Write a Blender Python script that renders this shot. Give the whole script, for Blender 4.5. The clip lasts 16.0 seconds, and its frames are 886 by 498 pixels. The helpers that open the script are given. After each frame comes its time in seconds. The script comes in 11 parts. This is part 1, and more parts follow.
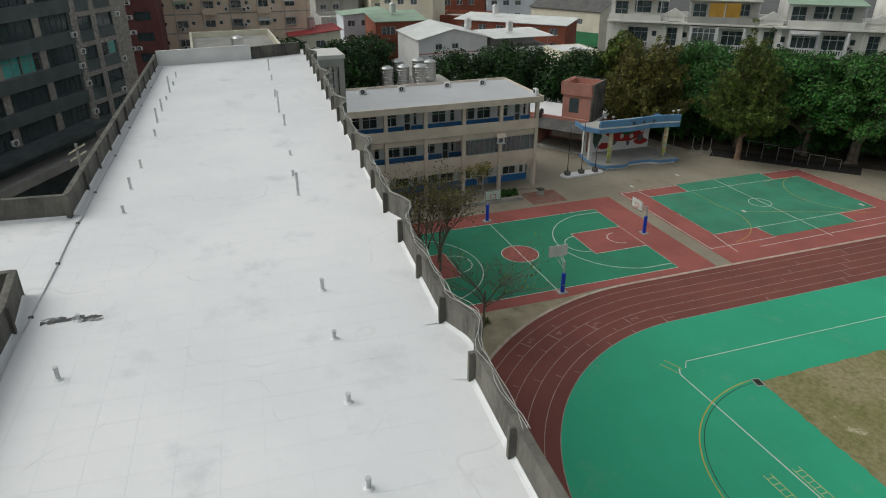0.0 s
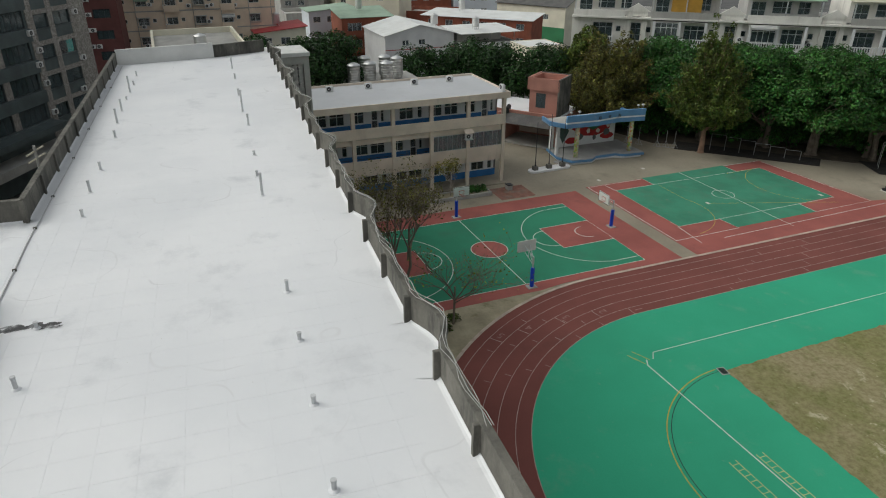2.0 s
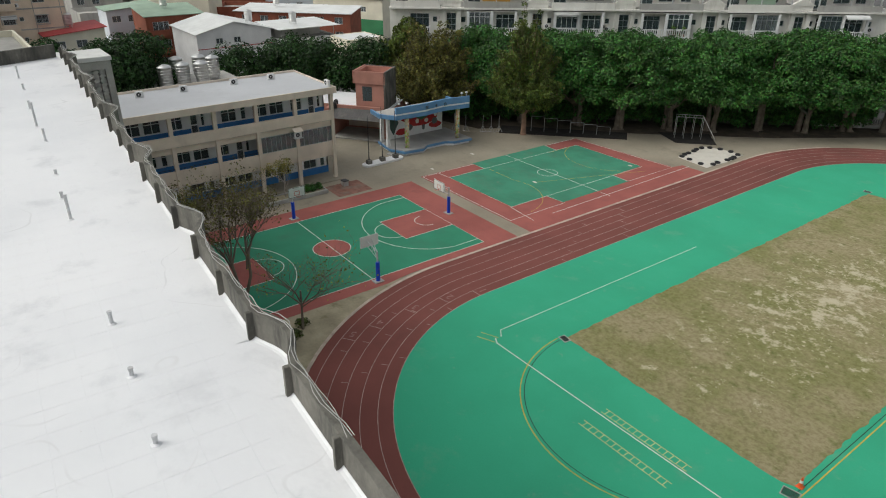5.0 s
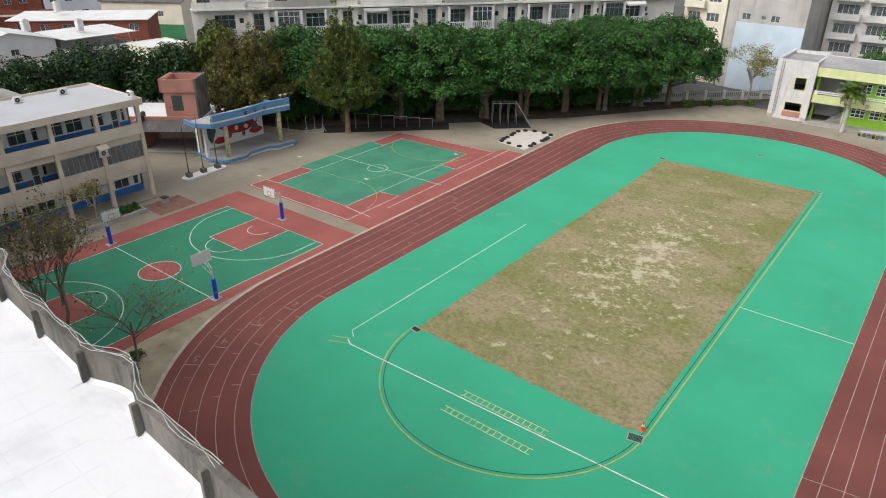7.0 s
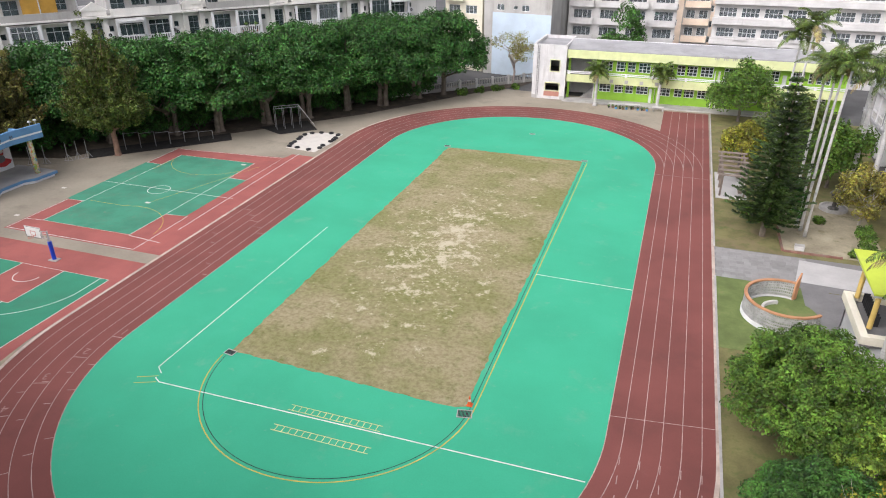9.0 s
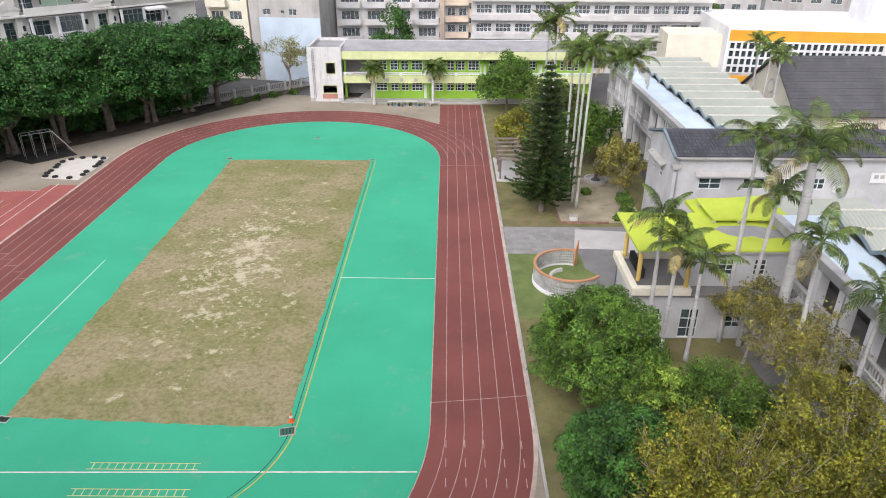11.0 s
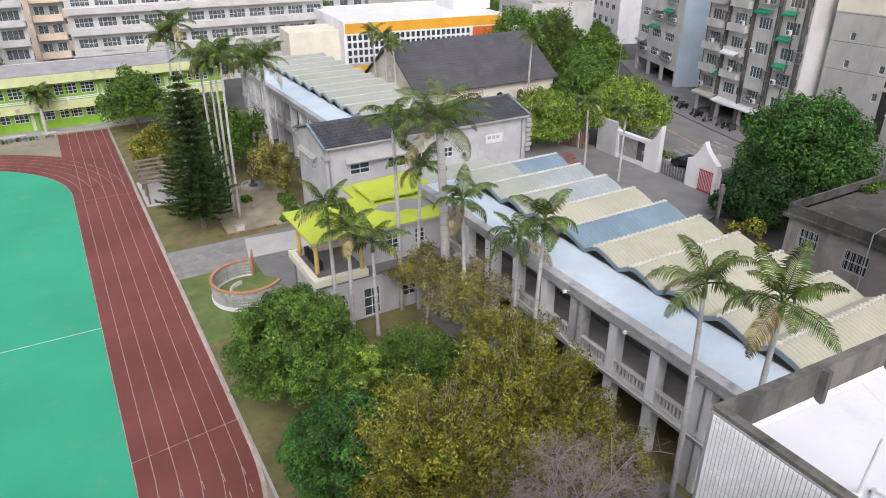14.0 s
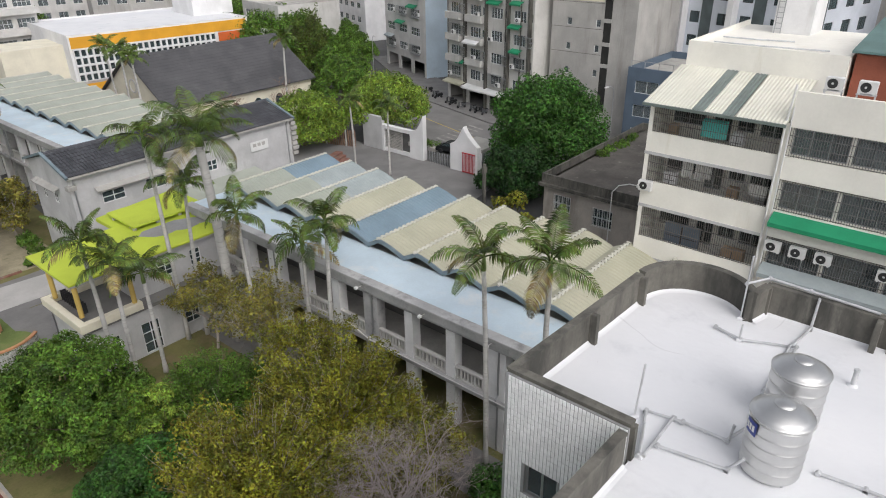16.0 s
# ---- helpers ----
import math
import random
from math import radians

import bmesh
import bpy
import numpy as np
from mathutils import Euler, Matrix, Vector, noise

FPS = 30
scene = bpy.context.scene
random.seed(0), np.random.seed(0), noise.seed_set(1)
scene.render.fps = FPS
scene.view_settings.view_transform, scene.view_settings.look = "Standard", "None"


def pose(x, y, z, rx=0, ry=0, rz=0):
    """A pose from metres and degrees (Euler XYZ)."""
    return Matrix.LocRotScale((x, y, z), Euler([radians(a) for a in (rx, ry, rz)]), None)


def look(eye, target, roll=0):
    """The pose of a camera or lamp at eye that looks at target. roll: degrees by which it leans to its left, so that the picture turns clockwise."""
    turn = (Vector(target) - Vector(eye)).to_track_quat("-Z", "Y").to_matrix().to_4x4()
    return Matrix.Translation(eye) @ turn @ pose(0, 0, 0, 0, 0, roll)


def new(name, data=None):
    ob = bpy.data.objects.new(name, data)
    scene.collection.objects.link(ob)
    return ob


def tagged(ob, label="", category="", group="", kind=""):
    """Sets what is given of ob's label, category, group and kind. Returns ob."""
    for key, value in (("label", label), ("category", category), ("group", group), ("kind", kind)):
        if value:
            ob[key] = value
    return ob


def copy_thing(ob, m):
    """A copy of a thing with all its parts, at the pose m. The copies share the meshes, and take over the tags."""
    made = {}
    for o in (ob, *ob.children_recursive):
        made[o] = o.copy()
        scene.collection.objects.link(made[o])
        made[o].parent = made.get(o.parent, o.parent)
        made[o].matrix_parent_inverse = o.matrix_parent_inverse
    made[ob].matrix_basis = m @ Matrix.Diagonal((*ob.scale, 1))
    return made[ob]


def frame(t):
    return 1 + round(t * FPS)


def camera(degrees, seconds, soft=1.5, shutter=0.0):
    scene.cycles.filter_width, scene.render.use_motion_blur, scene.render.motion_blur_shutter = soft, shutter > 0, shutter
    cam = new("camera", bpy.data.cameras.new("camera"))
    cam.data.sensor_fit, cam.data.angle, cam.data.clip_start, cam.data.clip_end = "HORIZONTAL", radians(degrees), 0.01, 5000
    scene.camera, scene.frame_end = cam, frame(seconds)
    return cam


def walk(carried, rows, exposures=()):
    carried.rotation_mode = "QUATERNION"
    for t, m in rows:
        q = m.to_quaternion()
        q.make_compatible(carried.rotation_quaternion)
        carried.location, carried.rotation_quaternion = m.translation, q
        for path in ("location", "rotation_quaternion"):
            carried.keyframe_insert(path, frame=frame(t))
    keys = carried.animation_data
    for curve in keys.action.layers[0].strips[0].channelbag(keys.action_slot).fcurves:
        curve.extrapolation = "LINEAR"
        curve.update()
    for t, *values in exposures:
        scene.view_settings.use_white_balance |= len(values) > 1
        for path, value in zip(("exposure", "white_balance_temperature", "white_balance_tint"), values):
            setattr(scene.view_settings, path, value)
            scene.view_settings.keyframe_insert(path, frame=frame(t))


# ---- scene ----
cam = camera(66.66, 16.0, soft=1.05)
PATH = [  # seconds, x, y, z, tilt, lean, turn
    (0, -0, 0, 29, 64.141, -0.033, 70.484),
    (0.5, 0.092, 0.041, 29.021, 64.08, -0.048, 70.243),
    (1, 0.158, 0.084, 29.058, 63.99, -0.055, 69.884),
    (1.5, 0.15, 0.13, 29.085, 63.892, -0.132, 69.267),
    (2, 0.101, 0.195, 29.113, 63.788, -0.113, 67.856),
    (2.5, 0.039, 0.279, 29.155, 63.681, -0.204, 66.007),
    (3, -0.002, 0.348, 29.161, 63.58, -0.283, 64.036),
    (5.5, -0.273, 0.413, 29.155, 63.255, -0.408, 49.793),
    (6, -0.369, 0.358, 29.131, 63.238, -0.363, 46.101),
    (6.5, -0.465, 0.315, 29.1, 63.227, -0.393, 42.17),
    (7, -0.515, 0.282, 29.042, 63.221, -0.29, 37.761),
    (7.5, -0.568, 0.246, 29.031, 63.272, -0.14, 33.135),
    (8, -0.578, 0.208, 29.022, 63.248, 0.022, 28.415),
    (8.5, -0.61, 0.204, 29.034, 63.237, 0.134, 23.687),
    (9, -0.663, 0.233, 29.046, 63.237, 0.147, 19.045),
    (11.5, -0.591, 0.416, 28.888, 63.505, -0.113, -4.425),
    (12, -0.552, 0.38, 28.87, 63.516, 0.011, -9.5),
    (12.5, -0.562, 0.397, 28.883, 63.533, 0.15, -14.595),
    (13, -0.529, 0.457, 28.86, 63.546, 0.224, -19.681),
    (13.5, -0.52, 0.479, 28.847, 63.618, 0.319, -24.746),
    (14, -0.498, 0.506, 28.819, 63.643, 0.289, -29.852),
    (14.5, -0.462, 0.528, 28.772, 63.65, 0.248, -34.891),
    (15, -0.406, 0.544, 28.721, 63.657, 0.348, -39.969),
    (15.5, -0.383, 0.548, 28.688, 63.625, 0.437, -45.04),
    (16, -0.371, 0.549, 28.677, 63.552, 0.591, -50.12),
]
walk(cam, [(t, pose(x, y, z, a, b, c)) for t, x, y, z, a, b, c in PATH],
     exposures=[(0.0, -0.63, 6550, 4), (3.0, -0.56, 6550, 5), (5.5, -0.24, 6600, 7), (7.0, 0.05, 6550, 11), (9.0, 0.38, 6350, 17), (12.0, 0.2, 6300, 17), (14.0, 0.06, 6300, 17), (16.0, -0.26, 6450, 12)])

# ---------------------------------------------------------------- light: a bright overcast day
world = bpy.data.worlds.new("overcast_sky")
scene.world = world
world.use_nodes = True
wn, wl = world.node_tree.nodes, world.node_tree.links
sky = wn.new("ShaderNodeTexSky")
sky.sky_type, sky.sun_disc = "NISHITA", False
sky.sun_elevation, sky.sun_rotation = radians(45), radians(206)
sky.dust_density, sky.ozone_density, sky.air_density = 4.0, 1.0, 1.0
grey = wn.new("ShaderNodeHueSaturation")
grey.inputs["Saturation"].default_value = 0.22
wl.new(sky.outputs[0], grey.inputs["Color"])
wl.new(grey.outputs[0], wn["Background"].inputs["Color"])
wn["Background"].inputs["Strength"].default_value = 0.205
sun = new("sun", bpy.data.lights.new("sun", "SUN"))
sun.data.energy, sun.data.angle, sun.data.color = 0.85, radians(70), (1.0, 0.965, 0.91)
sun.matrix_basis = look((-32, -66, 74), (0, 0, 0))

# ---------------------------------------------------------------- small tools for meshes
FRAME_OF = {}


def thing(name, label, category, x=0.0, y=0.0, z=0.0, turn=0.0, group="", kind=""):
    """An Empty at the base of a thing; its parts are meshes under it."""
    ob = new(name)
    ob.empty_display_size = 0.5
    m = pose(x, y, z, 0, 0, turn)
    ob.matrix_basis = m
    FRAME_OF[ob] = m
    return tagged(ob, label, category, group, kind)


class Mesh:
    """Collects corners and faces in world metres, then links one object."""

    def __init__(self, local=False):
        self.v, self.f, self.local = [], [], local

    def face(self, *pts):
        n = len(self.v)
        self.v.extend([tuple(p) for p in pts])
        self.f.append(tuple(range(n, n + len(pts))))

    def box(self, x0, x1, y0, y1, z0, z1, m=None):
        n = len(self.v)
        pts = [(x0, y0, z0), (x1, y0, z0), (x1, y1, z0), (x0, y1, z0), (x0, y0, z1), (x1, y0, z1), (x1, y1, z1), (x0, y1, z1)]
        if m is not None:
            pts = [tuple(m @ Vector(p)) for p in pts]
        self.v.extend(pts)
        for f in ((0, 3, 2, 1), (4, 5, 6, 7), (0, 1, 5, 4), (1, 2, 6, 5), (2, 3, 7, 6), (3, 0, 4, 7)):
            self.f.append(tuple(n + i for i in f))

    def chamfer(self, x0, x1, y0, y1, z0, z1, b, m=None):
        """A box whose upper edges are cut off by b."""
        n = len(self.v)
        pts = [(x0, y0, z0), (x1, y0, z0), (x1, y1, z0), (x0, y1, z0),
               (x0, y0, z1 - b), (x1, y0, z1 - b), (x1, y1, z1 - b), (x0, y1, z1 - b),
               (x0 + b, y0 + b, z1), (x1 - b, y0 + b, z1), (x1 - b, y1 - b, z1), (x0 + b, y1 - b, z1)]
        if m is not None:
            pts = [tuple(m @ Vector(p)) for p in pts]
        self.v.extend(pts)
        fs = [(0, 3, 2, 1), (8, 9, 10, 11)]
        for a in (0, 4):
            for i in range(4):
                j = (i + 1) % 4
                fs.append((a + i, a + j, a + 4 + j, a + 4 + i))
        for f in fs:
            self.f.append(tuple(n + i for i in f))

    def prism(self, poly, z0, z1):
        n, k = len(self.v), len(poly)
        self.v.extend([(p[0], p[1], z0) for p in poly] + [(p[0], p[1], z1) for p in poly])
        self.f.append(tuple(n + i for i in reversed(range(k))))
        self.f.append(tuple(n + k + i for i in range(k)))
        for i in range(k):
            j = (i + 1) % k
            self.f.append((n + i, n + j, n + k + j, n + k + i))

    def solid(self, poly, way):
        """A flat polygon in space pushed along the vector way."""
        n, k = len(self.v), len(poly)
        way = Vector(way)
        self.v.extend([tuple(p) for p in poly] + [tuple(Vector(p) + way) for p in poly])
        self.f.append(tuple(n + i for i in reversed(range(k))))
        self.f.append(tuple(n + k + i for i in range(k)))
        for i in range(k):
            j = (i + 1) % k
            self.f.append((n + i, n + j, n + k + j, n + k + i))

    def tube(self, pts, radii, n=8, cap=True):
        pts = [Vector(p) for p in pts]
        if not hasattr(radii, "__len__"):
            radii = [radii] * len(pts)
        start = len(self.v)
        side = None
        for i, p in enumerate(pts):
            d = (pts[min(i + 1, len(pts) - 1)] - pts[max(i - 1, 0)]).normalized()
            if side is None:
                side = d.cross(Vector((0, 0, 1)) if abs(d.z) < 0.9 else Vector((1, 0, 0))).normalized()
            side = (side - d * side.dot(d)).normalized()
            up = d.cross(side)
            for k in range(n):
                a = 2 * math.pi * k / n
                self.v.append(tuple(p + (side * math.cos(a) + up * math.sin(a)) * radii[i]))
        for i in range(len(pts) - 1):
            for k in range(n):
                a, b = start + i * n + k, start + i * n + (k + 1) % n
                self.f.append((a, b, b + n, a + n))
        if cap:
            self.f.append(tuple(start + k for k in reversed(range(n))))
            self.f.append(tuple(start + (len(pts) - 1) * n + k for k in range(n)))

    def lathe(self, profile, x, y, n=20):
        start = len(self.v)
        for r, z in profile:
            for k in range(n):
                a = 2 * math.pi * k / n
                self.v.append((x + r * math.cos(a), y + r * math.sin(a), z))
        for i in range(len(profile) - 1):
            for k in range(n):
                a, b = start + i * n + k, start + i * n + (k + 1) % n
                self.f.append((a, b, b + n, a + n))
        self.f.append(tuple(start + k for k in reversed(range(n))))
        self.f.append(tuple(start + (len(profile) - 1) * n + k for k in range(n)))

    def ribbon(self, pts, width, z, closed=False):
        """A flat painted band along a line on the ground."""
        pts = [Vector((p[0], p[1])) for p in pts]
        k = len(pts)
        rows = []
        for i, p in enumerate(pts):
            a = pts[(i - 1) % k] if closed or i else p
            b = pts[(i + 1) % k] if closed or i < k - 1 else p
            d = (b - a).normalized()
            s = Vector((-d.y, d.x)) * width / 2
            rows.append(((p + s), (p - s)))
        n = len(self.v)
        for l, r in rows:
            self.v.extend([(l.x, l.y, z), (r.x, r.y, z)])
        for i in range(k if closed else k - 1):
            j = (i + 1) % k
            self.f.append((n + 2 * i, n + 2 * i + 1, n + 2 * j + 1, n + 2 * j))

    def data(self, name, material, parent=None, smooth=False):
        me = bpy.data.meshes.new(name)
        top = parent
        while top is not None and top.parent is not None:
            top = top.parent
        pts = np.array(self.v, dtype=float).reshape(-1, 3)
        if top in FRAME_OF and not self.local:
            inv = np.array(FRAME_OF[top].inverted())
            pts = pts @ inv[:3, :3].T + inv[:3, 3]
        me.from_pydata(pts.tolist(), [], self.f)
        me.materials.append(material)
        if smooth:
            me.polygons.foreach_set("use_smooth", [True] * len(me.polygons))
        me.update()
        return me

    def ob(self, name, material, parent=None, label="", category="", group="", kind="", smooth=False):
        ob = new(name, self.data(name, material, parent, smooth))
        ob.parent = parent
        return tagged(ob, label, category, group, kind)


def arc(cx, cy, r, a0, a1, n):
    return [(cx + r * math.cos(radians(a0 + (a1 - a0) * i / n)), cy + r * math.sin(radians(a0 + (a1 - a0) * i / n))) for i in range(n + 1)]


# ---------------------------------------------------------------- materials
def nodes_of(name):
    m = bpy.data.materials.new(name)
    m.use_nodes = True
    return m, m.node_tree.nodes, m.node_tree.links, m.node_tree.nodes["Principled BSDF"]


def noise_node(n, l, where, scale, detail=4.0, rough=0.55):
    t = n.new("ShaderNodeTexNoise")
    t.inputs["Scale"].default_value, t.inputs["Detail"].default_value, t.inputs["Roughness"].default_value = scale, detail, rough
    l.new(where, t.inputs["Vector"])
    return t.outputs["Fac"]


def ramp_node(n, l, fac, lo, hi):
    t = n.new("ShaderNodeMapRange")
    t.inputs["From Min"].default_value, t.inputs["From Max"].default_value = lo, hi
    t.interpolation_type = "SMOOTHSTEP"
    l.new(fac, t.inputs["Value"])
    return t.outputs["Result"]


def mix_node(n, l, fac, a, b, blend="MIX"):
    t = n.new("ShaderNodeMix")
    t.data_type, t.blend_type = "RGBA", blend
    if hasattr(fac, "is_linked"):
        l.new(fac, t.inputs["Factor"])
    else:
        t.inputs["Factor"].default_value = fac
    for value, slot in ((a, "A"), (b, "B")):
        socket = [s for s in t.inputs if s.name == slot and s.type == "RGBA"][0]
        if hasattr(value, "is_linked"):
            l.new(value, socket)
        else:
            socket.default_value = (*value, 1)
    return [s for s in t.outputs if s.type == "RGBA"][0]


def surface(name, col, rough=0.8, var=0.15, scale=0.6, fine=9.0, bump=0.15, stains=(), metal=0.0, piece=0.0, spec=0.4, stretch=None, island=0.0):
    """A weathered surface. stains: (colour, noise scale, from, to, amount); piece: lightness change from object to object;
    stretch: scale of the pattern along x, y, z, for streaks."""
    m, n, l, b = nodes_of(name)
    geo = n.new("ShaderNodeNewGeometry")
    where = geo.outputs["Position"]
    if stretch:
        mp = n.new("ShaderNodeMapping")
        mp.inputs["Scale"].default_value = stretch
        l.new(where, mp.inputs["Vector"])
        where2 = mp.outputs[0]
    else:
        where2 = where
    big = noise_node(n, l, where, scale, 5.0)
    small = noise_node(n, l, where, fine, 3.0, 0.7)
    lo, hi = [c * (1 - var) for c in col], [min(1, c * (1 + var)) for c in col]
    c = mix_node(n, l, ramp_node(n, l, big, 0.3, 0.7), lo, hi)
    c = mix_node(n, l, ramp_node(n, l, small, 0.25, 0.8), c, [1 - var * 0.8] * 3, "MULTIPLY")
    for i, (sc, ss, s0, s1, amount) in enumerate(stains):
        f = ramp_node(n, l, noise_node(n, l, where2, ss, 6.0, 0.65), s0, s1)
        mul = n.new("ShaderNodeMath")
        mul.operation = "MULTIPLY"
        l.new(f, mul.inputs[0])
        mul.inputs[1].default_value = amount
        c = mix_node(n, l, mul.outputs[0], c, sc)
    for amount, source in ((piece, "piece"), (island, "island")):
        if amount:
            src = n.new("ShaderNodeObjectInfo").outputs["Random"] if source == "piece" else geo.outputs["Random Per Island"]
            mr = n.new("ShaderNodeMapRange")
            mr.inputs["To Min"].default_value, mr.inputs["To Max"].default_value = 1 - amount, 1 + amount
            l.new(src, mr.inputs["Value"])
            hs = n.new("ShaderNodeHueSaturation")
            l.new(mr.outputs[0], hs.inputs["Value"])
            l.new(c, hs.inputs["Color"])
            c = hs.outputs[0]
    l.new(c, b.inputs["Base Color"])
    b.inputs["Roughness"].default_value, b.inputs["Metallic"].default_value = rough, metal
    b.inputs["Specular IOR Level"].default_value = spec
    if bump:
        bp = n.new("ShaderNodeBump")
        bp.inputs["Strength"].default_value, bp.inputs["Distance"].default_value = bump, 0.02
        l.new(small, bp.inputs["Height"])
        l.new(bp.outputs[0], b.inputs["Normal"])
    return m


def leaf_mat(name, col, spread=0.35, hue=0.02, rough=0.55, through_=0.1):
    m, n, l, b = nodes_of(name)
    geo = n.new("ShaderNodeNewGeometry")
    big = noise_node(n, l, geo.outputs["Position"], 0.45, 3.0)
    c = mix_node(n, l, ramp_node(n, l, big, 0.35, 0.68), [x * 0.72 for x in col], [min(1, x * 1.3) for x in col])
    # paints lit and shaded leaf masses into the colour: warm bright, bluish dark
    clump_light = noise_node(n, l, geo.outputs["Position"], 1.5, 2.0)
    c = mix_node(n, l, ramp_node(n, l, clump_light, 0.36, 0.62), mix_node(n, l, 1.0, c, (0.5, 0.54, 0.58), "MULTIPLY"), mix_node(n, l, 1.0, c, (1.3, 1.22, 1.0), "MULTIPLY"))
    hs = n.new("ShaderNodeHueSaturation")
    for slot, lo, hi in (("Value", 1 - spread, 1 + spread), ("Hue", 0.5 - hue, 0.5 + hue)):
        mr = n.new("ShaderNodeMapRange")
        mr.inputs["To Min"].default_value, mr.inputs["To Max"].default_value = lo, hi
        l.new(geo.outputs["Random Per Island"], mr.inputs["Value"])
        l.new(mr.outputs[0], hs.inputs[slot])
    l.new(c, hs.inputs["Color"])
    l.new(hs.outputs[0], b.inputs["Base Color"])
    b.inputs["Roughness"].default_value = rough
    b.inputs["Specular IOR Level"].default_value = 0.3
    tr = n.new("ShaderNodeBsdfTranslucent")
    l.new(hs.outputs[0], tr.inputs["Color"])
    mx = n.new("ShaderNodeMixShader")
    mx.inputs[0].default_value = through_
    l.new(b.outputs[0], mx.inputs[1])
    l.new(tr.outputs[0], mx.inputs[2])
    l.new(mx.outputs[0], n["Material Output"].inputs["Surface"])
    return m


def glass_mat(name, tint, clear=0.75):
    m, n, l, b = nodes_of(name)
    b.inputs["Base Color"].default_value = (*tint, 1)
    b.inputs["Roughness"].default_value = 0.06
    b.inputs["IOR"].default_value = 1.45
    b.inputs["Transmission Weight"].default_value = clear
    return m


DARK = (0.03, 0.03, 0.028)
M_city = surface("city_asphalt", (0.10, 0.10, 0.10), 0.9, 0.2, 0.15, 6)
M_yard = surface("yard_concrete", (0.3, 0.265, 0.205), 0.9, 0.14, 0.12, 3.0, 0.2, [((0.15, 0.135, 0.105), 0.25, 0.52, 0.75, 0.6), ((0.33, 0.31, 0.26), 0.9, 0.6, 0.8, 0.4)])
M_track = surface("track_rubber", (0.195, 0.064, 0.053), 0.92, 0.14, 0.12, 12, 0.25, [((0.12, 0.045, 0.038), 0.18, 0.5, 0.75, 0.55), ((0.26, 0.115, 0.095), 0.5, 0.6, 0.85, 0.35)])
M_green = surface("green_rubber", (0.036, 0.38, 0.215), 0.88, 0.08, 0.1, 10, 0.2, [((0.05, 0.37, 0.225), 0.2, 0.5, 0.8, 0.5), ((0.035, 0.33, 0.19), 0.06, 0.5, 0.7, 0.4), ((0.2, 0.36, 0.25), 0.35, 0.55, 0.75, 0.3), ((0.2, 0.34, 0.24), 1.4, 0.62, 0.78, 0.4)])
M_court_green = surface("court_green", (0.03, 0.225, 0.13), 0.85, 0.1, 0.2, 10, 0.2, [((0.05, 0.17, 0.11), 0.3, 0.5, 0.75, 0.5)])
M_court_old = surface("old_court_green", (0.05, 0.24, 0.15), 0.9, 0.14, 0.3, 8, 0.2, [((0.08, 0.19, 0.125), 0.35, 0.48, 0.7, 0.6), ((0.17, 0.18, 0.13), 1.2, 0.6, 0.75, 0.5)])
M_court_red = surface("court_red", (0.33, 0.1, 0.085), 0.9, 0.12, 0.25, 9, 0.2, [((0.2, 0.075, 0.065), 0.4, 0.5, 0.75, 0.5)])
M_white_line = surface("white_line_paint", (0.68, 0.68, 0.64), 0.8, 0.12, 1.5, 14, 0.05, [((0.4, 0.36, 0.32), 3.0, 0.58, 0.75, 0.5)])
M_lane = surface("faded_lane_paint", (0.42, 0.32, 0.28), 0.85, 0.2, 1.2, 12, 0.05, [((0.2, 0.1, 0.09), 2.0, 0.5, 0.7, 0.7)])
M_yellow_line = surface("yellow_line_paint", (0.55, 0.42, 0.07), 0.8, 0.15, 1.5, 14, 0.05)
M_black_line = surface("black_groove", (0.03, 0.05, 0.045), 0.9, 0.2, 2, 10, 0.1)


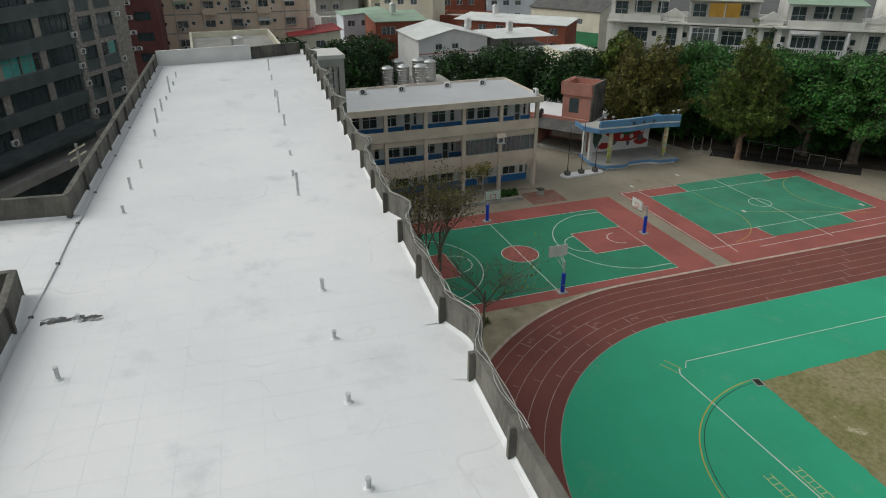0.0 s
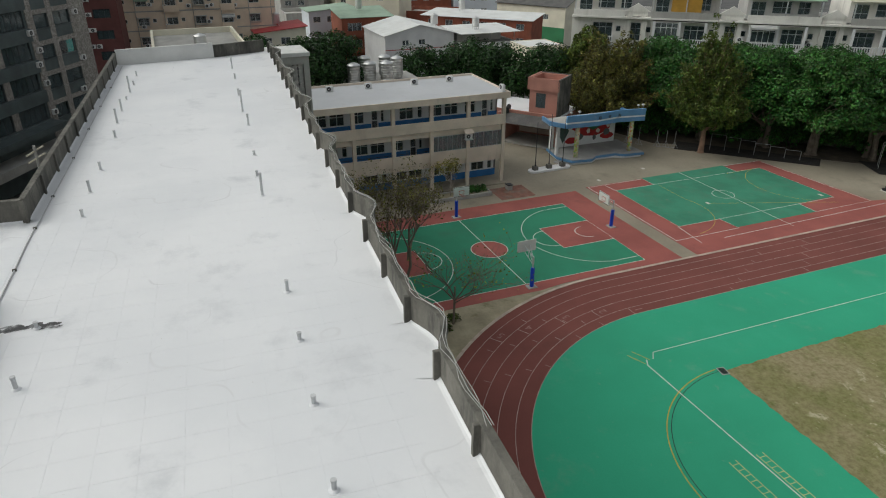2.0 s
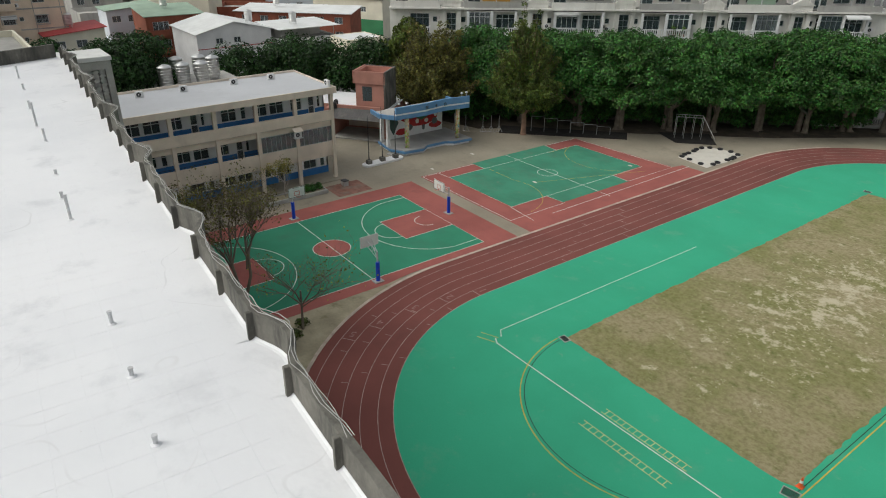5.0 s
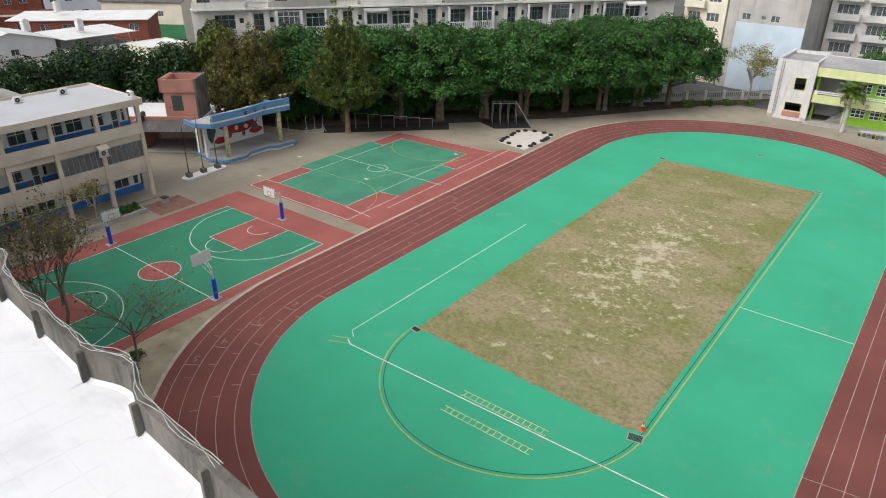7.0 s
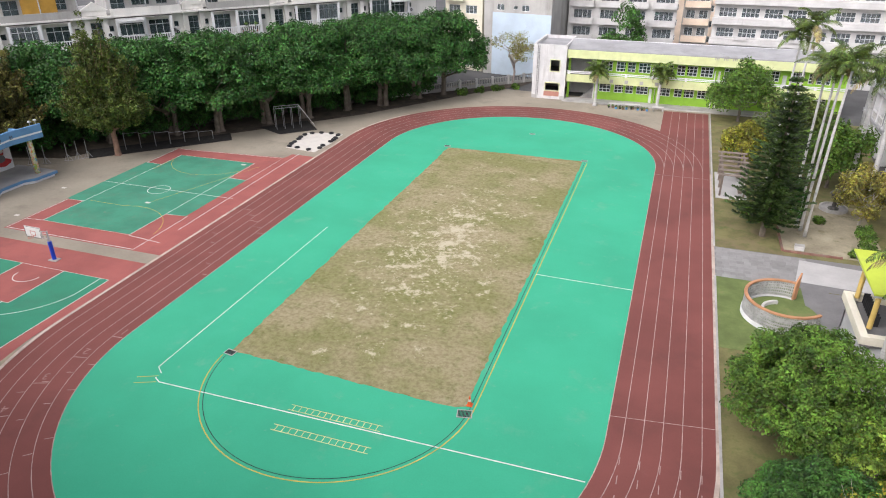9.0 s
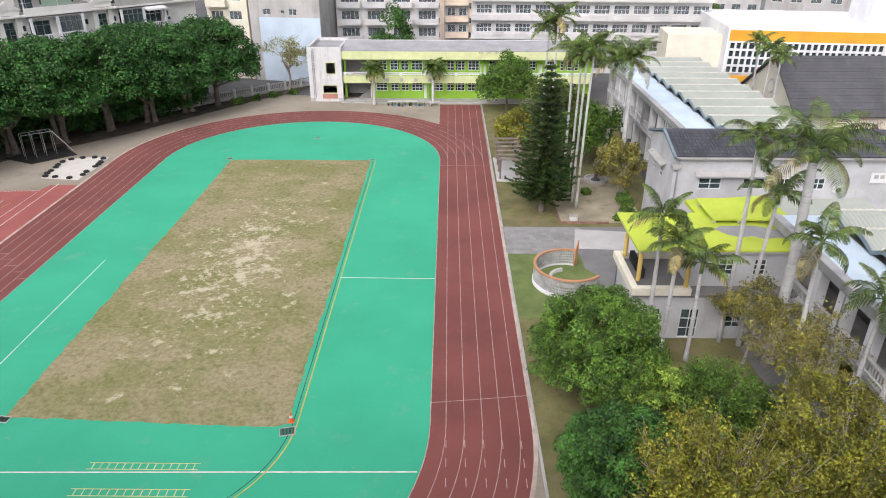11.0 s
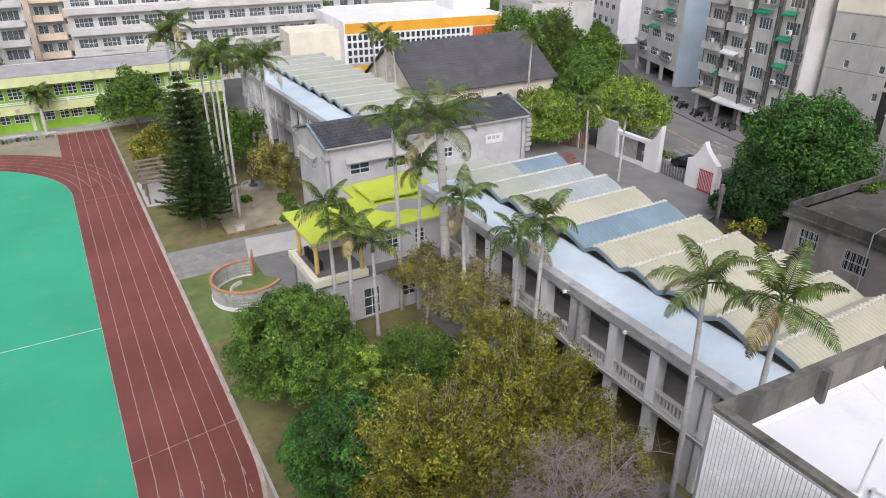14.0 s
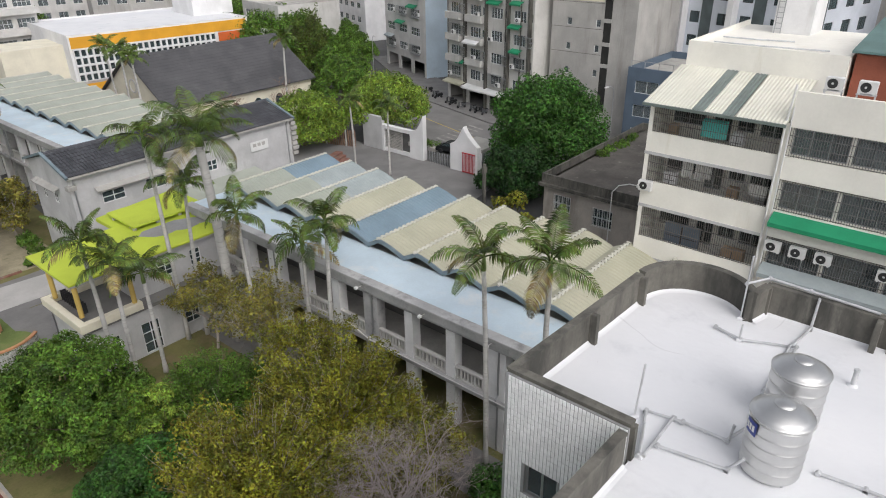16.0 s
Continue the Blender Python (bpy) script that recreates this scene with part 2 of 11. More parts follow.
def field_mat():
    """Thin dry turf with sandy bare patches that thin out away from the trodden middle."""
    m, n, l, b = nodes_of("worn_grass_field")
    geo = n.new("ShaderNodeNewGeometry")
    pos = geo.outputs["Position"]
    c = mix_node(n, l, ramp_node(n, l, noise_node(n, l, pos, 0.14, 4.0, 0.6), 0.36, 0.64), (0.335, 0.29, 0.175), (0.23, 0.228, 0.095))
    c = mix_node(n, l, ramp_node(n, l, noise_node(n, l, pos, 0.7, 6.0, 0.7), 0.5, 0.72), c, (0.18, 0.19, 0.07))
    c = mix_node(n, l, ramp_node(n, l, noise_node(n, l, pos, 2.6, 4.0, 0.7), 0.35, 0.7), c, (0.7, 0.68, 0.62), "MULTIPLY")
    mp = n.new("ShaderNodeMapping")
    mp.inputs["Location"].default_value = (19.7 / 8.5, -56.0 / 24.0, 0)
    mp.inputs["Scale"].default_value = (1 / 8.5, 1 / 24.0, 0)
    l.new(pos, mp.inputs["Vector"])
    ln = n.new("ShaderNodeVectorMath")
    ln.operation = "LENGTH"
    l.new(mp.outputs[0], ln.inputs[0])
    worn = n.new("ShaderNodeMapRange")
    worn.inputs["From Min"].default_value, worn.inputs["From Max"].default_value = 0.15, 1.25
    worn.inputs["To Min"].default_value, worn.inputs["To Max"].default_value = 0.085, -0.06
    l.new(ln.outputs["Value"], worn.inputs["Value"])
    add = n.new("ShaderNodeMath")
    l.new(noise_node(n, l, pos, 0.55, 8.0, 0.72), add.inputs[0])
    l.new(worn.outputs[0], add.inputs[1])
    c = mix_node(n, l, ramp_node(n, l, add.outputs[0], 0.57, 0.675), c, (0.49, 0.435, 0.31))
    add2 = n.new("ShaderNodeMath")
    l.new(noise_node(n, l, pos, 1.9, 6.0, 0.7), add2.inputs[0])
    l.new(worn.outputs[0], add2.inputs[1])
    c = mix_node(n, l, ramp_node(n, l, add2.outputs[0], 0.61, 0.69), c, (0.46, 0.41, 0.28))
    l.new(c, b.inputs["Base Color"])
    b.inputs["Roughness"].default_value = 0.95
    b.inputs["Specular IOR Level"].default_value = 0.2
    bp = n.new("ShaderNodeBump")
    bp.inputs["Strength"].default_value, bp.inputs["Distance"].default_value = 0.6, 0.03
    l.new(noise_node(n, l, pos, 9.0, 4.0, 0.7), bp.inputs["Height"])
    l.new(bp.outputs[0], b.inputs["Normal"])
    return m


M_field = field_mat()
M_grass = surface("rough_grass", (0.17, 0.158, 0.062), 0.95, 0.25, 0.4, 7.0, 0.6, [((0.2, 0.155, 0.085), 0.3, 0.48, 0.68, 0.8), ((0.085, 0.12, 0.03), 0.9, 0.5, 0.7, 0.7)])
M_lawn = surface("green_lawn", (0.135, 0.18, 0.055), 0.95, 0.2, 0.6, 9.0, 0.5, [((0.2, 0.19, 0.08), 0.6, 0.55, 0.75, 0.6)])
M_earth = surface("bare_earth", (0.33, 0.29, 0.2), 0.95, 0.2, 0.4, 5.0, 0.5, [((0.15, 0.14, 0.07), 0.7, 0.52, 0.7, 0.7), ((0.42, 0.37, 0.27), 0.4, 0.55, 0.75, 0.6)])


def roof_mat():
    """White brushed-on coating with faint wandering wrinkles, dull patches and specks of dirt."""
    m, n, l, b = nodes_of("white_roof_coating")
    pos = n.new("ShaderNodeNewGeometry").outputs["Position"]
    c = mix_node(n, l, ramp_node(n, l, noise_node(n, l, pos, 0.16, 5.0), 0.35, 0.65), (0.69, 0.70, 0.72), (0.755, 0.76, 0.775))
    c = mix_node(n, l, ramp_node(n, l, noise_node(n, l, pos, 0.5, 7.0, 0.65), 0.54, 0.75), c, (0.61, 0.62, 0.64))
    # wrinkles: thin level lines of a slow noise, broken up by a second one
    sub_ = n.new("ShaderNodeMath")
    sub_.operation = "SUBTRACT"
    l.new(noise_node(n, l, pos, 0.11, 3.0, 0.5), sub_.inputs[0])
    sub_.inputs[1].default_value = 0.5
    ab = n.new("ShaderNodeMath")
    ab.operation = "ABSOLUTE"
    l.new(sub_.outputs[0], ab.inputs[0])
    line = ramp_node(n, l, ab.outputs[0], 0.0028, 0.0004)
    br = n.new("ShaderNodeMath")
    br.operation = "MULTIPLY"
    l.new(line, br.inputs[0])
    l.new(ramp_node(n, l, noise_node(n, l, pos, 0.6, 3.0), 0.44, 0.6), br.inputs[1])
    c = mix_node(n, l, br.outputs[0], c, (0.65, 0.655, 0.67))
    c = mix_node(n, l, ramp_node(n, l, noise_node(n, l, pos, 3.5, 6.0, 0.75), 0.66, 0.76), c, (0.50, 0.49, 0.46))
    l.new(c, b.inputs["Base Color"])
    b.inputs["Roughness"].default_value = 0.6
    b.inputs["Specular IOR Level"].default_value = 0.4
    swell = n.new("ShaderNodeBump")
    swell.inputs["Strength"].default_value, swell.inputs["Distance"].default_value = 0.5, 0.12
    l.new(noise_node(n, l, pos, 0.55, 4.0, 0.6), swell.inputs["Height"])
    bp = n.new("ShaderNodeBump")
    bp.inputs["Strength"].default_value, bp.inputs["Distance"].default_value = 0.3, 0.03
    l.new(noise_node(n, l, pos, 2.6, 6.0), bp.inputs["Height"])
    l.new(swell.outputs[0], bp.inputs["Normal"])
    l.new(bp.outputs[0], b.inputs["Normal"])
    return m


M_roofwhite = roof_mat()
M_parapet = surface("mossy_concrete", (0.145, 0.138, 0.12), 0.92, 0.25, 0.7, 8.0, 0.5,
                    [((0.05, 0.05, 0.045), 1.2, 0.42, 0.66, 0.85), ((0.24, 0.23, 0.2), 2.5, 0.58, 0.75, 0.6)], stretch=(1, 1, 0.25))
M_concrete = surface("grey_concrete", (0.40, 0.39, 0.365), 0.85, 0.14, 0.5, 6.0, 0.25, [((0.24, 0.235, 0.22), 0.8, 0.52, 0.75, 0.6)], stretch=(1, 1, 0.3))
M_palewall = surface("pale_plaster", (0.56, 0.55, 0.53), 0.85, 0.1, 0.4, 6.0, 0.15, [((0.36, 0.35, 0.33), 0.7, 0.54, 0.78, 0.55)], stretch=(1, 1, 0.2))
M_whitewall = surface("white_wall_paint", (0.74, 0.74, 0.74), 0.8, 0.07, 0.4, 6.0, 0.1, [((0.5, 0.49, 0.47), 0.7, 0.58, 0.8, 0.5)], stretch=(1, 1, 0.2))
M_beige = surface("beige_tile_wall", (0.67, 0.58, 0.485), 0.7, 0.1, 0.5, 8.0, 0.12, [((0.33, 0.29, 0.245), 0.8, 0.54, 0.78, 0.5)], stretch=(1, 1, 0.25))
M_blue = surface("blue_wall_paint", (0.035, 0.17, 0.42), 0.7, 0.12, 0.6, 7.0, 0.1)
M_creamwall = surface("cream_wall_paint", (0.72, 0.68, 0.55), 0.8, 0.07, 0.4, 6.0, 0.1, [((0.5, 0.47, 0.38), 0.6, 0.56, 0.8, 0.5)], stretch=(1, 1, 0.2))
M_frame = surface("window_frame_white", (0.7, 0.7, 0.69), 0.5, 0.05, 1, 10, 0.0)
M_alu = surface("aluminium", (0.42, 0.43, 0.44), 0.4, 0.08, 1, 10, 0.0, metal=0.7)
M_darkmetal = surface("dark_metal", (0.05, 0.05, 0.052), 0.5, 0.15, 2, 12, 0.1, metal=0.4)
M_steel = surface("stainless_steel", (0.66, 0.66, 0.65), 0.36, 0.05, 1.2, 12, 0.03, metal=1.0)
M_galv = surface("galvanised_pipe", (0.56, 0.57, 0.58), 0.5, 0.15, 2.0, 15, 0.1, [((0.22, 0.16, 0.1), 3.0, 0.62, 0.8, 0.5)], metal=0.35)
M_glass = glass_mat("window_glass", (0.35, 0.40, 0.42))
M_glassdark = glass_mat("tinted_glass", (0.10, 0.14, 0.15), 0.5)
M_dark = surface("dark_interior", DARK, 0.9, 0.2, 1, 6, 0.0)
M_black_rubber = surface("black_rubber", (0.02, 0.02, 0.022), 0.8, 0.2, 2, 10, 0.2)
M_soft_mat = surface("black_rubber_chips", (0.022, 0.02, 0.018), 0.95, 0.3, 1.0, 14, 0.7)
M_sand = surface("white_sand", (0.6, 0.57, 0.51), 0.95, 0.08, 0.8, 9, 0.5, [((0.42, 0.4, 0.35), 0.8, 0.52, 0.74, 0.5)])

# ---------------------------------------------------------------- ground, running track, courts
TX, TY0, TY1 = -19.63, 33.6, 84.1      # middle line of the track and the centres of its two bends
R_IN, R_OUT = 17.97, 24.38


def oval(r, n=48, cx=TX):
    return arc(cx, TY1, r, 0, 180, n) + arc(cx, TY0, r, 180, 360, n)


g = Mesh()
S = 1500
g.face((-S, -S, -0.06), (S, -S, -0.06), (S, S, -0.06), (-S, S, -0.06))
g.ob("ground", M_city, kind="structure", label="grey asphalt ground of the surrounding town", category="ground")

g = Mesh()
g.prism([(-86, 9), (8, 9), (8, 116.2), (-30, 119), (-37, 122), (-72, 73), (-86, 66)], -0.05, 0.0)
g.ob("schoolyard", M_yard, kind="structure", label="worn tan concrete schoolyard round the courts", category="pavement")

g = Mesh()
g.prism([(-44.3, 12.5), (-40, 9.1), (-19, 8.9), (-19, 14), (-35, 16), (-43.5, 28), (-45.5, 31.5), (-46.5, 24), (-45.8, 16), (-62, 11.4), (-62, 9.2), (-50, 9.2)], 0.0, 0.012)
g.ob("earth_patch", M_earth, kind="structure", label="bare trodden earth with tufts beside the track", category="ground")

g = Mesh()
ring_out, ring_in = oval(R_OUT), oval(R_IN)
k = len(ring_out)
for i in range(k):
    j = (i + 1) % k
    g.face((*ring_out[i], 0.016), (*ring_out[j], 0.016), (*ring_in[j], 0.016), (*ring_in[i], 0.016))
g.ob("running_track", M_track, kind="structure", label="dark red rubber running track with white lanes", category="running track")

g = Mesh()
g.prism([(-1.95, 84.2), (4.75, 84.2), (4.75, 112.6), (-1.95, 112.6)], 0.0, 0.0125)
g.ob("sprint_strip", M_track, kind="structure", label="red rubber sprint straight running past the bend", category="running track")

g = Mesh()
g.prism(oval(R_IN), 0.0, 0.02)
g.ob("green_infield", M_green, kind="structure", label="bright green rubber infield surface", category="sports ground")

# the worn lawn in the middle, with an uneven rim
g = Mesh()
rng = random.Random(4)
rim = []
for a, b in (((-28.75, 33.9), (-10.9, 33.1)), ((-10.65, 33.4), (-10.65, 83.9)), ((-10.9, 84.0), (-28.6, 84.0)), ((-28.85, 83.8), (-28.85, 34.2))):
    steps = int(math.dist(a, b) / 0.45)
    for i in range(steps):
        t = i / steps
        rim.append((a[0] + (b[0] - a[0]) * t + rng.uniform(-0.09, 0.09), a[1] + (b[1] - a[1]) * t + rng.uniform(-0.09, 0.09)))
g.prism(rim, 0.0, 0.032)
g.ob("grass_field", M_field, kind="structure", label="worn brownish grass field with bare sandy patches", category="grass")

# kerb between the track and the courts, and the rim of the track
g = Mesh()
for r0, r1 in ((R_OUT, R_OUT + 0.26),):
    a, b = oval(r0), oval(r1)
    for i in range(len(a)):
        j = (i + 1) % len(a)
        if (a[i][0] > TX and a[i][1] > TY1 - 2) or a[i][1] > TY1 + 14:
            continue
        g.face((*a[i], 0.0), (*a[j], 0.0), (*a[j], 0.05), (*a[i], 0.05))
        g.face((*b[j], 0.0), (*b[i], 0.0), (*b[i], 0.05), (*b[j], 0.05))
        g.face((*a[i], 0.05), (*a[j], 0.05), (*b[j], 0.05), (*b[i], 0.05))
M_kerb = surface("worn_kerb_concrete", (0.5, 0.41, 0.34), 0.9, 0.18, 0.6, 7, 0.3, [((0.25, 0.17, 0.14), 1.0, 0.5, 0.75, 0.6)])
g.ob("track_kerb", M_kerb, kind="structure", label="low pale concrete kerb round the track", category="kerb")

# lane lines
LANES = [R_IN + 1.02 + 1.15 * i for i in range(5)]
for r in LANES:
    g = Mesh()
    g.ribbon(oval(r, 64), 0.05, 0.021, closed=True)
    g.ob("lane_line", M_lane, kind="structure", label="faded white lane line on the track", category="line marking", group="lane lines")
g = Mesh()
g.ribbon(oval(R_IN + 0.02, 64), 0.06, 0.026, closed=True)
g.ob("lane_line", M_lane, kind="structure", label="white rim line of the green infield", category="line marking", group="lane lines")
for r in LANES:
    g = Mesh()
    g.ribbon([(TX + r, 84.5), (TX + r, 112.4)], 0.05, 0.0265)
    g.ob("lane_line", M_lane, kind="structure", label="white straight lane line of the sprint strip", category="line marking", group="lane lines")
# numbered start lines, staggered round the bend
M_fadednumber = surface("worn_number_paint", (0.33, 0.2, 0.175), 0.85, 0.2, 1.2, 12, 0.05, [((0.2, 0.08, 0.07), 2.5, 0.45, 0.65, 0.8)])
for i, a in enumerate((180.8, 189.5, 198.3, 207.4, 213.3)):
    r0 = R_IN + 0.05 if i == 0 else LANES[i - 1] + 0.05
    r1 = LANES[i] - 0.05
    rm = (r0 + r1) / 2
    c, q = math.cos(radians(a)), math.sin(radians(a))
    cu = bpy.data.curves.new("lane_number", "FONT")
    cu.body, cu.size, cu.extrude, cu.align_x, cu.align_y = str(i + 1), 1.0, 0.0006, "CENTER", "CENTER"
    cu.materials.append(M_fadednumber)
    ob = new("lane_number", cu)
    ob.matrix_basis = pose(TX + rm * c, TY0 + rm * q, 0.0225, 0, 0, a)
    tagged(ob, "faded white lane number painted on red track", "line marking", "lane numbers", "structure")
    a += math.degrees(0.78 / rm)
    c, q = math.cos(radians(a)), math.sin(radians(a))
    g = Mesh()
    g.ribbon([(TX + r0 * c, TY0 + r0 * q), (TX + r1 * c, TY0 + r1 * q)], 0.06, 0.027)
    g.ob("start_line", M_lane, kind="structure", label="faded white start line across one lane", category="line marking", group="start lines")
# relay marks across the lanes
g = Mesh()
for i in range(5):
    r0, r1 = (R_IN if i == 0 else LANES[i - 1]) + 0.06, LANES[i] - 0.06
    for a in (203 + i * 4.0, 218 + i * 3.4, 160 - i * 2.5, 335 - i * 4.0, 194 + i * 3.0):
        cy = TY0 if a > 180 else TY1
        c, q = math.cos(radians(a)), math.sin(radians(a))
        g.ribbon([(TX + r0 * c, cy + r0 * q), (TX + (r0 + 0.5) * c, cy + (r0 + 0.5) * q)], 0.05, 0.027)
    for y, half in ((43.0 + i * 1.9, 1), (52.0 + i * 1.2, 0)):
        g.ribbon([(TX - r0, y), (TX - (r0 + 0.55 if half else r1), y)], 0.05, 0.027)
    for k in range(9):
        g.ribbon([(TX + LANES[i], 19.0 + k * 1.55), (TX + LANES[i], 19.7 + k * 1.55)], 0.05, 0.0275)
g.ribbon([(TX + R_IN, 35.6), (TX + R_OUT, 36.4)], 0.05, 0.027)
g.ribbon([(TX + R_IN, 82.2), (TX + R_OUT, 82.2)], 0.05, 0.027)
g.ob("track_marks", M_lane, kind="stuff", label="short faded start marks across the lanes", category="line marking")

# white and yellow lines on the infield
g = Mesh()
g.ribbon([(-32.35, 55.6), (-32.6, 30.5), (-31.9, 29.95)], 0.07, 0.027)
g.ob("infield_line", M_white_line, kind="structure", label="long white line on the green infield", category="line marking")
g = Mesh()
g.ribbon([(-32.0, 29.45), (-31.4, 29.1), (-2.3, 29.45)], 0.09, 0.027)
g.ob("infield_line", M_white_line, kind="structure", label="white line across the green infield", category="line marking")
g = Mesh()
g.ribbon([(-10.0, 52.54), (-1.7, 52.42)], 0.08, 0.027)
g.ob("infield_line", M_white_line, kind="structure", label="short white line across the green infield", category="line marking")
g = Mesh()
g.ribbon([(-33.25, 29.05), (-31.9, 29.65)], 0.06, 0.028)
g.ribbon([(-33.0, 28.45), (-31.6, 29.05)], 0.06, 0.028)
g.ob("infield_mark", M_yellow_line, kind="structure", label="pair of thin yellow marks on the infield", category="line marking")
for name, dr, mtl, w, lab in (("infield_oval", 0.12, M_yellow_line, 0.075, "yellow oval line round the grass field"), ("drain_groove", -0.16, M_black_line, 0.05, "thin dark drain groove along the oval")):
    g = Mesh()
    r = 9.45 + dr
    g.ribbon(arc(-19.6, TY0, r, 182, 360, 48) + [(-19.6 + r, TY0 + 10 * i) for i in range(1, 6)], w, 0.0335 if dr > 0 else 0.0345)
    g.ob(name, mtl, kind="structure", label=lab, category="line marking")


def ladder_mark(x0, x1, y, w):
    g = Mesh()
    for dy in (-w / 2, w / 2):
        g.ribbon([(x0 - 0.3, y + dy), (x1 + 0.3, y + dy)], 0.055, 0.0285)
    k = 13
    for i in range(k + 1):
        x = x0 + (x1 - x0) * i / k
        g.ribbon([(x, y - w / 2), (x, y + w / 2)], 0.055, 0.029)
    g.ob("ladder_marking", M_yellow_ladder, kind="structure", label="pale yellow painted agility ladder on green rubber", category="line marking", group="agility ladders")


M_yellow_ladder = surface("pale_yellow_paint", (0.56, 0.55, 0.25), 0.8, 0.15, 1.5, 14, 0.05)
ladder_mark(-21.2, -15.3, 29.72, 0.5)
ladder_mark(-21.3, -15.2, 27.72, 0.5)


def drain_cover(x, y, sx, sy, turn=0.0):
    d = thing("drain_cover", "dark grating over a drain box in the infield", "drain cover", x, y, 0.02, turn, group="infield drains")
    m = FRAME_OF[d]
    f = Mesh()
    for a, b, c, e in ((-sx, sx, -sy, -sy + 0.06), (-sx, sx, sy - 0.06, sy), (-sx, -sx + 0.06, -sy + 0.06, sy - 0.06), (sx - 0.06, sx, -sy + 0.06, sy - 0.06)):
        f.box(a, b, c, e, 0, 0.035, m)
    f.ob("frame", M_concrete, d)
    f = Mesh()
    k = int(2 * sx / 0.1)
    for i in range(k):
        x0 = -sx + 0.07 + i * (2 * sx - 0.14) / k
        f.box(x0, x0 + 0.05, -sy + 0.06, sy - 0.06, 0, 0.028, m)
    f.ob("grating", M_darkmetal, d)


for x, y, sx, sy, a in ((-10.5, 32.75, 0.5, 0.38, 12), (-28.8, 33.65, 0.42, 0.3, -8), (-29.2, 84.5, 0.42, 0.3, 0), (-10.5, 84.2, 0.42, 0.3, 0), (-19.3, 93.6, 0.4, 0.25, 0)):
    drain_cover(x, y, sx, sy, a)

# ---- the basketball court by the old classrooms
CX, CY0, CY1 = -52.85, 13.95, 39.45
g = Mesh()
g.prism([(-63.2, 9.4), (-43.9, 9.4), (-43.9, 27.4), (-44.3, 30), (-44.35, 34.5), (-44.35, 43.0), (-63.2, 43.0)], 0.0, 0.0165)
g.ob("basketball_court", M_court_red, kind="structure", label="red rubber apron of the basketball court", category="basketball court")
g = Mesh()
g.prism([(CX - 7.5, CY0), (CX + 7.5, CY0), (CX + 7.5, CY1), (CX - 7.5, CY1)], 0.0165, 0.0205)
g.ob("court_surface", M_court_green, kind="structure", label="dark green rubber playing surface", category="basketball court")
for sgn, y in ((1, CY0), (-1, CY1)):
    g = Mesh()
    ya, yb = sorted((y, y + sgn * 5.8))
    g.prism([(CX - 2.45, ya), (CX + 2.45, ya), (CX + 2.45, yb), (CX - 2.45, yb)], 0.0205, 0.0245)
    g.ob("key_area", M_court_red, kind="structure", label="red free throw key on the green court", category="basketball court")
g = Mesh()
g.prism(arc(CX, 26.7, 1.8, 0, 354, 59), 0.0205, 0.0245)
g.ob("centre_circle", M_court_red, kind="structure", label="red centre circle on the green court", category="basketball court")
g = Mesh()
zl = 0.0285
for w in (0.08,):
    g.ribbon([(CX - 7.5, CY0), (CX + 7.5, CY0), (CX + 7.5, CY1), (CX - 7.5, CY1)], w, zl, closed=True)
    g.ribbon([(CX - 7.5, 26.7), (CX + 7.5, 26.7)], w, zl + 0.001)
    g.ribbon(arc(CX, 26.7, 1.8, 0, 354, 59), w, zl + 0.002, closed=True)
    for s, y in ((1, CY0), (-1, CY1)):
        g.ribbon([(CX - 2.45, y), (CX - 2.45, y + s * 5.8), (CX + 2.45, y + s * 5.8), (CX + 2.45, y)], w, zl + 0.001)
        g.ribbon(arc(CX, y + s * 5.8, 1.8, 0 if s > 0 else 180, 180 if s > 0 else 360, 24), w, zl + 0.002)
        g.ribbon(arc(CX, y + s * 1.575, 1.25, 0 if s > 0 else 180, 180 if s > 0 else 360, 18), w, zl + 0.002)
        g.ribbon([(CX - 6.6, y)] + [(CX + 6.75 * math.cos(radians(a)), y + s * (1.575 + 6.75 * math.sin(radians(a)))) for a in range(168, 11, -4)] + [(CX + 6.6, y)], w, zl + 0.003)
g.ob("court_lines", M_white_line, kind="structure", label="white basketball court lines", category="line marking")

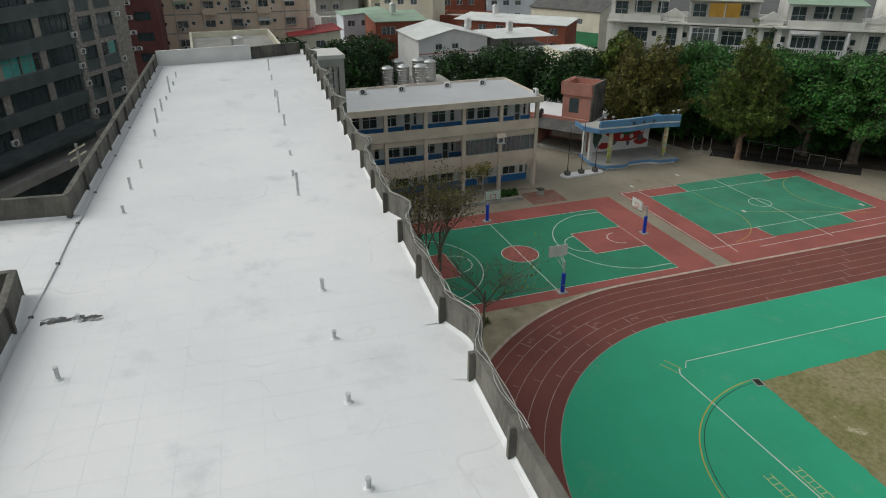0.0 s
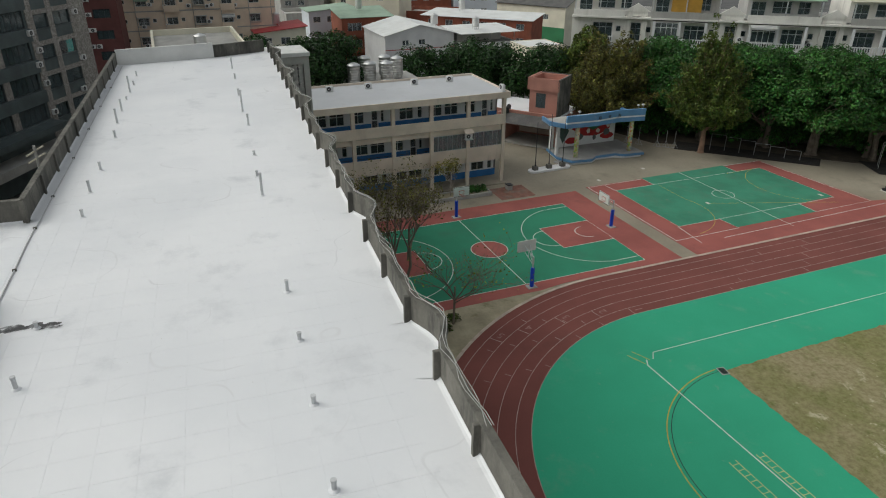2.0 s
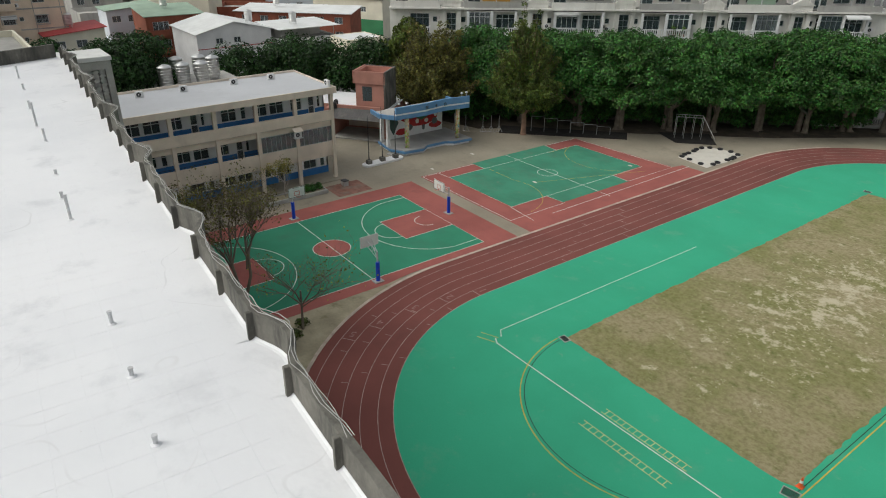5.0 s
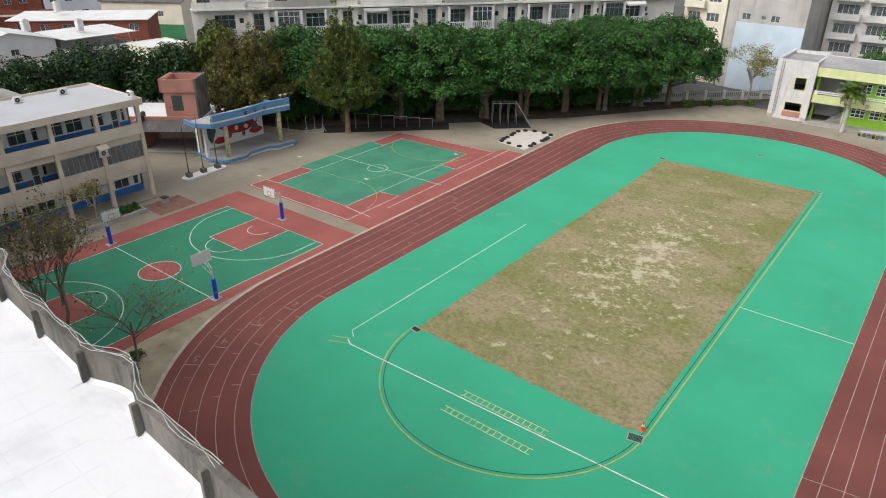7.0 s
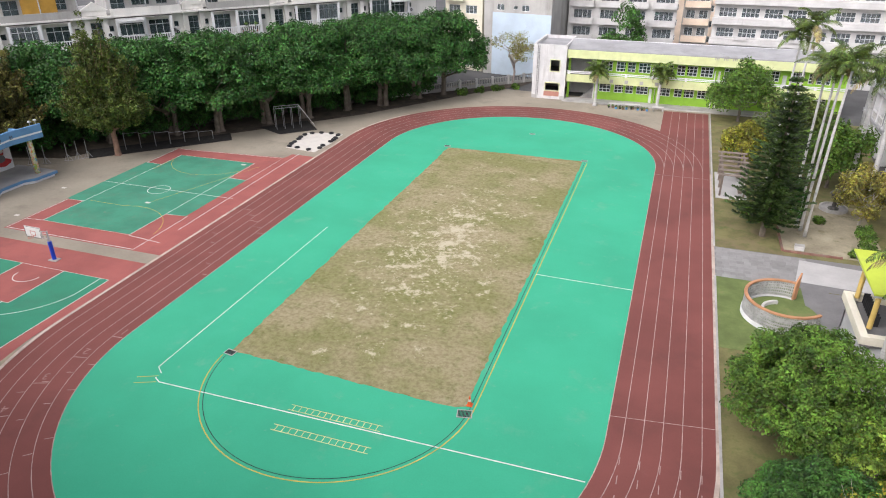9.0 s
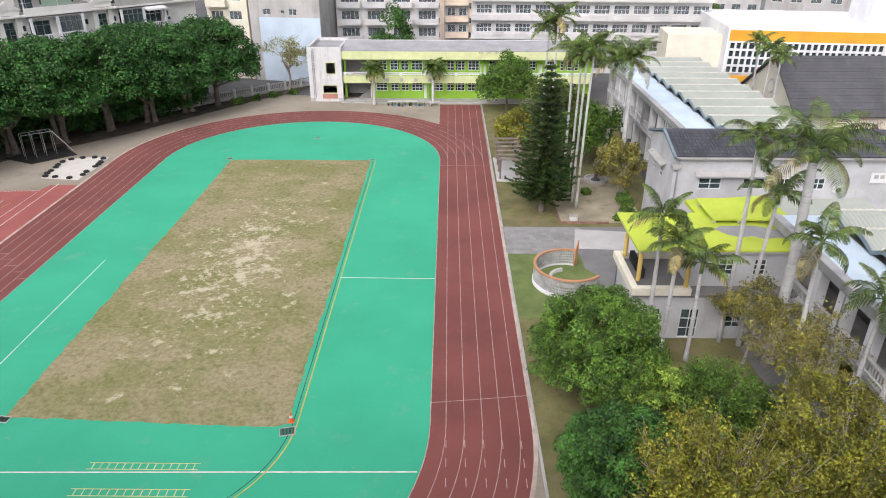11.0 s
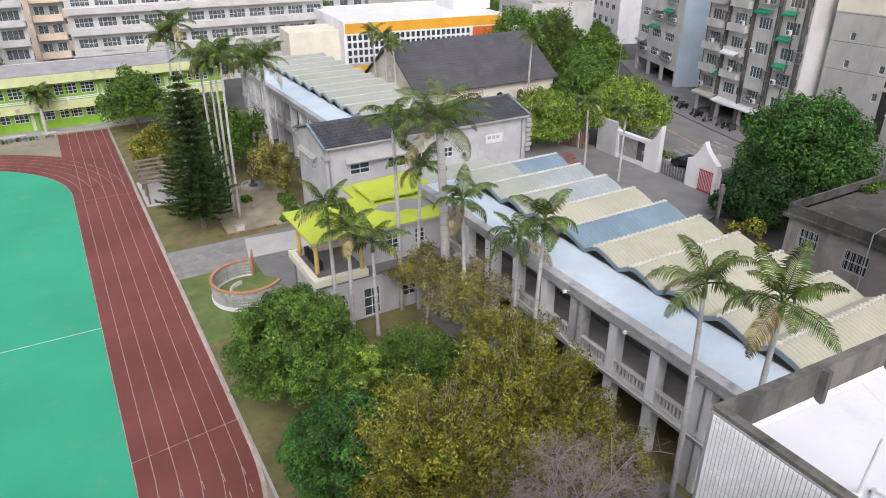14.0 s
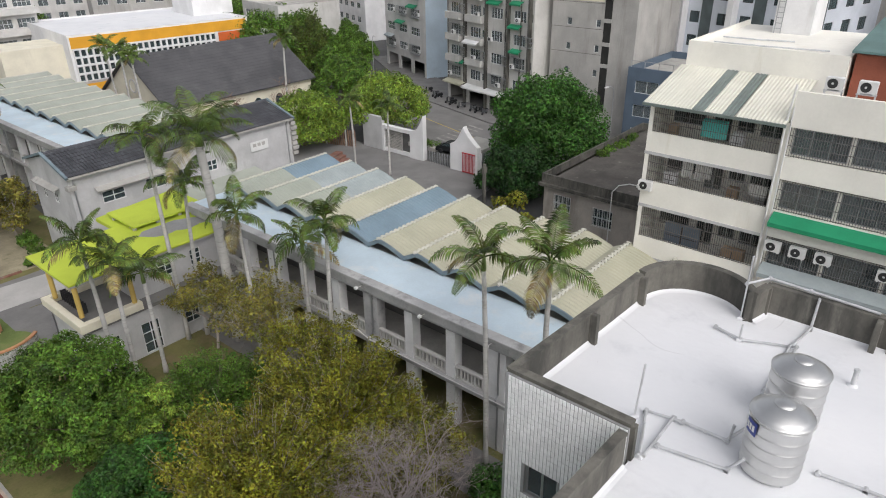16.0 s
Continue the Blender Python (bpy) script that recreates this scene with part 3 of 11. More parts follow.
# ---------------------------------------------------------------- kit: walls, windows, buildings
def wall(mb, p0, p1, z0, z1, thick=0.25, holes=()):
    """A wall from p0 to p1 with its outer face to the right of that way, and holes (u0, u1, za, zb) through it."""
    p0, p1 = Vector(p0), Vector(p1)
    length = (p1 - p0).length
    d = (p1 - p0) / length
    n = Vector((d.y, -d.x))
    us = sorted({0.0, length, *[h[0] for h in holes], *[h[1] for h in holes]})
    zs = sorted({z0, z1, *[h[2] for h in holes], *[h[3] for h in holes]})

    def at(u, z, inner):
        q = p0 + d * u - (n * thick if inner else Vector((0, 0)))
        return (q.x, q.y, z)

    def full(i, j):
        if i < 0 or j < 0 or i >= len(us) - 1 or j >= len(zs) - 1:
            return False
        u, z = (us[i] + us[i + 1]) / 2, (zs[j] + zs[j + 1]) / 2
        return not any(h[0] < u < h[1] and h[2] < z < h[3] for h in holes)

    for i in range(len(us) - 1):
        for j in range(len(zs) - 1):
            if not full(i, j):
                continue
            a, b, c, e = us[i], us[i + 1], zs[j], zs[j + 1]
            mb.face(at(a, c, 0), at(b, c, 0), at(b, e, 0), at(a, e, 0))
            mb.face(at(b, c, 1), at(a, c, 1), at(a, e, 1), at(b, e, 1))
            if not full(i - 1, j):
                mb.face(at(a, c, 1), at(a, c, 0), at(a, e, 0), at(a, e, 1))
            if not full(i + 1, j):
                mb.face(at(b, c, 0), at(b, c, 1), at(b, e, 1), at(b, e, 0))
            if not full(i, j - 1):
                mb.face(at(a, c, 1), at(b, c, 1), at(b, c, 0), at(a, c, 0))
            if not full(i, j + 1):
                mb.face(at(a, e, 0), at(b, e, 0), at(b, e, 1), at(a, e, 1))


SHARED = {}


def window(parent, p0, p1, u0, u1, z0, z1, nx=2, nz=1, frame_mat=None, glass=None, inset=0.1, bar=0.06, name="window", label="", rail=None):
    """A window in the wall p0-p1 of the thing: frame with bars, one pane mesh behind them. Alike windows share their meshes."""
    frame_mat, glass = frame_mat or M_frame, glass or M_glass
    w, h = round(u1 - u0, 3), round(z1 - z0, 3)
    key = (w, h, nx, nz, frame_mat.name, glass.name, bar, rail)
    if key not in SHARED:
        f = Mesh(True)
        levels = [h * i / nz for i in range(1, nz)] if rail is None else [rail * h]
        us = [0.0] + [w * i / nx for i in range(1, nx)] + [w]
        zs = [0.0] + levels + [h]
        gaps = []
        for i in range(len(us) - 1):
            for j in range(len(zs) - 1):
                a = us[i] + (bar if i == 0 else bar * 0.45)
                c = us[i + 1] - (bar if i == len(us) - 2 else bar * 0.45)
                e = zs[j] + (bar if j == 0 else bar * 0.45)
                k = zs[j + 1] - (bar if j == len(zs) - 2 else bar * 0.45)
                gaps.append((a, c, e, k))
        wall(f, (0, 0), (w, 0), 0, h, 0.07, gaps)
        g = Mesh(True)
        g.box(bar * 0.6, w - bar * 0.6, 0.028, 0.036, bar * 0.6, h - bar * 0.6)
        SHARED[key] = f.data("window", frame_mat), g.data("pane", glass)
    p0, p1 = Vector(p0), Vector(p1)
    d = (p1 - p0).normalized()
    n = Vector((d.y, -d.x))
    q = p0 + d * u0 - n * inset
    local = Matrix(((d.x, -n.x, 0, q.x), (d.y, -n.y, 0, q.y), (0, 0, 1, z0), (0, 0, 0, 1)))
    top = parent
    while top.parent is not None:
        top = top.parent
    ob = new(name, SHARED[key][0])
    ob.parent = parent
    ob.matrix_basis = local
    pane = new("pane", SHARED[key][1])
    pane.parent = ob
    pane.visible_shadow = False
    return tagged(ob, label)


def row(u0, pitch, count, width):
    return [(u0 + i * pitch, u0 + i * pitch + width) for i in range(count)]


def building(name, label, x, y, turn, w, d, h, wall_mat, roof_mat, storeys, faces, parapet=0.9, roof="flat", frame_mat=None, glass=None, category="building", base=0.0, eave=0.4, ridge=2.0, storey0=0.0, group="", sill_mat=None):
    """A block with its front left corner at x, y: local x along the front, local y to the back. faces: {'S': [(spans, sill, head, nx, nz, levels)]}."""
    b = thing(name, label, category, x, y, base, turn, group)
    corners = {"S": ((0, 0), (w, 0)), "E": ((w, 0), (w, d)), "N": ((w, d), (0, d)), "W": ((0, d), (0, 0))}
    sh = (h - storey0) / storeys
    for side, (p0, p1) in corners.items():
        holes, wins = [], []
        for spans, sill, head, nx, nz, levels in faces.get(side, ()):
            for lv in (levels if levels is not None else range(storeys)):
                zf = storey0 + lv * sh
                for u0, u1 in spans:
                    if zf + sill + base > 21.5:
                        continue
                    holes.append((u0, u1, zf + sill, zf + head))
                    wins.append((u0, u1, zf + sill, zf + head, nx, nz))
        m = Mesh(True)
        top = h + (parapet if roof == "flat" else 0)
        if side in "EW":
            q0, q1 = (Vector(p0), Vector(p1))
            dd = (q1 - q0).normalized() * 0.25
            holes2 = [(a - 0.25, c - 0.25, e, f) for a, c, e, f in holes]
            wall(m, q0 + dd, q1 - dd, 0, top, 0.25, holes2)
        else:
            wall(m, p0, p1, 0, top, 0.25, holes)
        wob = m.ob("wall", wall_mat, b)
        for u0, u1, za, zb, nx, nz in wins:
            if nx:
                window(b, p0, p1, u0, u1, za, zb, nx, nz, frame_mat, glass)
    m = Mesh(True)
    for i in range(1, storeys):
        z = storey0 + i * sh
        m.box(0.26, w - 0.26, 0.26, d - 0.26, z - 0.2, z)
    if m.v:
        m.ob("floor_slab", M_dark, b)
    m = Mesh(True)
    if roof == "flat":
        m.box(0.25, w - 0.25, 0.25, d - 0.25, h - 0.2, h)
        m.ob("roof", roof_mat, b)
    elif roof == "gable":       # ridge along local x
        for s in (0, 1):
            ya, yb = (-eave, d / 2) if s == 0 else (d + eave, d / 2)
            drop = ridge * eave / (d / 2)
            pts = [(-eave, ya, h - drop), (w + eave, ya, h - drop), (w + eave, yb, h + ridge), (-eave, yb, h + ridge)]
            if s:
                pts.reverse()
            m.solid(pts, (0, 0, 0.14))
        m.ob("roof", roof_mat, b)
        m = Mesh(True)
        for xx in (0.0, w - 0.25):
            m = Mesh(True)
            m.solid([(xx, 0, h), (xx, d, h), (xx, d / 2, h + ridge - 0.01)], (0.25, 0, 0))
            m.ob("gable", wall_mat, b)
    elif roof == "shed":
        m.solid([(-eave, -eave, h), (w + eave, -eave, h), (w + eave, d + eave, h + ridge), (-eave, d + eave, h + ridge)], (0, 0, 0.12))
        m.ob("roof", roof_mat, b)
        m = Mesh(True)
        for xx in (0.0, w - 0.25):
            m = Mesh(True)
            m.solid([(xx, 0, h), (xx, d, h), (xx, d, h + ridge)], (0.25, 0, 0))
            m.ob("gable", wall_mat, b)
        m = Mesh(True)
        m.box(0.25, w - 0.25, d - 0.25, d, h, h + ridge * 0.9)
        m.ob("back_gable", wall_mat, b)
    return b


def local_box(b, name, mat_, x0, x1, y0, y1, z0, z1, label=""):
    m = Mesh(True)
    m.box(x0, x1, y0, y1, z0, z1)
    return m.ob(name, mat_, b, label)


AC = []


def air_conditioner(x, y, z, turn, group="outdoor units"):
    m4 = pose(x, y, z, 0, 0, turn)
    if AC:
        return copy_thing(AC[0], m4)
    a = thing("air_conditioner", "white outdoor air conditioner unit with a round fan", "air conditioner", x, y, z, turn, group)
    m = Mesh(True)
    m.chamfer(-0.42, 0.42, -0.16, 0.16, 0.05, 0.66, 0.03)
    m.box(-0.36, -0.28, -0.15, 0.15, 0, 0.05)
    m.box(0.28, 0.36, -0.15, 0.15, 0, 0.05)
    body = m.ob("body", M_frame, a)
    m = Mesh(True)
    m.v = [(-0.08 + 0.25 * math.cos(2 * math.pi * k / 20), -0.168, 0.35 + 0.25 * math.sin(2 * math.pi * k / 20)) for k in range(20)] + \
          [(-0.08 + 0.06 * math.cos(2 * math.pi * k / 20), -0.172, 0.35 + 0.06 * math.sin(2 * math.pi * k / 20)) for k in range(20)]
    m.f = [(k, (k + 1) % 20, 20 + (k + 1) % 20, 20 + k) for k in range(20)]
    m.ob("fan_grille", M_darkmetal, a)
    AC.append(a)
    return a


TANK = {}


def water_tank(x, y, z, r=0.8, h=2.0, stand=0.45, group="steel water tanks"):
    key = (r, h, stand)
    if key in TANK:
        return copy_thing(TANK[key], pose(x, y, z))
    t = thing("water_tank", "ribbed stainless steel water tank with a domed lid", "water tank", x, y, z, 0, group)
    m = Mesh(True)
    prof = [(r * 0.96, stand), (r - 0.012, stand + 0.02), (r, stand + 0.05)]
    ribs = 7 if r > 0.65 else 5
    for i in range(ribs):
        za, zb = stand + 0.05 + (h - stand - 0.05) * i / ribs, stand + 0.05 + (h - stand - 0.05) * (i + 1) / ribs
        w = (0.05 if r > 0.65 else 0.018) * r
        prof += [(r, za + 0.01), (r, zb - 0.075), (r + w, zb - 0.062), (r + w, zb - 0.05), (r, zb - 0.04), (r, zb - 0.005)]
    e = r / 0.6
    prof += [(r + 0.022 * e, h), (r + 0.026 * e, h + 0.012), (r + 0.018 * e, h + 0.026), (r - 0.02, h + 0.035)]
    prof += [(r * q, h + 0.035 + 0.2 * e * (1 - q ** 2.2)) for q in (0.9, 0.8, 0.68, 0.55, 0.42, 0.3, 0.15)]
    m.lathe(prof, 0, 0, 44)
    m.ob("tank_body", M_steel, t, smooth=True)
    m = Mesh(True)
    zl = h + 0.035 + 0.2 * e
    m.lathe([(r * 0.34, zl - 0.06), (r * 0.35, zl - 0.01), (r * 0.33, zl + 0.01), (r * 0.2, zl + 0.03), (0.02, zl + 0.045)], r * 0.08, 0, 24)
    m.ob("lid", M_steel, t, smooth=True)
    for k in range(4):
        a = math.pi / 4 + k * math.pi / 2
        m = Mesh(True)
        m.tube([(r * 0.85 * math.cos(a), r * 0.85 * math.sin(a), 0.0), (r * 0.85 * math.cos(a), r * 0.85 * math.sin(a), stand + 0.03)], 0.04, 6)
        m.ob("leg", M_galv, t)
    TANK[key] = t
    return t


# ---------------------------------------------------------------- kit: plants
def leaf_cloud(mb, blobs, count, size, rng, flat=0.0, droop=0.3, inner=0.25, low=-0.75):
    """Small folded leaves over the surfaces of many lumps."""
    weights = [b[3] ** 2 for b in blobs]
    picks = rng.choices(range(len(blobs)), weights, k=count)
    for i in picks:
        bx, by, bz, br = blobs[i][:4]
        a, u = rng.uniform(0, 2 * math.pi), rng.uniform(low, 1)
        s = math.sqrt(1 - u * u)
        nx, ny, nz = s * math.cos(a), s * math.sin(a), u
        q = br * (rng.uniform(0.45, 0.95) if rng.random() < inner else rng.uniform(0.9, 1.08))
        px, py, pz = bx + nx * q, by + ny * q, bz + nz * q * (1 - flat)
        out = Vector((nx + rng.uniform(-0.6, 0.6), ny + rng.uniform(-0.6, 0.6), nz + 0.35 + rng.uniform(-0.6, 0.6))).normalized()
        side = out.cross(Vector((rng.uniform(-1, 1), rng.uniform(-1, 1), rng.uniform(-1, 1))))
        if side.length < 1e-3:
            continue
        side.normalize()
        fwd = out.cross(side)
        l = size * rng.uniform(0.65, 1.35)
        w = l * 0.34
        p = Vector((px, py, pz))
        tip = p + fwd * l - out * l * droop
        mb.face(p, p + fwd * l * 0.5 + side * w, tip, p + fwd * l * 0.5 - side * w)


def limb(mb, a, b, r0, r1, rng, sag=0.12, n=6, steps=4):
    a, b = Vector(a), Vector(b)
    d = b - a
    pts = []
    for i in range(steps + 1):
        t = i / steps
        j = Vector((rng.uniform(-1, 1), rng.uniform(-1, 1), rng.uniform(-0.4, 0.8))) * d.length * sag * math.sin(math.pi * t) * 0.6
        pts.append(a + d * t + j)
    mb.tube(pts, [r0 + (r1 - r0) * i / steps for i in range(steps + 1)], n)
    return pts


def crown_lumps(rng, rx, ry, z0, z1, count, r_lo, r_hi, cone=0.0):
    """Lumps spread over an uneven dome, so that the outline is ragged."""
    lumps = []
    for i in range(count):
        a, u = rng.uniform(0, 2 * math.pi), rng.uniform(-0.35, 1.0) ** 1
        s = math.sqrt(max(0, 1 - u * u))
        if cone:
            u = rng.uniform(-0.3, 1.0)
            s = 1.0 - cone * max(0.0, u)
        f = rng.uniform(0.8, 1.0) if i % 4 else rng.uniform(0.3, 0.75)
        zc = z0 + (z1 - z0) * 0.35
        lumps.append((rx * s * f * math.cos(a), ry * s * f * math.sin(a), zc + (z1 - zc) * u * f if u > 0 else zc + (zc - z0) * u * f, rng.uniform(r_lo, r_hi)))
    return lumps


def broad_tree(name, label, x, y, turn, seed, rx, ry, z0, z1, lumps, r_lo, r_hi, leaves, size, leaf_m, bark_m, trunk_r=0.3, group="", base=0.0, bare=0, droop=0.3, category="tree", inner=0.25, stems=1, spray=False, low=-0.75, cone=0.0):
    """A leafy tree; spray: leaves sit along thin outward branches, with dark gaps between them."""
    rng = random.Random(seed)
    t = thing(name, label, category, x, y, base, turn, group)
    blobs = crown_lumps(rng, rx, ry, z0, z1, lumps, r_lo, r_hi, cone)
    twig = Mesh(True)
    if spray:
        ends = crown_lumps(rng, rx, ry, z0, z1, lumps, r_lo, r_hi, cone)
        blobs = []
        for e in ends:
            a, b = Vector((e[0] * 0.25, e[1] * 0.25, z0 + (e[2] - z0) * 0.35)), Vector(e[:3]) * rng.uniform(0.9, 1.08)
            pts = limb(twig, a, b, 0.035, 0.012, rng, 0.1, 4, 4)
            side = Vector((rng.uniform(-1, 1), rng.uniform(-1, 1), rng.uniform(-0.2, 0.6)))
            for k in range(6):
                f = 0.5 + 0.1 * k
                q = a.lerp(b, f) + side * (k % 3 - 1) * e[3] * 0.55
                blobs.append((q.x, q.y, q.z, e[3] * (0.95 - 0.07 * k)))
            for k in range(3):
                s = pts[2 + k % 2]
                limb(twig, s, s + (b - a) * rng.uniform(0.2, 0.45) + Vector((rng.uniform(-0.5, 0.5), rng.uniform(-0.5, 0.5), rng.uniform(0, 0.5))), 0.016, 0.006, rng, 0.1, 3, 2)
    m = Mesh(True)
    fork = z0 + (z1 - z0) * 0.12
    for s in range(stems):
        sx, sy = (0, 0) if stems == 1 else (rng.uniform(-0.5, 0.5), rng.uniform(-0.5, 0.5))
        m.tube([(sx * 1.3, sy * 1.3, -0.15), (sx + rng.uniform(-0.1, 0.1), sy, 0.25), (sx, sy, fork * 0.5), (sx + rng.uniform(-0.3, 0.3), sy + rng.uniform(-0.3, 0.3), fork)], [trunk_r * 1.5, trunk_r * 1.05, trunk_r * 0.9, trunk_r * 0.75], 9)
        for k in range(max(5, 9 // stems)):
            b = rng.choice(blobs)
            pts = limb(m, (sx, sy, fork * rng.uniform(0.7, 0.98)), (b[0] * 0.8, b[1] * 0.8, b[2]), trunk_r * 0.5, trunk_r * 0.12, rng)
            for q in range(2):
                b2 = rng.choice(blobs)
                if (Vector(b2[:3]) - pts[2]).length < (rx + ry) * 0.6:
                    limb(m, pts[2], b2[:3], trunk_r * 0.25, trunk_r * 0.06, rng, n=5)
    m.ob("trunk", bark_m, t)
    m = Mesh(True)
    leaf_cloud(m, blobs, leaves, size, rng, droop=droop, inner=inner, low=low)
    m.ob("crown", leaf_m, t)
    if twig.v:
        twig.ob("twig_growth", bark_m, t, kind="stuff")
    if bare:
        m = Mesh(True)
        for k in range(bare):
            b = rng.choice(blobs)
            p = Vector(b[:3])
            q = p + Vector((p.x * 0.25 + rng.uniform(-0.6, 0.6), p.y * 0.25 + rng.uniform(-0.6, 0.6), rng.uniform(0.2, 1.2) * b[3]))
            limb(m, p, q, 0.03, 0.008, rng, n=4, steps=2)
        m.ob("twig_growth", bark_m, t, kind="stuff")
    return t


def twig_tree(name, label, x, y, seed, height, spread, trunk_r, depth, bark_m, leaf_m=None, leaves=0, size=0.12, group="", lean=0.5, base=0.0, first=0.25, stems=1):
    """A thin tree, bare or nearly so, by repeated forking."""
    rng = random.Random(seed)
    t = thing(name, label, "tree", x, y, base, 0, group)
    m, tips = Mesh(True), []

    def grow(p, d, length, r, level):
        mid = p + d * length * 0.5 + Vector((rng.uniform(-1, 1), rng.uniform(-1, 1), rng.uniform(-0.3, 0.5))) * length * 0.07
        q = p + d * length
        m.tube([p, mid, q], [r, r * 0.82, r * 0.62], 6 if level < 2 else 4 if level < 4 else 3, cap=level == 0)
        if level >= 2:
            tips.append((q.x, q.y, q.z, length * 0.5))
        if level == depth:
            return
        for k in range(3 if level else 5):
            a = rng.uniform(0, 2 * math.pi)
            out = Vector((math.cos(a), math.sin(a), 0))
            nd = (d * rng.uniform(0.55, 1.0) + out * spread * rng.uniform(0.5, 1.1) + Vector((0, 0, lean * rng.uniform(0.1, 0.5)))).normalized()
            s = p + (q - p) * rng.uniform(0.5 if level else first + 0.3, 1.0)
            grow(s, nd, length * rng.uniform(0.55, 0.82), r * rng.uniform(0.45, 0.62), level + 1)

    for s in range(stems):
        tilt = Vector((rng.uniform(-0.25, 0.25), rng.uniform(-0.25, 0.25), 1)).normalized() if stems > 1 else Vector((0.02, 0.02, 1)).normalized()
        grow(Vector((rng.uniform(-0.2, 0.2) * (stems > 1), rng.uniform(-0.2, 0.2) * (stems > 1), -0.1)), tilt, height * 0.42, trunk_r, 0)
    m.ob("trunk", bark_m, t)
    if leaf_m and leaves:
        c = Mesh(True)
        leaf_cloud(c, tips, leaves, size, rng, inner=0.6)
        c.ob("crown", leaf_m, t)
    return t


def palm_mesh(seed, height, trunk_r, fronds, length, bulge=1.25):
    """Meshes of one palm: trunk, crown shaft, green fronds, dry fronds."""
    rng = random.Random(seed)
    trunk = Mesh(True)
    bx, by = rng.uniform(-0.03, 0.03) * height, rng.uniform(-0.03, 0.03) * height
    k = 14
    pts = [(bx * (i / k) ** 2, by * (i / k) ** 2, height * i / k - (0.1 if i == 0 else 0)) for i in range(k + 1)]
    radii = [trunk_r * (1.5 if i == 0 else 1.2 if i == 1 else bulge * (1 - 0.4 * abs(i / k - 0.4)) * 0.85) * (1.0 if i % 2 else 0.95) for i in range(k + 1)]
    trunk.tube(pts, radii, 10)
    top = Vector(pts[-1])
    shaft = Mesh(True)
    shaft.tube([top, top + Vector((0, 0, 0.35)), top + Vector((0, 0, 1.0))], [trunk_r * 0.95, trunk_r * 0.9, trunk_r * 0.35], 9)
    heart = top + Vector((0, 0, 0.75))
    green, dry = Mesh(True), Mesh(True)
    down = Vector((0, 0, -1))
    for f in range(fronds):
        crown = dry if f >= fronds - max(1, fronds // 8) else green
        az = f * 2.39996 + rng.uniform(-0.25, 0.25)
        lift = radians(86 - 92 * ((f + 0.5) / fronds) + rng.uniform(-9, 9))
        ln = length * rng.uniform(0.9, 1.15)
        h = Vector((math.cos(az), math.sin(az), 0))
        side = Vector((-h.y, h.x, 0))
        p, el = heart.copy(), lift
        spine = [p.copy()]
        seg = 10
        bend = rng.uniform(6.0, 12.0)
        for i in range(seg):
            el -= radians(bend * (0.5 + 1.1 * i / seg))
            p = p + (h * math.cos(el) + Vector((0, 0, math.sin(el)))) * ln / seg
            spine.append(p.copy())
        crown.tube(spine, [0.045 * (1 - 0.85 * i / seg) for i in range(seg + 1)], 4)
        steps = 36
        hang = rng.uniform(0.5, 1.5)
        for i in range(5, steps):
            t = i / steps * seg
            a = int(min(t, seg - 1))
            q = spine[a].lerp(spine[a + 1], t - a)
            d = (spine[a + 1] - spine[a]).normalized()
            up = side.cross(d)
            ll = ln * 0.25 * math.sin(math.pi * min(1.0, 0.14 + 0.86 * i / steps) ** 0.85) + 0.14
            for s in (-1, 1):
                o = (side * s + d * 0.6 + up * rng.uniform(0.0, 0.35)).normalized()
                mid = q + o * ll * 0.5
                e = mid + (o + down * hang * rng.uniform(0.8, 1.5)).normalized() * ll * 0.55
                w = d * 0.036
                crown.face(q - w * 0.7, mid - w * 1.1, e, mid + w * 1.1, q + w * 0.7)
    return trunk, shaft, green, dry


PALMS = {}


def palm(x, y, height, kind, turn, trunk_r=0.16, fronds=13, length=2.3, base=0.0, group="palms", label=""):
    """A palm of one of a few shapes; palms of one kind and height share their meshes."""
    key = (kind, height)
    if key in PALMS:
        t = copy_thing(PALMS[key], pose(x, y, base, 0, 0, turn))
        return tagged(t, label)
    t = thing("palm_tree", label or "tall palm with a smooth grey trunk and feathery fronds", "palm tree", x, y, base, turn, group)
    trunk, shaft, crown, dry = palm_mesh(kind * 7 + round(height), height, trunk_r, fronds, length)
    trunk.ob("trunk", M_palmtrunk, t, smooth=True)
    shaft.ob("crown_shaft", M_palmshaft, t, smooth=True)
    crown.ob("crown", M_palmleaf, t)
    dry.ob("dry_skirt", M_palmdry, t, "yellowed old fronds", kind="stuff")
    PALMS[key] = t
    return t


M_palmtrunk = surface("grey_palm_trunk", (0.50, 0.49, 0.47), 0.85, 0.14, 1.0, 8.0, 0.2, [((0.22, 0.21, 0.19), 2.0, 0.5, 0.72, 0.6)], stretch=(0.5, 0.5, 4))
M_palmshaft = surface("green_palm_shaft", (0.17, 0.24, 0.07), 0.5, 0.15, 1.0, 8.0, 0.05)
M_palmleaf = leaf_mat("palm_leaf", (0.1, 0.148, 0.032), 0.6, 0.035, 0.5, 0.2)
M_palmdry = leaf_mat("dry_palm_leaf", (0.27, 0.225, 0.11), 0.4, 0.03)
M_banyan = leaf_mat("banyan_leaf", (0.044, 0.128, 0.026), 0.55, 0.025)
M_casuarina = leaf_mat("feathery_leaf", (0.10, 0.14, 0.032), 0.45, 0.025)
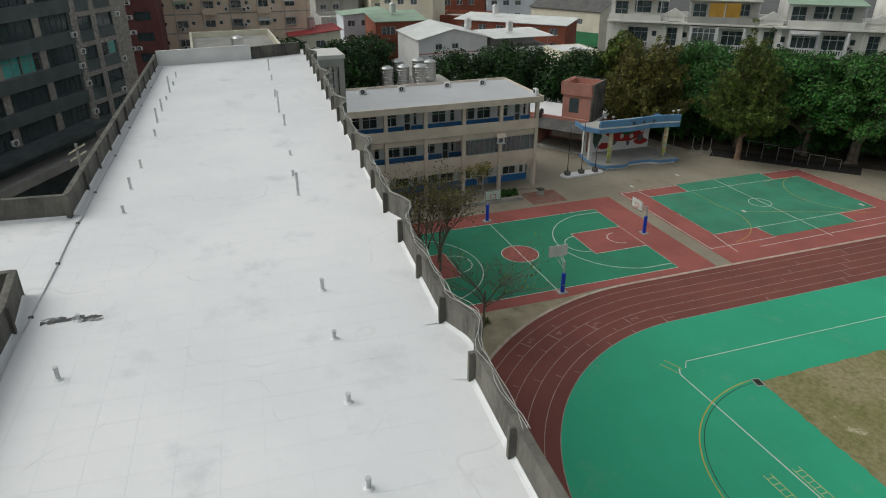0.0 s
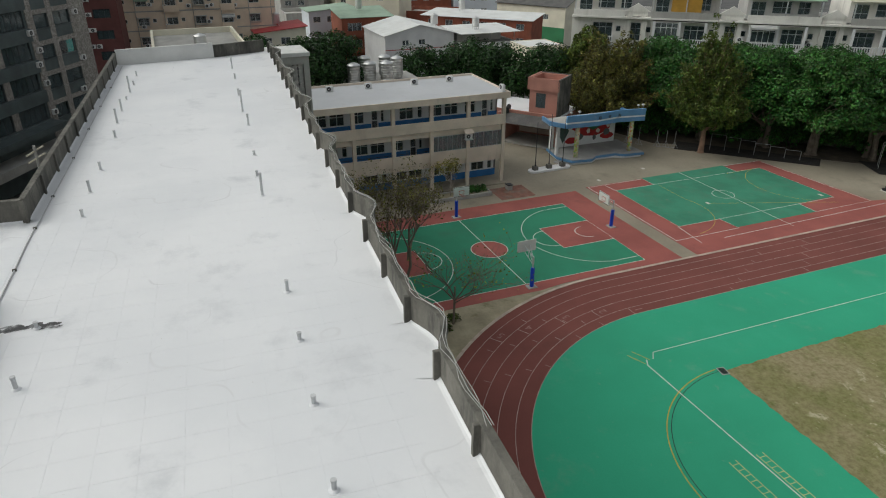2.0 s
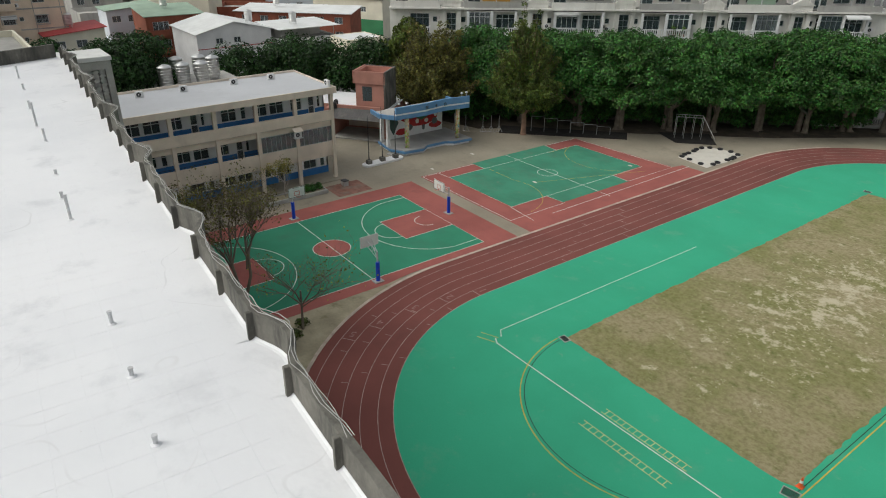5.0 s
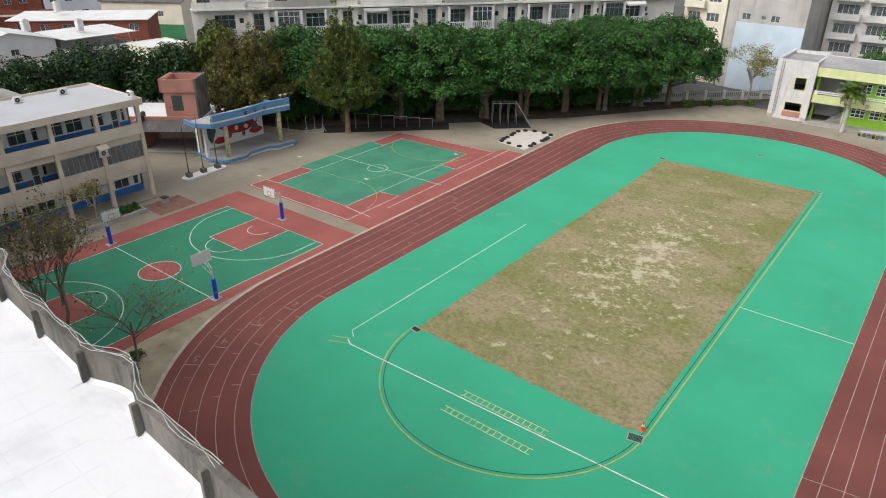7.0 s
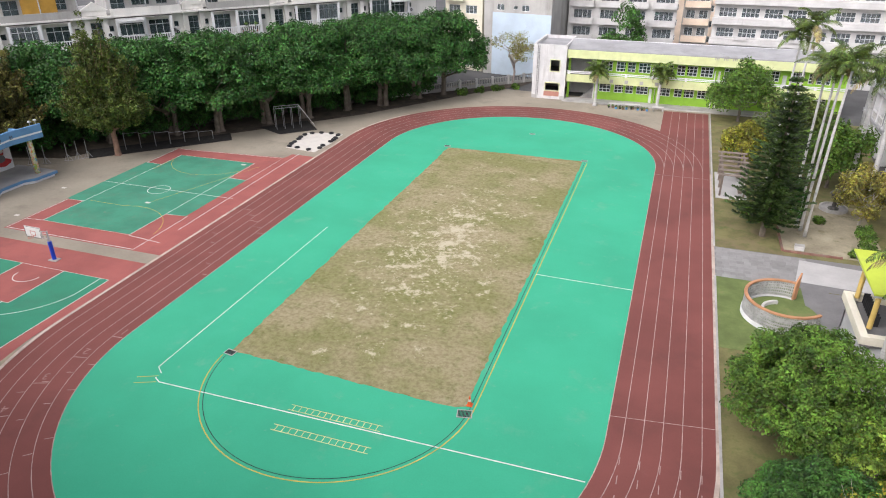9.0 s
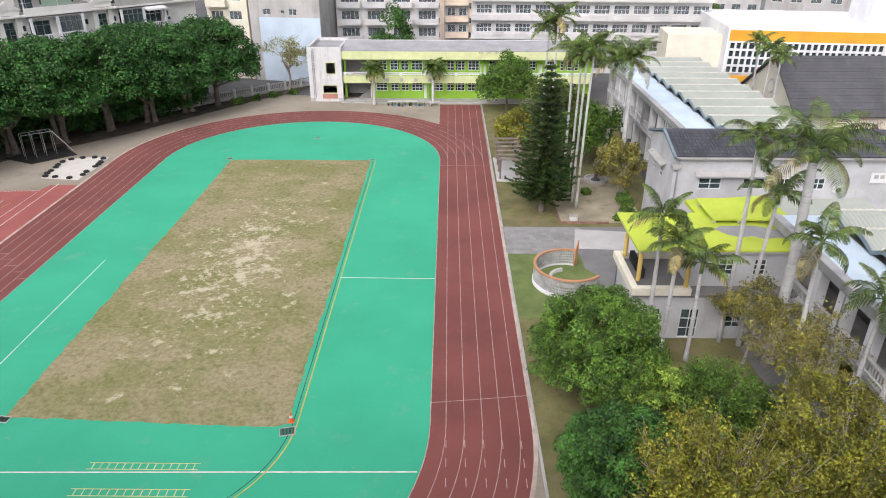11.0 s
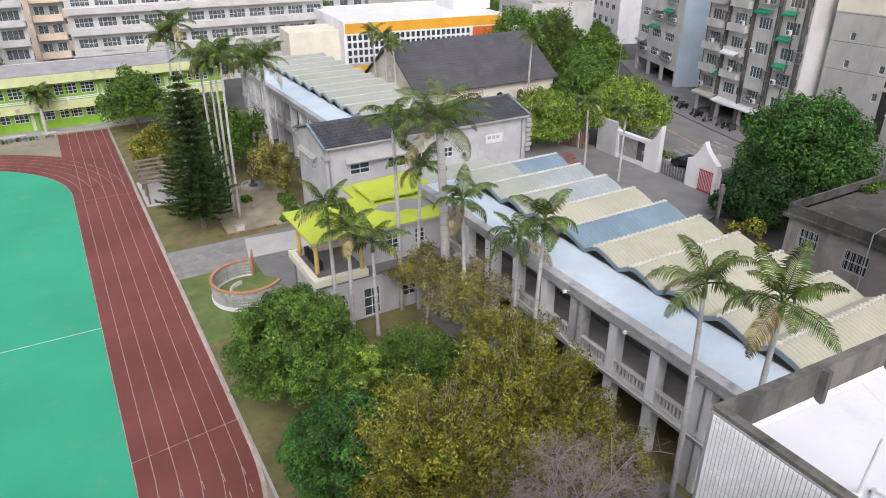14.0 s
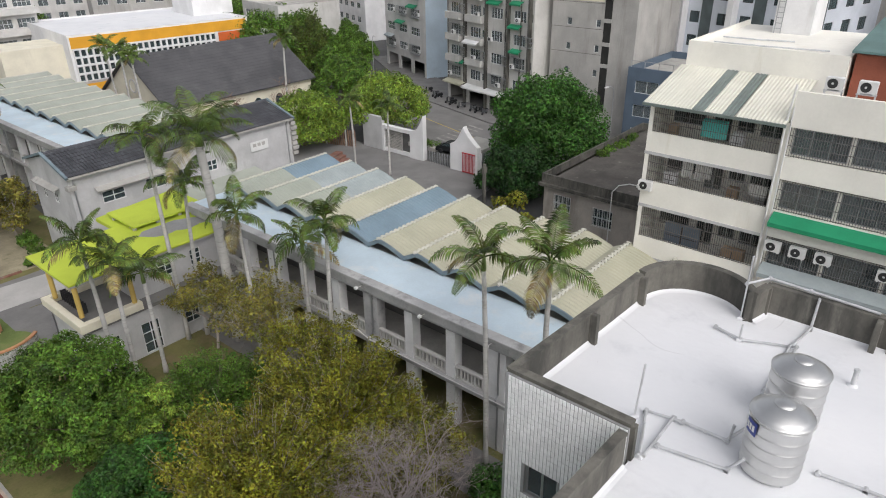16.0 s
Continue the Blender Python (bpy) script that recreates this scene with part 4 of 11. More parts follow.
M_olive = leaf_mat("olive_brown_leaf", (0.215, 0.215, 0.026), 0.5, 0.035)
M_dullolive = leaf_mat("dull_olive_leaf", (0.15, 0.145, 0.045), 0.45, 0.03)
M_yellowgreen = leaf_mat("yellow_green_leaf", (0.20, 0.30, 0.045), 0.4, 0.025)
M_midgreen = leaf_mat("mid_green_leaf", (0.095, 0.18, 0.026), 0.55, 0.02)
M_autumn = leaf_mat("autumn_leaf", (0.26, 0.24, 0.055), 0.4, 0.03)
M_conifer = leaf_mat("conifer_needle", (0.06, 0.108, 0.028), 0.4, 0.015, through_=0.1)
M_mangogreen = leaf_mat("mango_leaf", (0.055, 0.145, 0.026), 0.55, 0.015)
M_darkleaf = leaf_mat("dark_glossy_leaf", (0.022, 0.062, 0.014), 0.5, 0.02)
M_bark = surface("grey_bark", (0.17, 0.14, 0.11), 0.9, 0.25, 1.5, 10, 0.6, [((0.08, 0.07, 0.055), 3.0, 0.5, 0.7, 0.6)], stretch=(1, 1, 0.3))
M_redbark = surface("reddish_bark", (0.26, 0.16, 0.115), 0.9, 0.2, 1.5, 10, 0.6, stretch=(1, 1, 0.3))
M_paletwig = surface("pale_twig", (0.38, 0.34, 0.31), 0.9, 0.15, 1.5, 10, 0.2)
M_greytwig = surface("grey_brown_twig", (0.40, 0.345, 0.32), 0.9, 0.15, 1.5, 10, 0.2)
M_darktwig = surface("dark_twig", (0.19, 0.155, 0.125), 0.9, 0.15, 1.5, 10, 0.2)

# ---------------------------------------------------------------- the long school block with the white roof
RZ, PZ = 18.85, 19.75


def north_y(x):
    return 4.35 - 0.072 * x if x < -8 else 4.926 - (x + 8) * 0.035


def inside(p, poly):
    hit = False
    for i in range(len(poly)):
        (x0, y0), (x1, y1) = poly[i - 1], poly[i]
        if (y0 > p[1]) != (y1 > p[1]) and p[0] < (x1 - x0) * (p[1] - y0) / (y1 - y0) + x0:
            hit = not hit
    return hit


BAY = 2.75
POSTS_N = [-9.75 - BAY * k for k in range(-7, 19)]
north_edge = []
for k in range(-7, 18):
    xa, xb = -9.75 - BAY * k, -9.75 - BAY * (k + 1)
    if xa > 9.6 or xb < -60.5:
        continue
    north_edge.append((k, xa, xb))


def bay_line(k, xa, xb, off=0.0):
    """The line of one parapet bay; every third one swings outwards."""
    pts = []
    for i in range(13):
        t = i / 12
        x = xa + (xb - xa) * t
        bulge = 0.42 * math.sin(math.pi * t) ** 1.3 if k % 3 == 1 else 0.0
        pts.append((x, north_y(x) + bulge + off))
    return pts if k % 3 == 1 else [pts[0], pts[-1]]


school = thing("school_block", "long concrete school block with a white coated flat roof", "school building", -20, 0, 0)
outline = [(9.8, 4.3), (9.8, 7.2)] + [(15.6, 6.9)] + arc(15.7, 5.42, 1.5, 85, -60, 14) + [(17.15, 3.95), (17.15, -8.0), (-18.6, -5.95), (-20.8, -6.1), (-20.8, -13), (-27.9, -13), (-27.15, -5.45), (-58.2, -3.1), (-60.4, 8.3)]
back = []
for k, xa, xb in reversed(north_edge):
    for p in reversed(bay_line(k, max(-60.0, min(9.6, xa)), max(-60.0, xb))):
        if not back or math.dist(p, back[-1]) > 0.05:
            back.append(p)
roof_poly = outline + [p for p in back if p[0] > -60.2 and p[0] < 9.5]
m = Mesh()
m.prism(list(reversed(roof_poly)), RZ - 0.35, RZ - 0.006)
m.ob("roof_slab", M_roofwhite, school, "white coated roof slab")
m = Mesh()
wallpoly = [(9.8, 4.3), (9.8, 7.2), (15.6, 6.9), (17.15, 5.4), (17.15, -8.0), (-18.6, -5.95), (-20.8, -6.1), (-20.8, -13), (-27.9, -13), (-27.15, -5.45), (-58.2, -3.1), (-60.4, 8.3)]
for i in range(len(wallpoly)):
    p0, p1 = wallpoly[i], wallpoly[(i + 1) % len(wallpoly)]
    holes = [(4.3 - 4.3 + 1.5, 4.3 - 4.3 + 2.36, 16.45, 17.33)] if i == 0 else ()
    wall(m, p1, p0, 0, RZ - 0.35, 0.3, [(2.9 - b, 2.9 - a, c, d) for a, b, c, d in holes])
m.ob("wall", M_palewall, school)

# square roof tiles under the coating: the nearest as pieces, the rest joined
ANG = -3.95
tile = Mesh(True)
tile.chamfer(-0.4505, 0.4505, -0.4505, 0.4505, -0.006, 0.0, 0.0035)
tile_me = tile.data("roof_tile", M_roofwhite)
rest = Mesh()
rim_mesh = Mesh()
turn_m = pose(0, 4.35, RZ, 0, 0, ANG)
near_count = 0
for i in range(-68, 22):
    for j in range(-14, 5):
        q = turn_m @ Vector((i * 0.91, j * 0.91, 0))
        corners = [turn_m @ Vector((i * 0.91 + a, j * 0.91 + b, 0)) for a, b in ((-0.5, -0.5), (0.5, -0.5), (0.5, 0.5), (-0.5, 0.5))]
        if q.x > 4.5 or not all(inside((c.x, c.y), roof_poly) for c in corners):
            continue
        if -26 < q.x < -6 and near_count < 290 and q.y > -5:
            t = new("roof_tile", tile_me)
            t.parent = school
            t.matrix_basis = FRAME_OF[school].inverted() @ turn_m @ Matrix.Translation((i * 0.91, j * 0.91, 0))
            near_count += 1
        else:
            rest.chamfer(i * 0.91 - 0.4505, i * 0.91 + 0.4505, j * 0.91 - 0.4505, j * 0.91 + 0.4505, -0.006, 0.0, 0.0035, turn_m)
rest.ob("roof_tiles", M_roofwhite, school, "faint square roof tiles under white coating", kind="stuff")


PANELS = []


def parapet_panel(pts, z0, z1, thick, name="parapet", mtl=None, cap=True):
    m = Mesh()
    z1 += 0.005 * (len(PANELS) % 3)
    PANELS.append(name)
    out = []
    k = len(pts)
    for i, p in enumerate(pts):
        a, b = Vector(pts[max(0, i - 1)]), Vector(pts[min(k - 1, i + 1)])
        d = (b - a).normalized()
        out.append((Vector(p), Vector((-d.y, d.x))))
    for i in range(k - 1):
        (p, n), (q, o) = out[i], out[i + 1]
        for za, zb, t0, t1 in ((z0, z1 - 0.06, -thick / 2, thick / 2), (z1 - 0.06, z1, -thick / 2 - 0.025, thick / 2 + 0.025)):
            c = [p + n * t0, q + o * t0, q + o * t1, p + n * t1]
            m.prism([(v.x, v.y) for v in c], za, zb)
    return m.ob(name, mtl or M_parapet, school)


def coved_edge(pts, way, gap):
    """The coating drawn from the roof up the foot of a parapet in a soft cove; way: the side of the line on which the roof lies."""
    m = Mesh()
    k = len(pts)
    rows = []
    for i, p in enumerate(pts):
        a, b = Vector(pts[max(0, i - 1)]), Vector(pts[min(k - 1, i + 1)])
        d = (b - a).normalized()
        s = Vector((-d.y, d.x)) * way
        rows.append([(*(Vector(p) + s * (gap + o)), RZ + z) for o, z in ((0.95, 0.004), (0.3, 0.01), (0.12, 0.02), (0.05, 0.045), (0.012, 0.09), (-0.02, 0.095))])
    for r, q in zip(rows, rows[1:]):
        for i in range(5):
            f = (r[i], q[i], q[i + 1], r[i + 1])
            m.face(*(f if way < 0 else f[::-1]))
    m.ob("coated_upstand", M_roofwhite, school, smooth=True)


def parapet_post(x, y, turn=0.0, h=0.86, w=0.06, d=0.1):
    m = Mesh()
    m.chamfer(-w, w, -d, d, RZ, RZ + h, 0.02, pose(x, y, 0, 0, 0, turn))
    m.ob("parapet_post", M_parapet, school)


for k, xa, xb in north_edge:
    xa, xb = min(xa, 9.6), max(xb, -60.2)
    parapet_panel(bay_line(k, xa, xb, 0.08), RZ - 0.35, PZ, 0.15)
    parapet_post(xb, north_y(xb) - 0.06, ANG)
    coved_edge(bay_line(k, xa, xb, 0.0), 1, 0.0)
# south side
runs = [((-27.2, -5.5), (-58.3, -3.15), 11), ((-27.95, -13), (-27.15, -5.5), 3), ((-20.8, -13), (-20.8, -6.1), 3), ((-20.8, -6.1), (-18.6, -5.95), 1), ((-18.6, -5.95), (17.2, -8.0), 13), ((17.2, -8.0), (17.2, 3.95), 4)]
for a, b, n in runs:
    for i in range(n):
        p = (a[0] + (b[0] - a[0]) * i / n, a[1] + (b[1] - a[1]) * i / n)
        q = (a[0] + (b[0] - a[0]) * (i + 1) / n, a[1] + (b[1] - a[1]) * (i + 1) / n)
        parapet_panel([p, q], RZ - 0.35, PZ, 0.16)
        coved_edge([p, q], 1 if a == (-20.8, -13) or a == (-20.8, -6.1) or a == (-18.6, -5.95) or a == (17.2, -8.0) else -1, 0.07)
        parapet_post(q[0], q[1], math.degrees(math.atan2(q[1] - p[1], q[0] - p[0])), 0.87, 0.09, 0.17)
M_greywall = surface("light_grey_render", (0.62, 0.62, 0.60), 0.85, 0.06, 0.6, 6, 0.1, [((0.45, 0.45, 0.44), 1.0, 0.55, 0.8, 0.5)])
parapet_panel([(-58.2, -3.1), (-58.9, 4.1)], RZ - 0.35, RZ + 1.15, 0.2, "end_parapet", M_greywall)
parapet_panel([(-58.95, 4.1), (-60.3, 8.3)], RZ - 0.35, RZ + 0.95, 0.2, "end_parapet")
# the stepped wing by the steel tanks
for pts in ([(9.84, 4.35), (9.84, 7.2)], [(9.76, 7.2), (12.3, 7.07)], [(12.3, 7.07), (15.6, 6.92)], arc(15.7, 5.42, 1.5, 88, -58, 16), [(16.5, 4.15), (17.15, 3.98)]):
    parapet_panel(pts, RZ - 0.35, PZ, 0.17)
    coved_edge(pts, -1, 0.08)
for x, y, a in ((9.82, 4.4, 0), (12.95, 6.9, -3), (15.5, 6.78, -3), (16.55, 4.2, 35), (17.0, 1.35, 90)):
    parapet_post(x, y, a, 0.88, 0.07, 0.14)

# white wall tiles on the west face of the wing
M_walltile = surface("white_glazed_tile", (0.88, 0.88, 0.88), 0.35, 0.05, 1.2, 10, 0.03, [((0.6, 0.59, 0.56), 1.0, 0.62, 0.8, 0.4)], piece=0.06, spec=0.5)
M_tilejoint = surface("tile_joint", (0.3, 0.3, 0.3), 0.9, 0.1, 2, 10, 0.1)
M_walltile2 = surface("white_glazed_tile_rest", (0.88, 0.88, 0.88), 0.35, 0.05, 1.2, 10, 0.03, island=0.06, spec=0.5)
m = Mesh()
m.box(9.70, 9.76, 4.36, 5.79, 12.5, RZ - 0.35)
m.box(9.70, 9.76, 6.68, 7.28, 12.5, RZ - 0.35)
m.box(9.70, 9.76, 5.79, 6.68, 12.5, 16.44)
m.box(9.70, 9.76, 5.79, 6.68, 17.34, RZ - 0.35)
m.box(9.70, 9.75, 4.36, 7.28, RZ - 0.35, PZ - 0.1)
backing = m.ob("tile_bed", M_tilejoint, school)
t_me = Mesh(True)
t_me.chamfer(-0.0375, 0.0375, -0.069, 0.069, 0, 0.01, 0.002, pose(0, 0, 0, 90, 0, -90))
t_me = t_me.data("wall_tile", M_walltile)
rest = Mesh()
made = 0
for j in range(48):
    z = PZ - 0.2 - j * 0.152
    for i in range(31):
        y = 4.42 + i * 0.0915
        if 5.74 < y < 6.72 and 16.36 < z < 17.42:
            continue
        mm = pose(9.70, y, z)
        if made < 300 and z > 18.0:
            t = new("wall_tile", t_me)
            t.parent = school
            t.matrix_basis = FRAME_OF[school].inverted() @ mm
            made += 1
        else:
            rest.chamfer(-0.0375, 0.0375, -0.069, 0.069, 0, 0.01, 0.002, mm @ pose(0, 0, 0, 90, 0, -90))
rest.ob("wall_tiles", M_walltile2, school, "rows of small white glazed tiles", kind="stuff")
win = Mesh()
for a, b, c, d in ((5.8, 6.67, 16.45, 16.51), (5.8, 6.67, 17.27, 17.33), (5.8, 5.86, 16.51, 17.27), (6.61, 6.67, 16.51, 17.27), (6.2, 6.26, 16.51, 17.27)):
    win.box(9.78, 9.84, a, b, c, d)
wob = win.ob("window", M_alu, school, "small aluminium sliding window")
win = Mesh()
win.box(9.80, 9.81, 5.84, 6.63, 16.5, 17.3)
win.ob("pane", M_glassdark, wob)


def vent_pipe(x, y, h, r=0.055, mtl=None):
    t = thing("vent_pipe", "grey metal vent pipe standing on the roof", "vent pipe", x, y, RZ, 0, "roof vent pipes")
    m = Mesh()
    m.tube([(x, y, RZ - 0.004), (x + 0.01, y, RZ + h)], r, 10)
    m.tube([(x + 0.01, y, RZ + h - 0.05), (x + 0.01, y, RZ + h)], r + 0.012, 10)
    m.ob("pipe", M_galv, t)
    m = Mesh()
    m.lathe([(r + 0.07, RZ - 0.003), (r + 0.05, RZ + 0.02), (r + 0.005, RZ + 0.045)], x, y, 12)
    m.ob("collar", M_roofwhite, t)


for x, y, h in ((-9.91, 1.95, 0.3), (-12.69, 2.15, 0.27), (-15.46, 2.37, 0.27), (-18.23, 2.55, 0.42), (-26.52, 3.06, 1.0), (-28.9, 3.2, 0.3), (-32.0, 3.5, 0.25),
                (-37.42, 3.96, 0.65), (-40.4, 4.03, 1.3), (-44.5, 4.3, 0.5), (-49.8, 4.7, 0.4), (-53.5, 4.92, 0.85), (-15.93, -4.4, 0.38), (-18.78, -4.27, 0.22), (-26.84, -3.61, 0.33),
                (-29.53, -3.49, 0.55), (-32.35, -3.21, 0.42), (-37.57, -2.74, 0.4), (-40.38, -2.7, 0.85), (-43.12, -2.51, 0.75), (-46.0, -2.3, 0.25), (-48.0, -2.11, 1.1), (-53.23, -1.73, 0.4), (-50.3, -1.9, 0.3), (15.2, 1.4, 0.45)):
    vent_pipe(x, y, h)

# a tar stain by the inner gutter
rng = random.Random(11)
M_tar = surface("tar_stain", (0.10, 0.10, 0.10), 0.8, 0.4, 3.0, 12, 0.2, [((0.45, 0.45, 0.46), 3.0, 0.45, 0.65, 0.8)])
m = Mesh()
for s in range(16):
    cx, cy = -19.2 + rng.uniform(-0.12, 0.12) + 0.03 * s, -6.0 + s * 0.15
    w = 0.07 + 0.08 * (s % 5 == 2) + 0.03 * (s % 3)
    pts = [(cx + w * rng.uniform(0.5, 1.2) * math.cos(a), cy + 0.22 * rng.uniform(0.5, 1.2) * math.sin(a)) for a in [2 * math.pi * i / 11 for i in range(11)]]
    m.face(*[(p[0], p[1], RZ + 0.005 + s * 0.0004) for p in pts])
m.ob("tar_stain", M_tar, school, "black tar smear on the white coating")


def loose_tube(name, label, pts, r, mtl, category="pipe", n=7):
    t = thing(name, label, category, *pts[0])
    m = Mesh()
    m.tube(pts, r, n)
    m.ob("run", mtl, t)
    return t


# conduit along the south rim, with saddles
def on_line(a, b, n, wob, rng, z):
    return [(a[0] + (b[0] - a[0]) * i / n + rng.uniform(-wob, wob), a[1] + (b[1] - a[1]) * i / n + rng.uniform(-wob, wob), z) for i in range(n + 1)]


M_pvc = surface("grey_plastic_conduit", (0.5, 0.5, 0.5), 0.5, 0.1, 2, 10, 0.0)
line = on_line((-57.5, -2.75), (-27.0, -5.05), 12, 0.02, rng, RZ + 0.03) + on_line((-26.3, -5.15), (-9.0, -6.2), 10, 0.03, rng, RZ + 0.03)
cond = loose_tube("roof_conduit", "thin grey conduit lying along the roof edge", line, 0.025, M_pvc)
for i in range(3, len(line), 2):
    m = Mesh()
    m.box(line[i][0] - 0.04, line[i][0] + 0.04, line[i][1] - 0.06, line[i][1] + 0.06, RZ - 0.002, RZ + 0.07)
    m.ob("saddle", M_parapet, cond)
# cables slung along the parapet over the courts
M_cable = surface("pale_cable", (0.42, 0.42, 0.40), 0.6, 0.2, 2, 10, 0.0)
for c in range(3):
    pts = []
    for i in range(120):
        x = -9.5 - i * 0.42
        k = int(math.floor((-9.75 - x) / BAY))
        t = (-9.75 - x) / BAY - k
        bulge = 0.42 * math.sin(math.pi * t) ** 1.3 if k % 3 == 1 else 0
        sway = 0.07 * math.sin(x * (1.1 + 0.4 * c) + c * 2) + 0.05 * math.sin(x * 3.1 + c)
        pts.append((x, north_y(x) + 0.08 + bulge + (0.03 + 0.02 * c) + sway, PZ + 0.012 + 0.012 * c + 0.03 * abs(math.sin(x * 1.7 + c))))
    loose_tube("cable", "pale cable lying loosely along the parapet top", pts, 0.009 + 0.002 * (c == 0), M_cable, "cable", 5)

# steel tanks and their pipes
water_tank(11.29, 2.1, RZ - 0.002, 0.555, 1.36, 0.06)
water_tank(12.98, 2.2, RZ - 0.002, 0.555, 1.36, 0.06)
badge = thing("tank_badge", "small blue and white maker's plate on the steel tank", "sign", 10.65, 2.32, RZ + 0.98)
m = Mesh(True)
for s in range(5):
    a0, a1 = radians(122 + s * 6), radians(128 + s * 6)
    m.face((0.64 + 0.58 * math.cos(a0), -0.22 + 0.58 * math.sin(a0), 0), (0.64 + 0.58 * math.cos(a1), -0.22 + 0.58 * math.sin(a1), 0), (0.64 + 0.58 * math.cos(a1), -0.22 + 0.58 * math.sin(a1), 0.3), (0.64 + 0.58 * math.cos(a0), -0.22 + 0.58 * math.sin(a0), 0.3))
M_badge = surface("blue_plate", (0.03, 0.05, 0.25), 0.4, 0.1, 3, 12, 0.0)
m.ob("plate", M_badge, badge)
m = Mesh(True)
for s in range(3):
    a0, a1 = radians(125 + s * 8), radians(131 + s * 8)
    m.face((0.64 + 0.586 * math.cos(a0), -0.22 + 0.586 * math.sin(a0), 0.08), (0.64 + 0.586 * math.cos(a1), -0.22 + 0.586 * math.sin(a1), 0.08), (0.64 + 0.586 * math.cos(a1), -0.22 + 0.586 * math.sin(a1), 0.22), (0.64 + 0.586 * math.cos(a0), -0.22 + 0.586 * math.sin(a0), 0.22))
m.ob("lettering_bar", M_frame, badge)
for pts in ([(9.95, 4.2, RZ + 0.08), (11.3, 4.66, RZ + 0.08), (11.45, 3.9, RZ + 0.08), (11.48, 2.95, RZ + 0.08), (11.5, 2.9, RZ + 0.5)],
            [(10.0, 4.1, RZ + 0.1), (11.47, 4.1, RZ + 0.1)], [(10.45, 4.02, RZ + 0.06), (10.68, 2.7, RZ + 0.06), (10.72, 2.45, RZ + 0.45)],
            [(11.7, 1.3, RZ + 0.06), (11.8, 0.5, RZ + 0.06), (11.9, -1.5, RZ + 0.06)],
            [(15.6, 4.7, RZ + 0.06), (15.4, 4.0, RZ + 0.06), (15.85, 2.95, RZ + 0.06), (13.7, 2.9, RZ + 0.06), (12.3, 2.75, RZ + 0.06), (11.55, 2.98, RZ + 0.06)],
            [(15.95, 2.9, RZ + 0.06), (17.0, 2.75, RZ + 0.1), (17.1, 2.74, PZ + 0.05)],
            [(16.6, 4.4, PZ + 0.12), (17.2, 4.0, PZ + 0.16), (17.25, 3.0, PZ + 0.1), (17.2, 1.4, PZ + 0.06)],
            [(15.85, 2.8, RZ + 0.1), (13.9, 2.75, RZ + 0.1), (12.4, 2.6, RZ + 0.1)]):
    p = loose_tube("water_pipe", "grey galvanised water pipe on the roof", pts, 0.035, M_galv)
    for a in pts[:-1]:
        m = Mesh()
        m.tube([(a[0] - 0.05, a[1], a[2]), (a[0] + 0.05, a[1], a[2])], 0.05, 8)
        m.ob("joint", M_galv, p)
    if pts[1][2] < RZ + 0.3:
        m = Mesh()
        m.box(pts[1][0] - 0.05, pts[1][0] + 0.05, pts[1][1] - 0.05, pts[1][1] + 0.05, RZ - 0.003, pts[1][2])
        m.ob("pipe_foot", M_galv, p)
for x, y, h, lean in ((11.0, 4.79, 1.42, 0.06), (9.98, 4.18, 0.9, 0.0), (15.4, 4.02, 0.5, 0.0), (16.45, 4.35, 1.9, 0.0)):
    t = thing("antenna_pole", "thin grey metal pole fixed on the roof", "pole", x, y, RZ)
    m = Mesh()
    m.tube([(x, y, RZ - 0.004), (x + lean, y - lean, RZ + h)], 0.024, 8)
    m.ob("pole", M_galv, t)
    m = Mesh()
    m.chamfer(x - 0.07, x + 0.07, y - 0.07, y + 0.07, RZ - 0.003, RZ + 0.08, 0.02)
    m.ob("foot", M_roofwhite, t)

# stair tower at the far end, a concrete frame filled with hollow blocks
tower = thing("stair_tower", "grey concrete stair tower with a hollow block screen", "tower", -61.5, 11, 0)
m = Mesh()
X0, X1, Y0, Y1, ZT = -64.6, -60.9, 8.75, 12.2, 18.1
m.box(X0, X1, Y0, Y0 + 0.5, 0, ZT)
m.box(X0, X1, Y1 - 0.5, Y1, 0, ZT)
m.box(X0, X0 + 0.3, Y0 + 0.5, Y1 - 0.5, 0, ZT - 0.6)
m.ob("wall", M_concrete, tower)
m = Mesh()
m.chamfer(X0 - 0.1, X1 + 0.1, Y0 - 0.1, Y1 + 0.1, ZT, ZT + 0.35, 0.04)
m.ob("roof", M_greywall, tower)
m = Mesh()
m.box(X1 - 0.5, X1, Y0 + 0.5, Y1 - 0.5, ZT - 0.7, ZT)
m.ob("lintel", M_concrete, tower)
M_block = surface("grey_screen_block", (0.46, 0.45, 0.43), 0.9, 0.2, 1.5, 8, 0.4, piece=0.2)
bm = Mesh(True)
for a, b, c, d in ((-0.2, 0.2, -0.17, -0.13), (-0.2, 0.2, 0.13, 0.17), (-0.2, -0.16, -0.13, 0.13), (0.16, 0.2, -0.13, 0.13)):
    bm.box(-0.1, 0.1, a, b, c, d)
bm.box(-0.03, 0.06, -0.16, 0.16, -0.13, 0.13)
b_me = bm.data("screen_block", M_block)
cells = int((Y1 - Y0 - 1.0) / 0.41)
for j in range(14):
    for i in range(cells):
        t = new("screen_block", b_me)
        t.parent = tower
        t.matrix_basis = FRAME_OF[tower].inverted() @ pose(X1 - 0.25, Y0 + 0.5 + 0.22 + i * (Y1 - Y0 - 1.0) / cells, ZT - 0.9 - j * 0.345, 45 if (i + j) % 2 else 0)
m = Mesh()
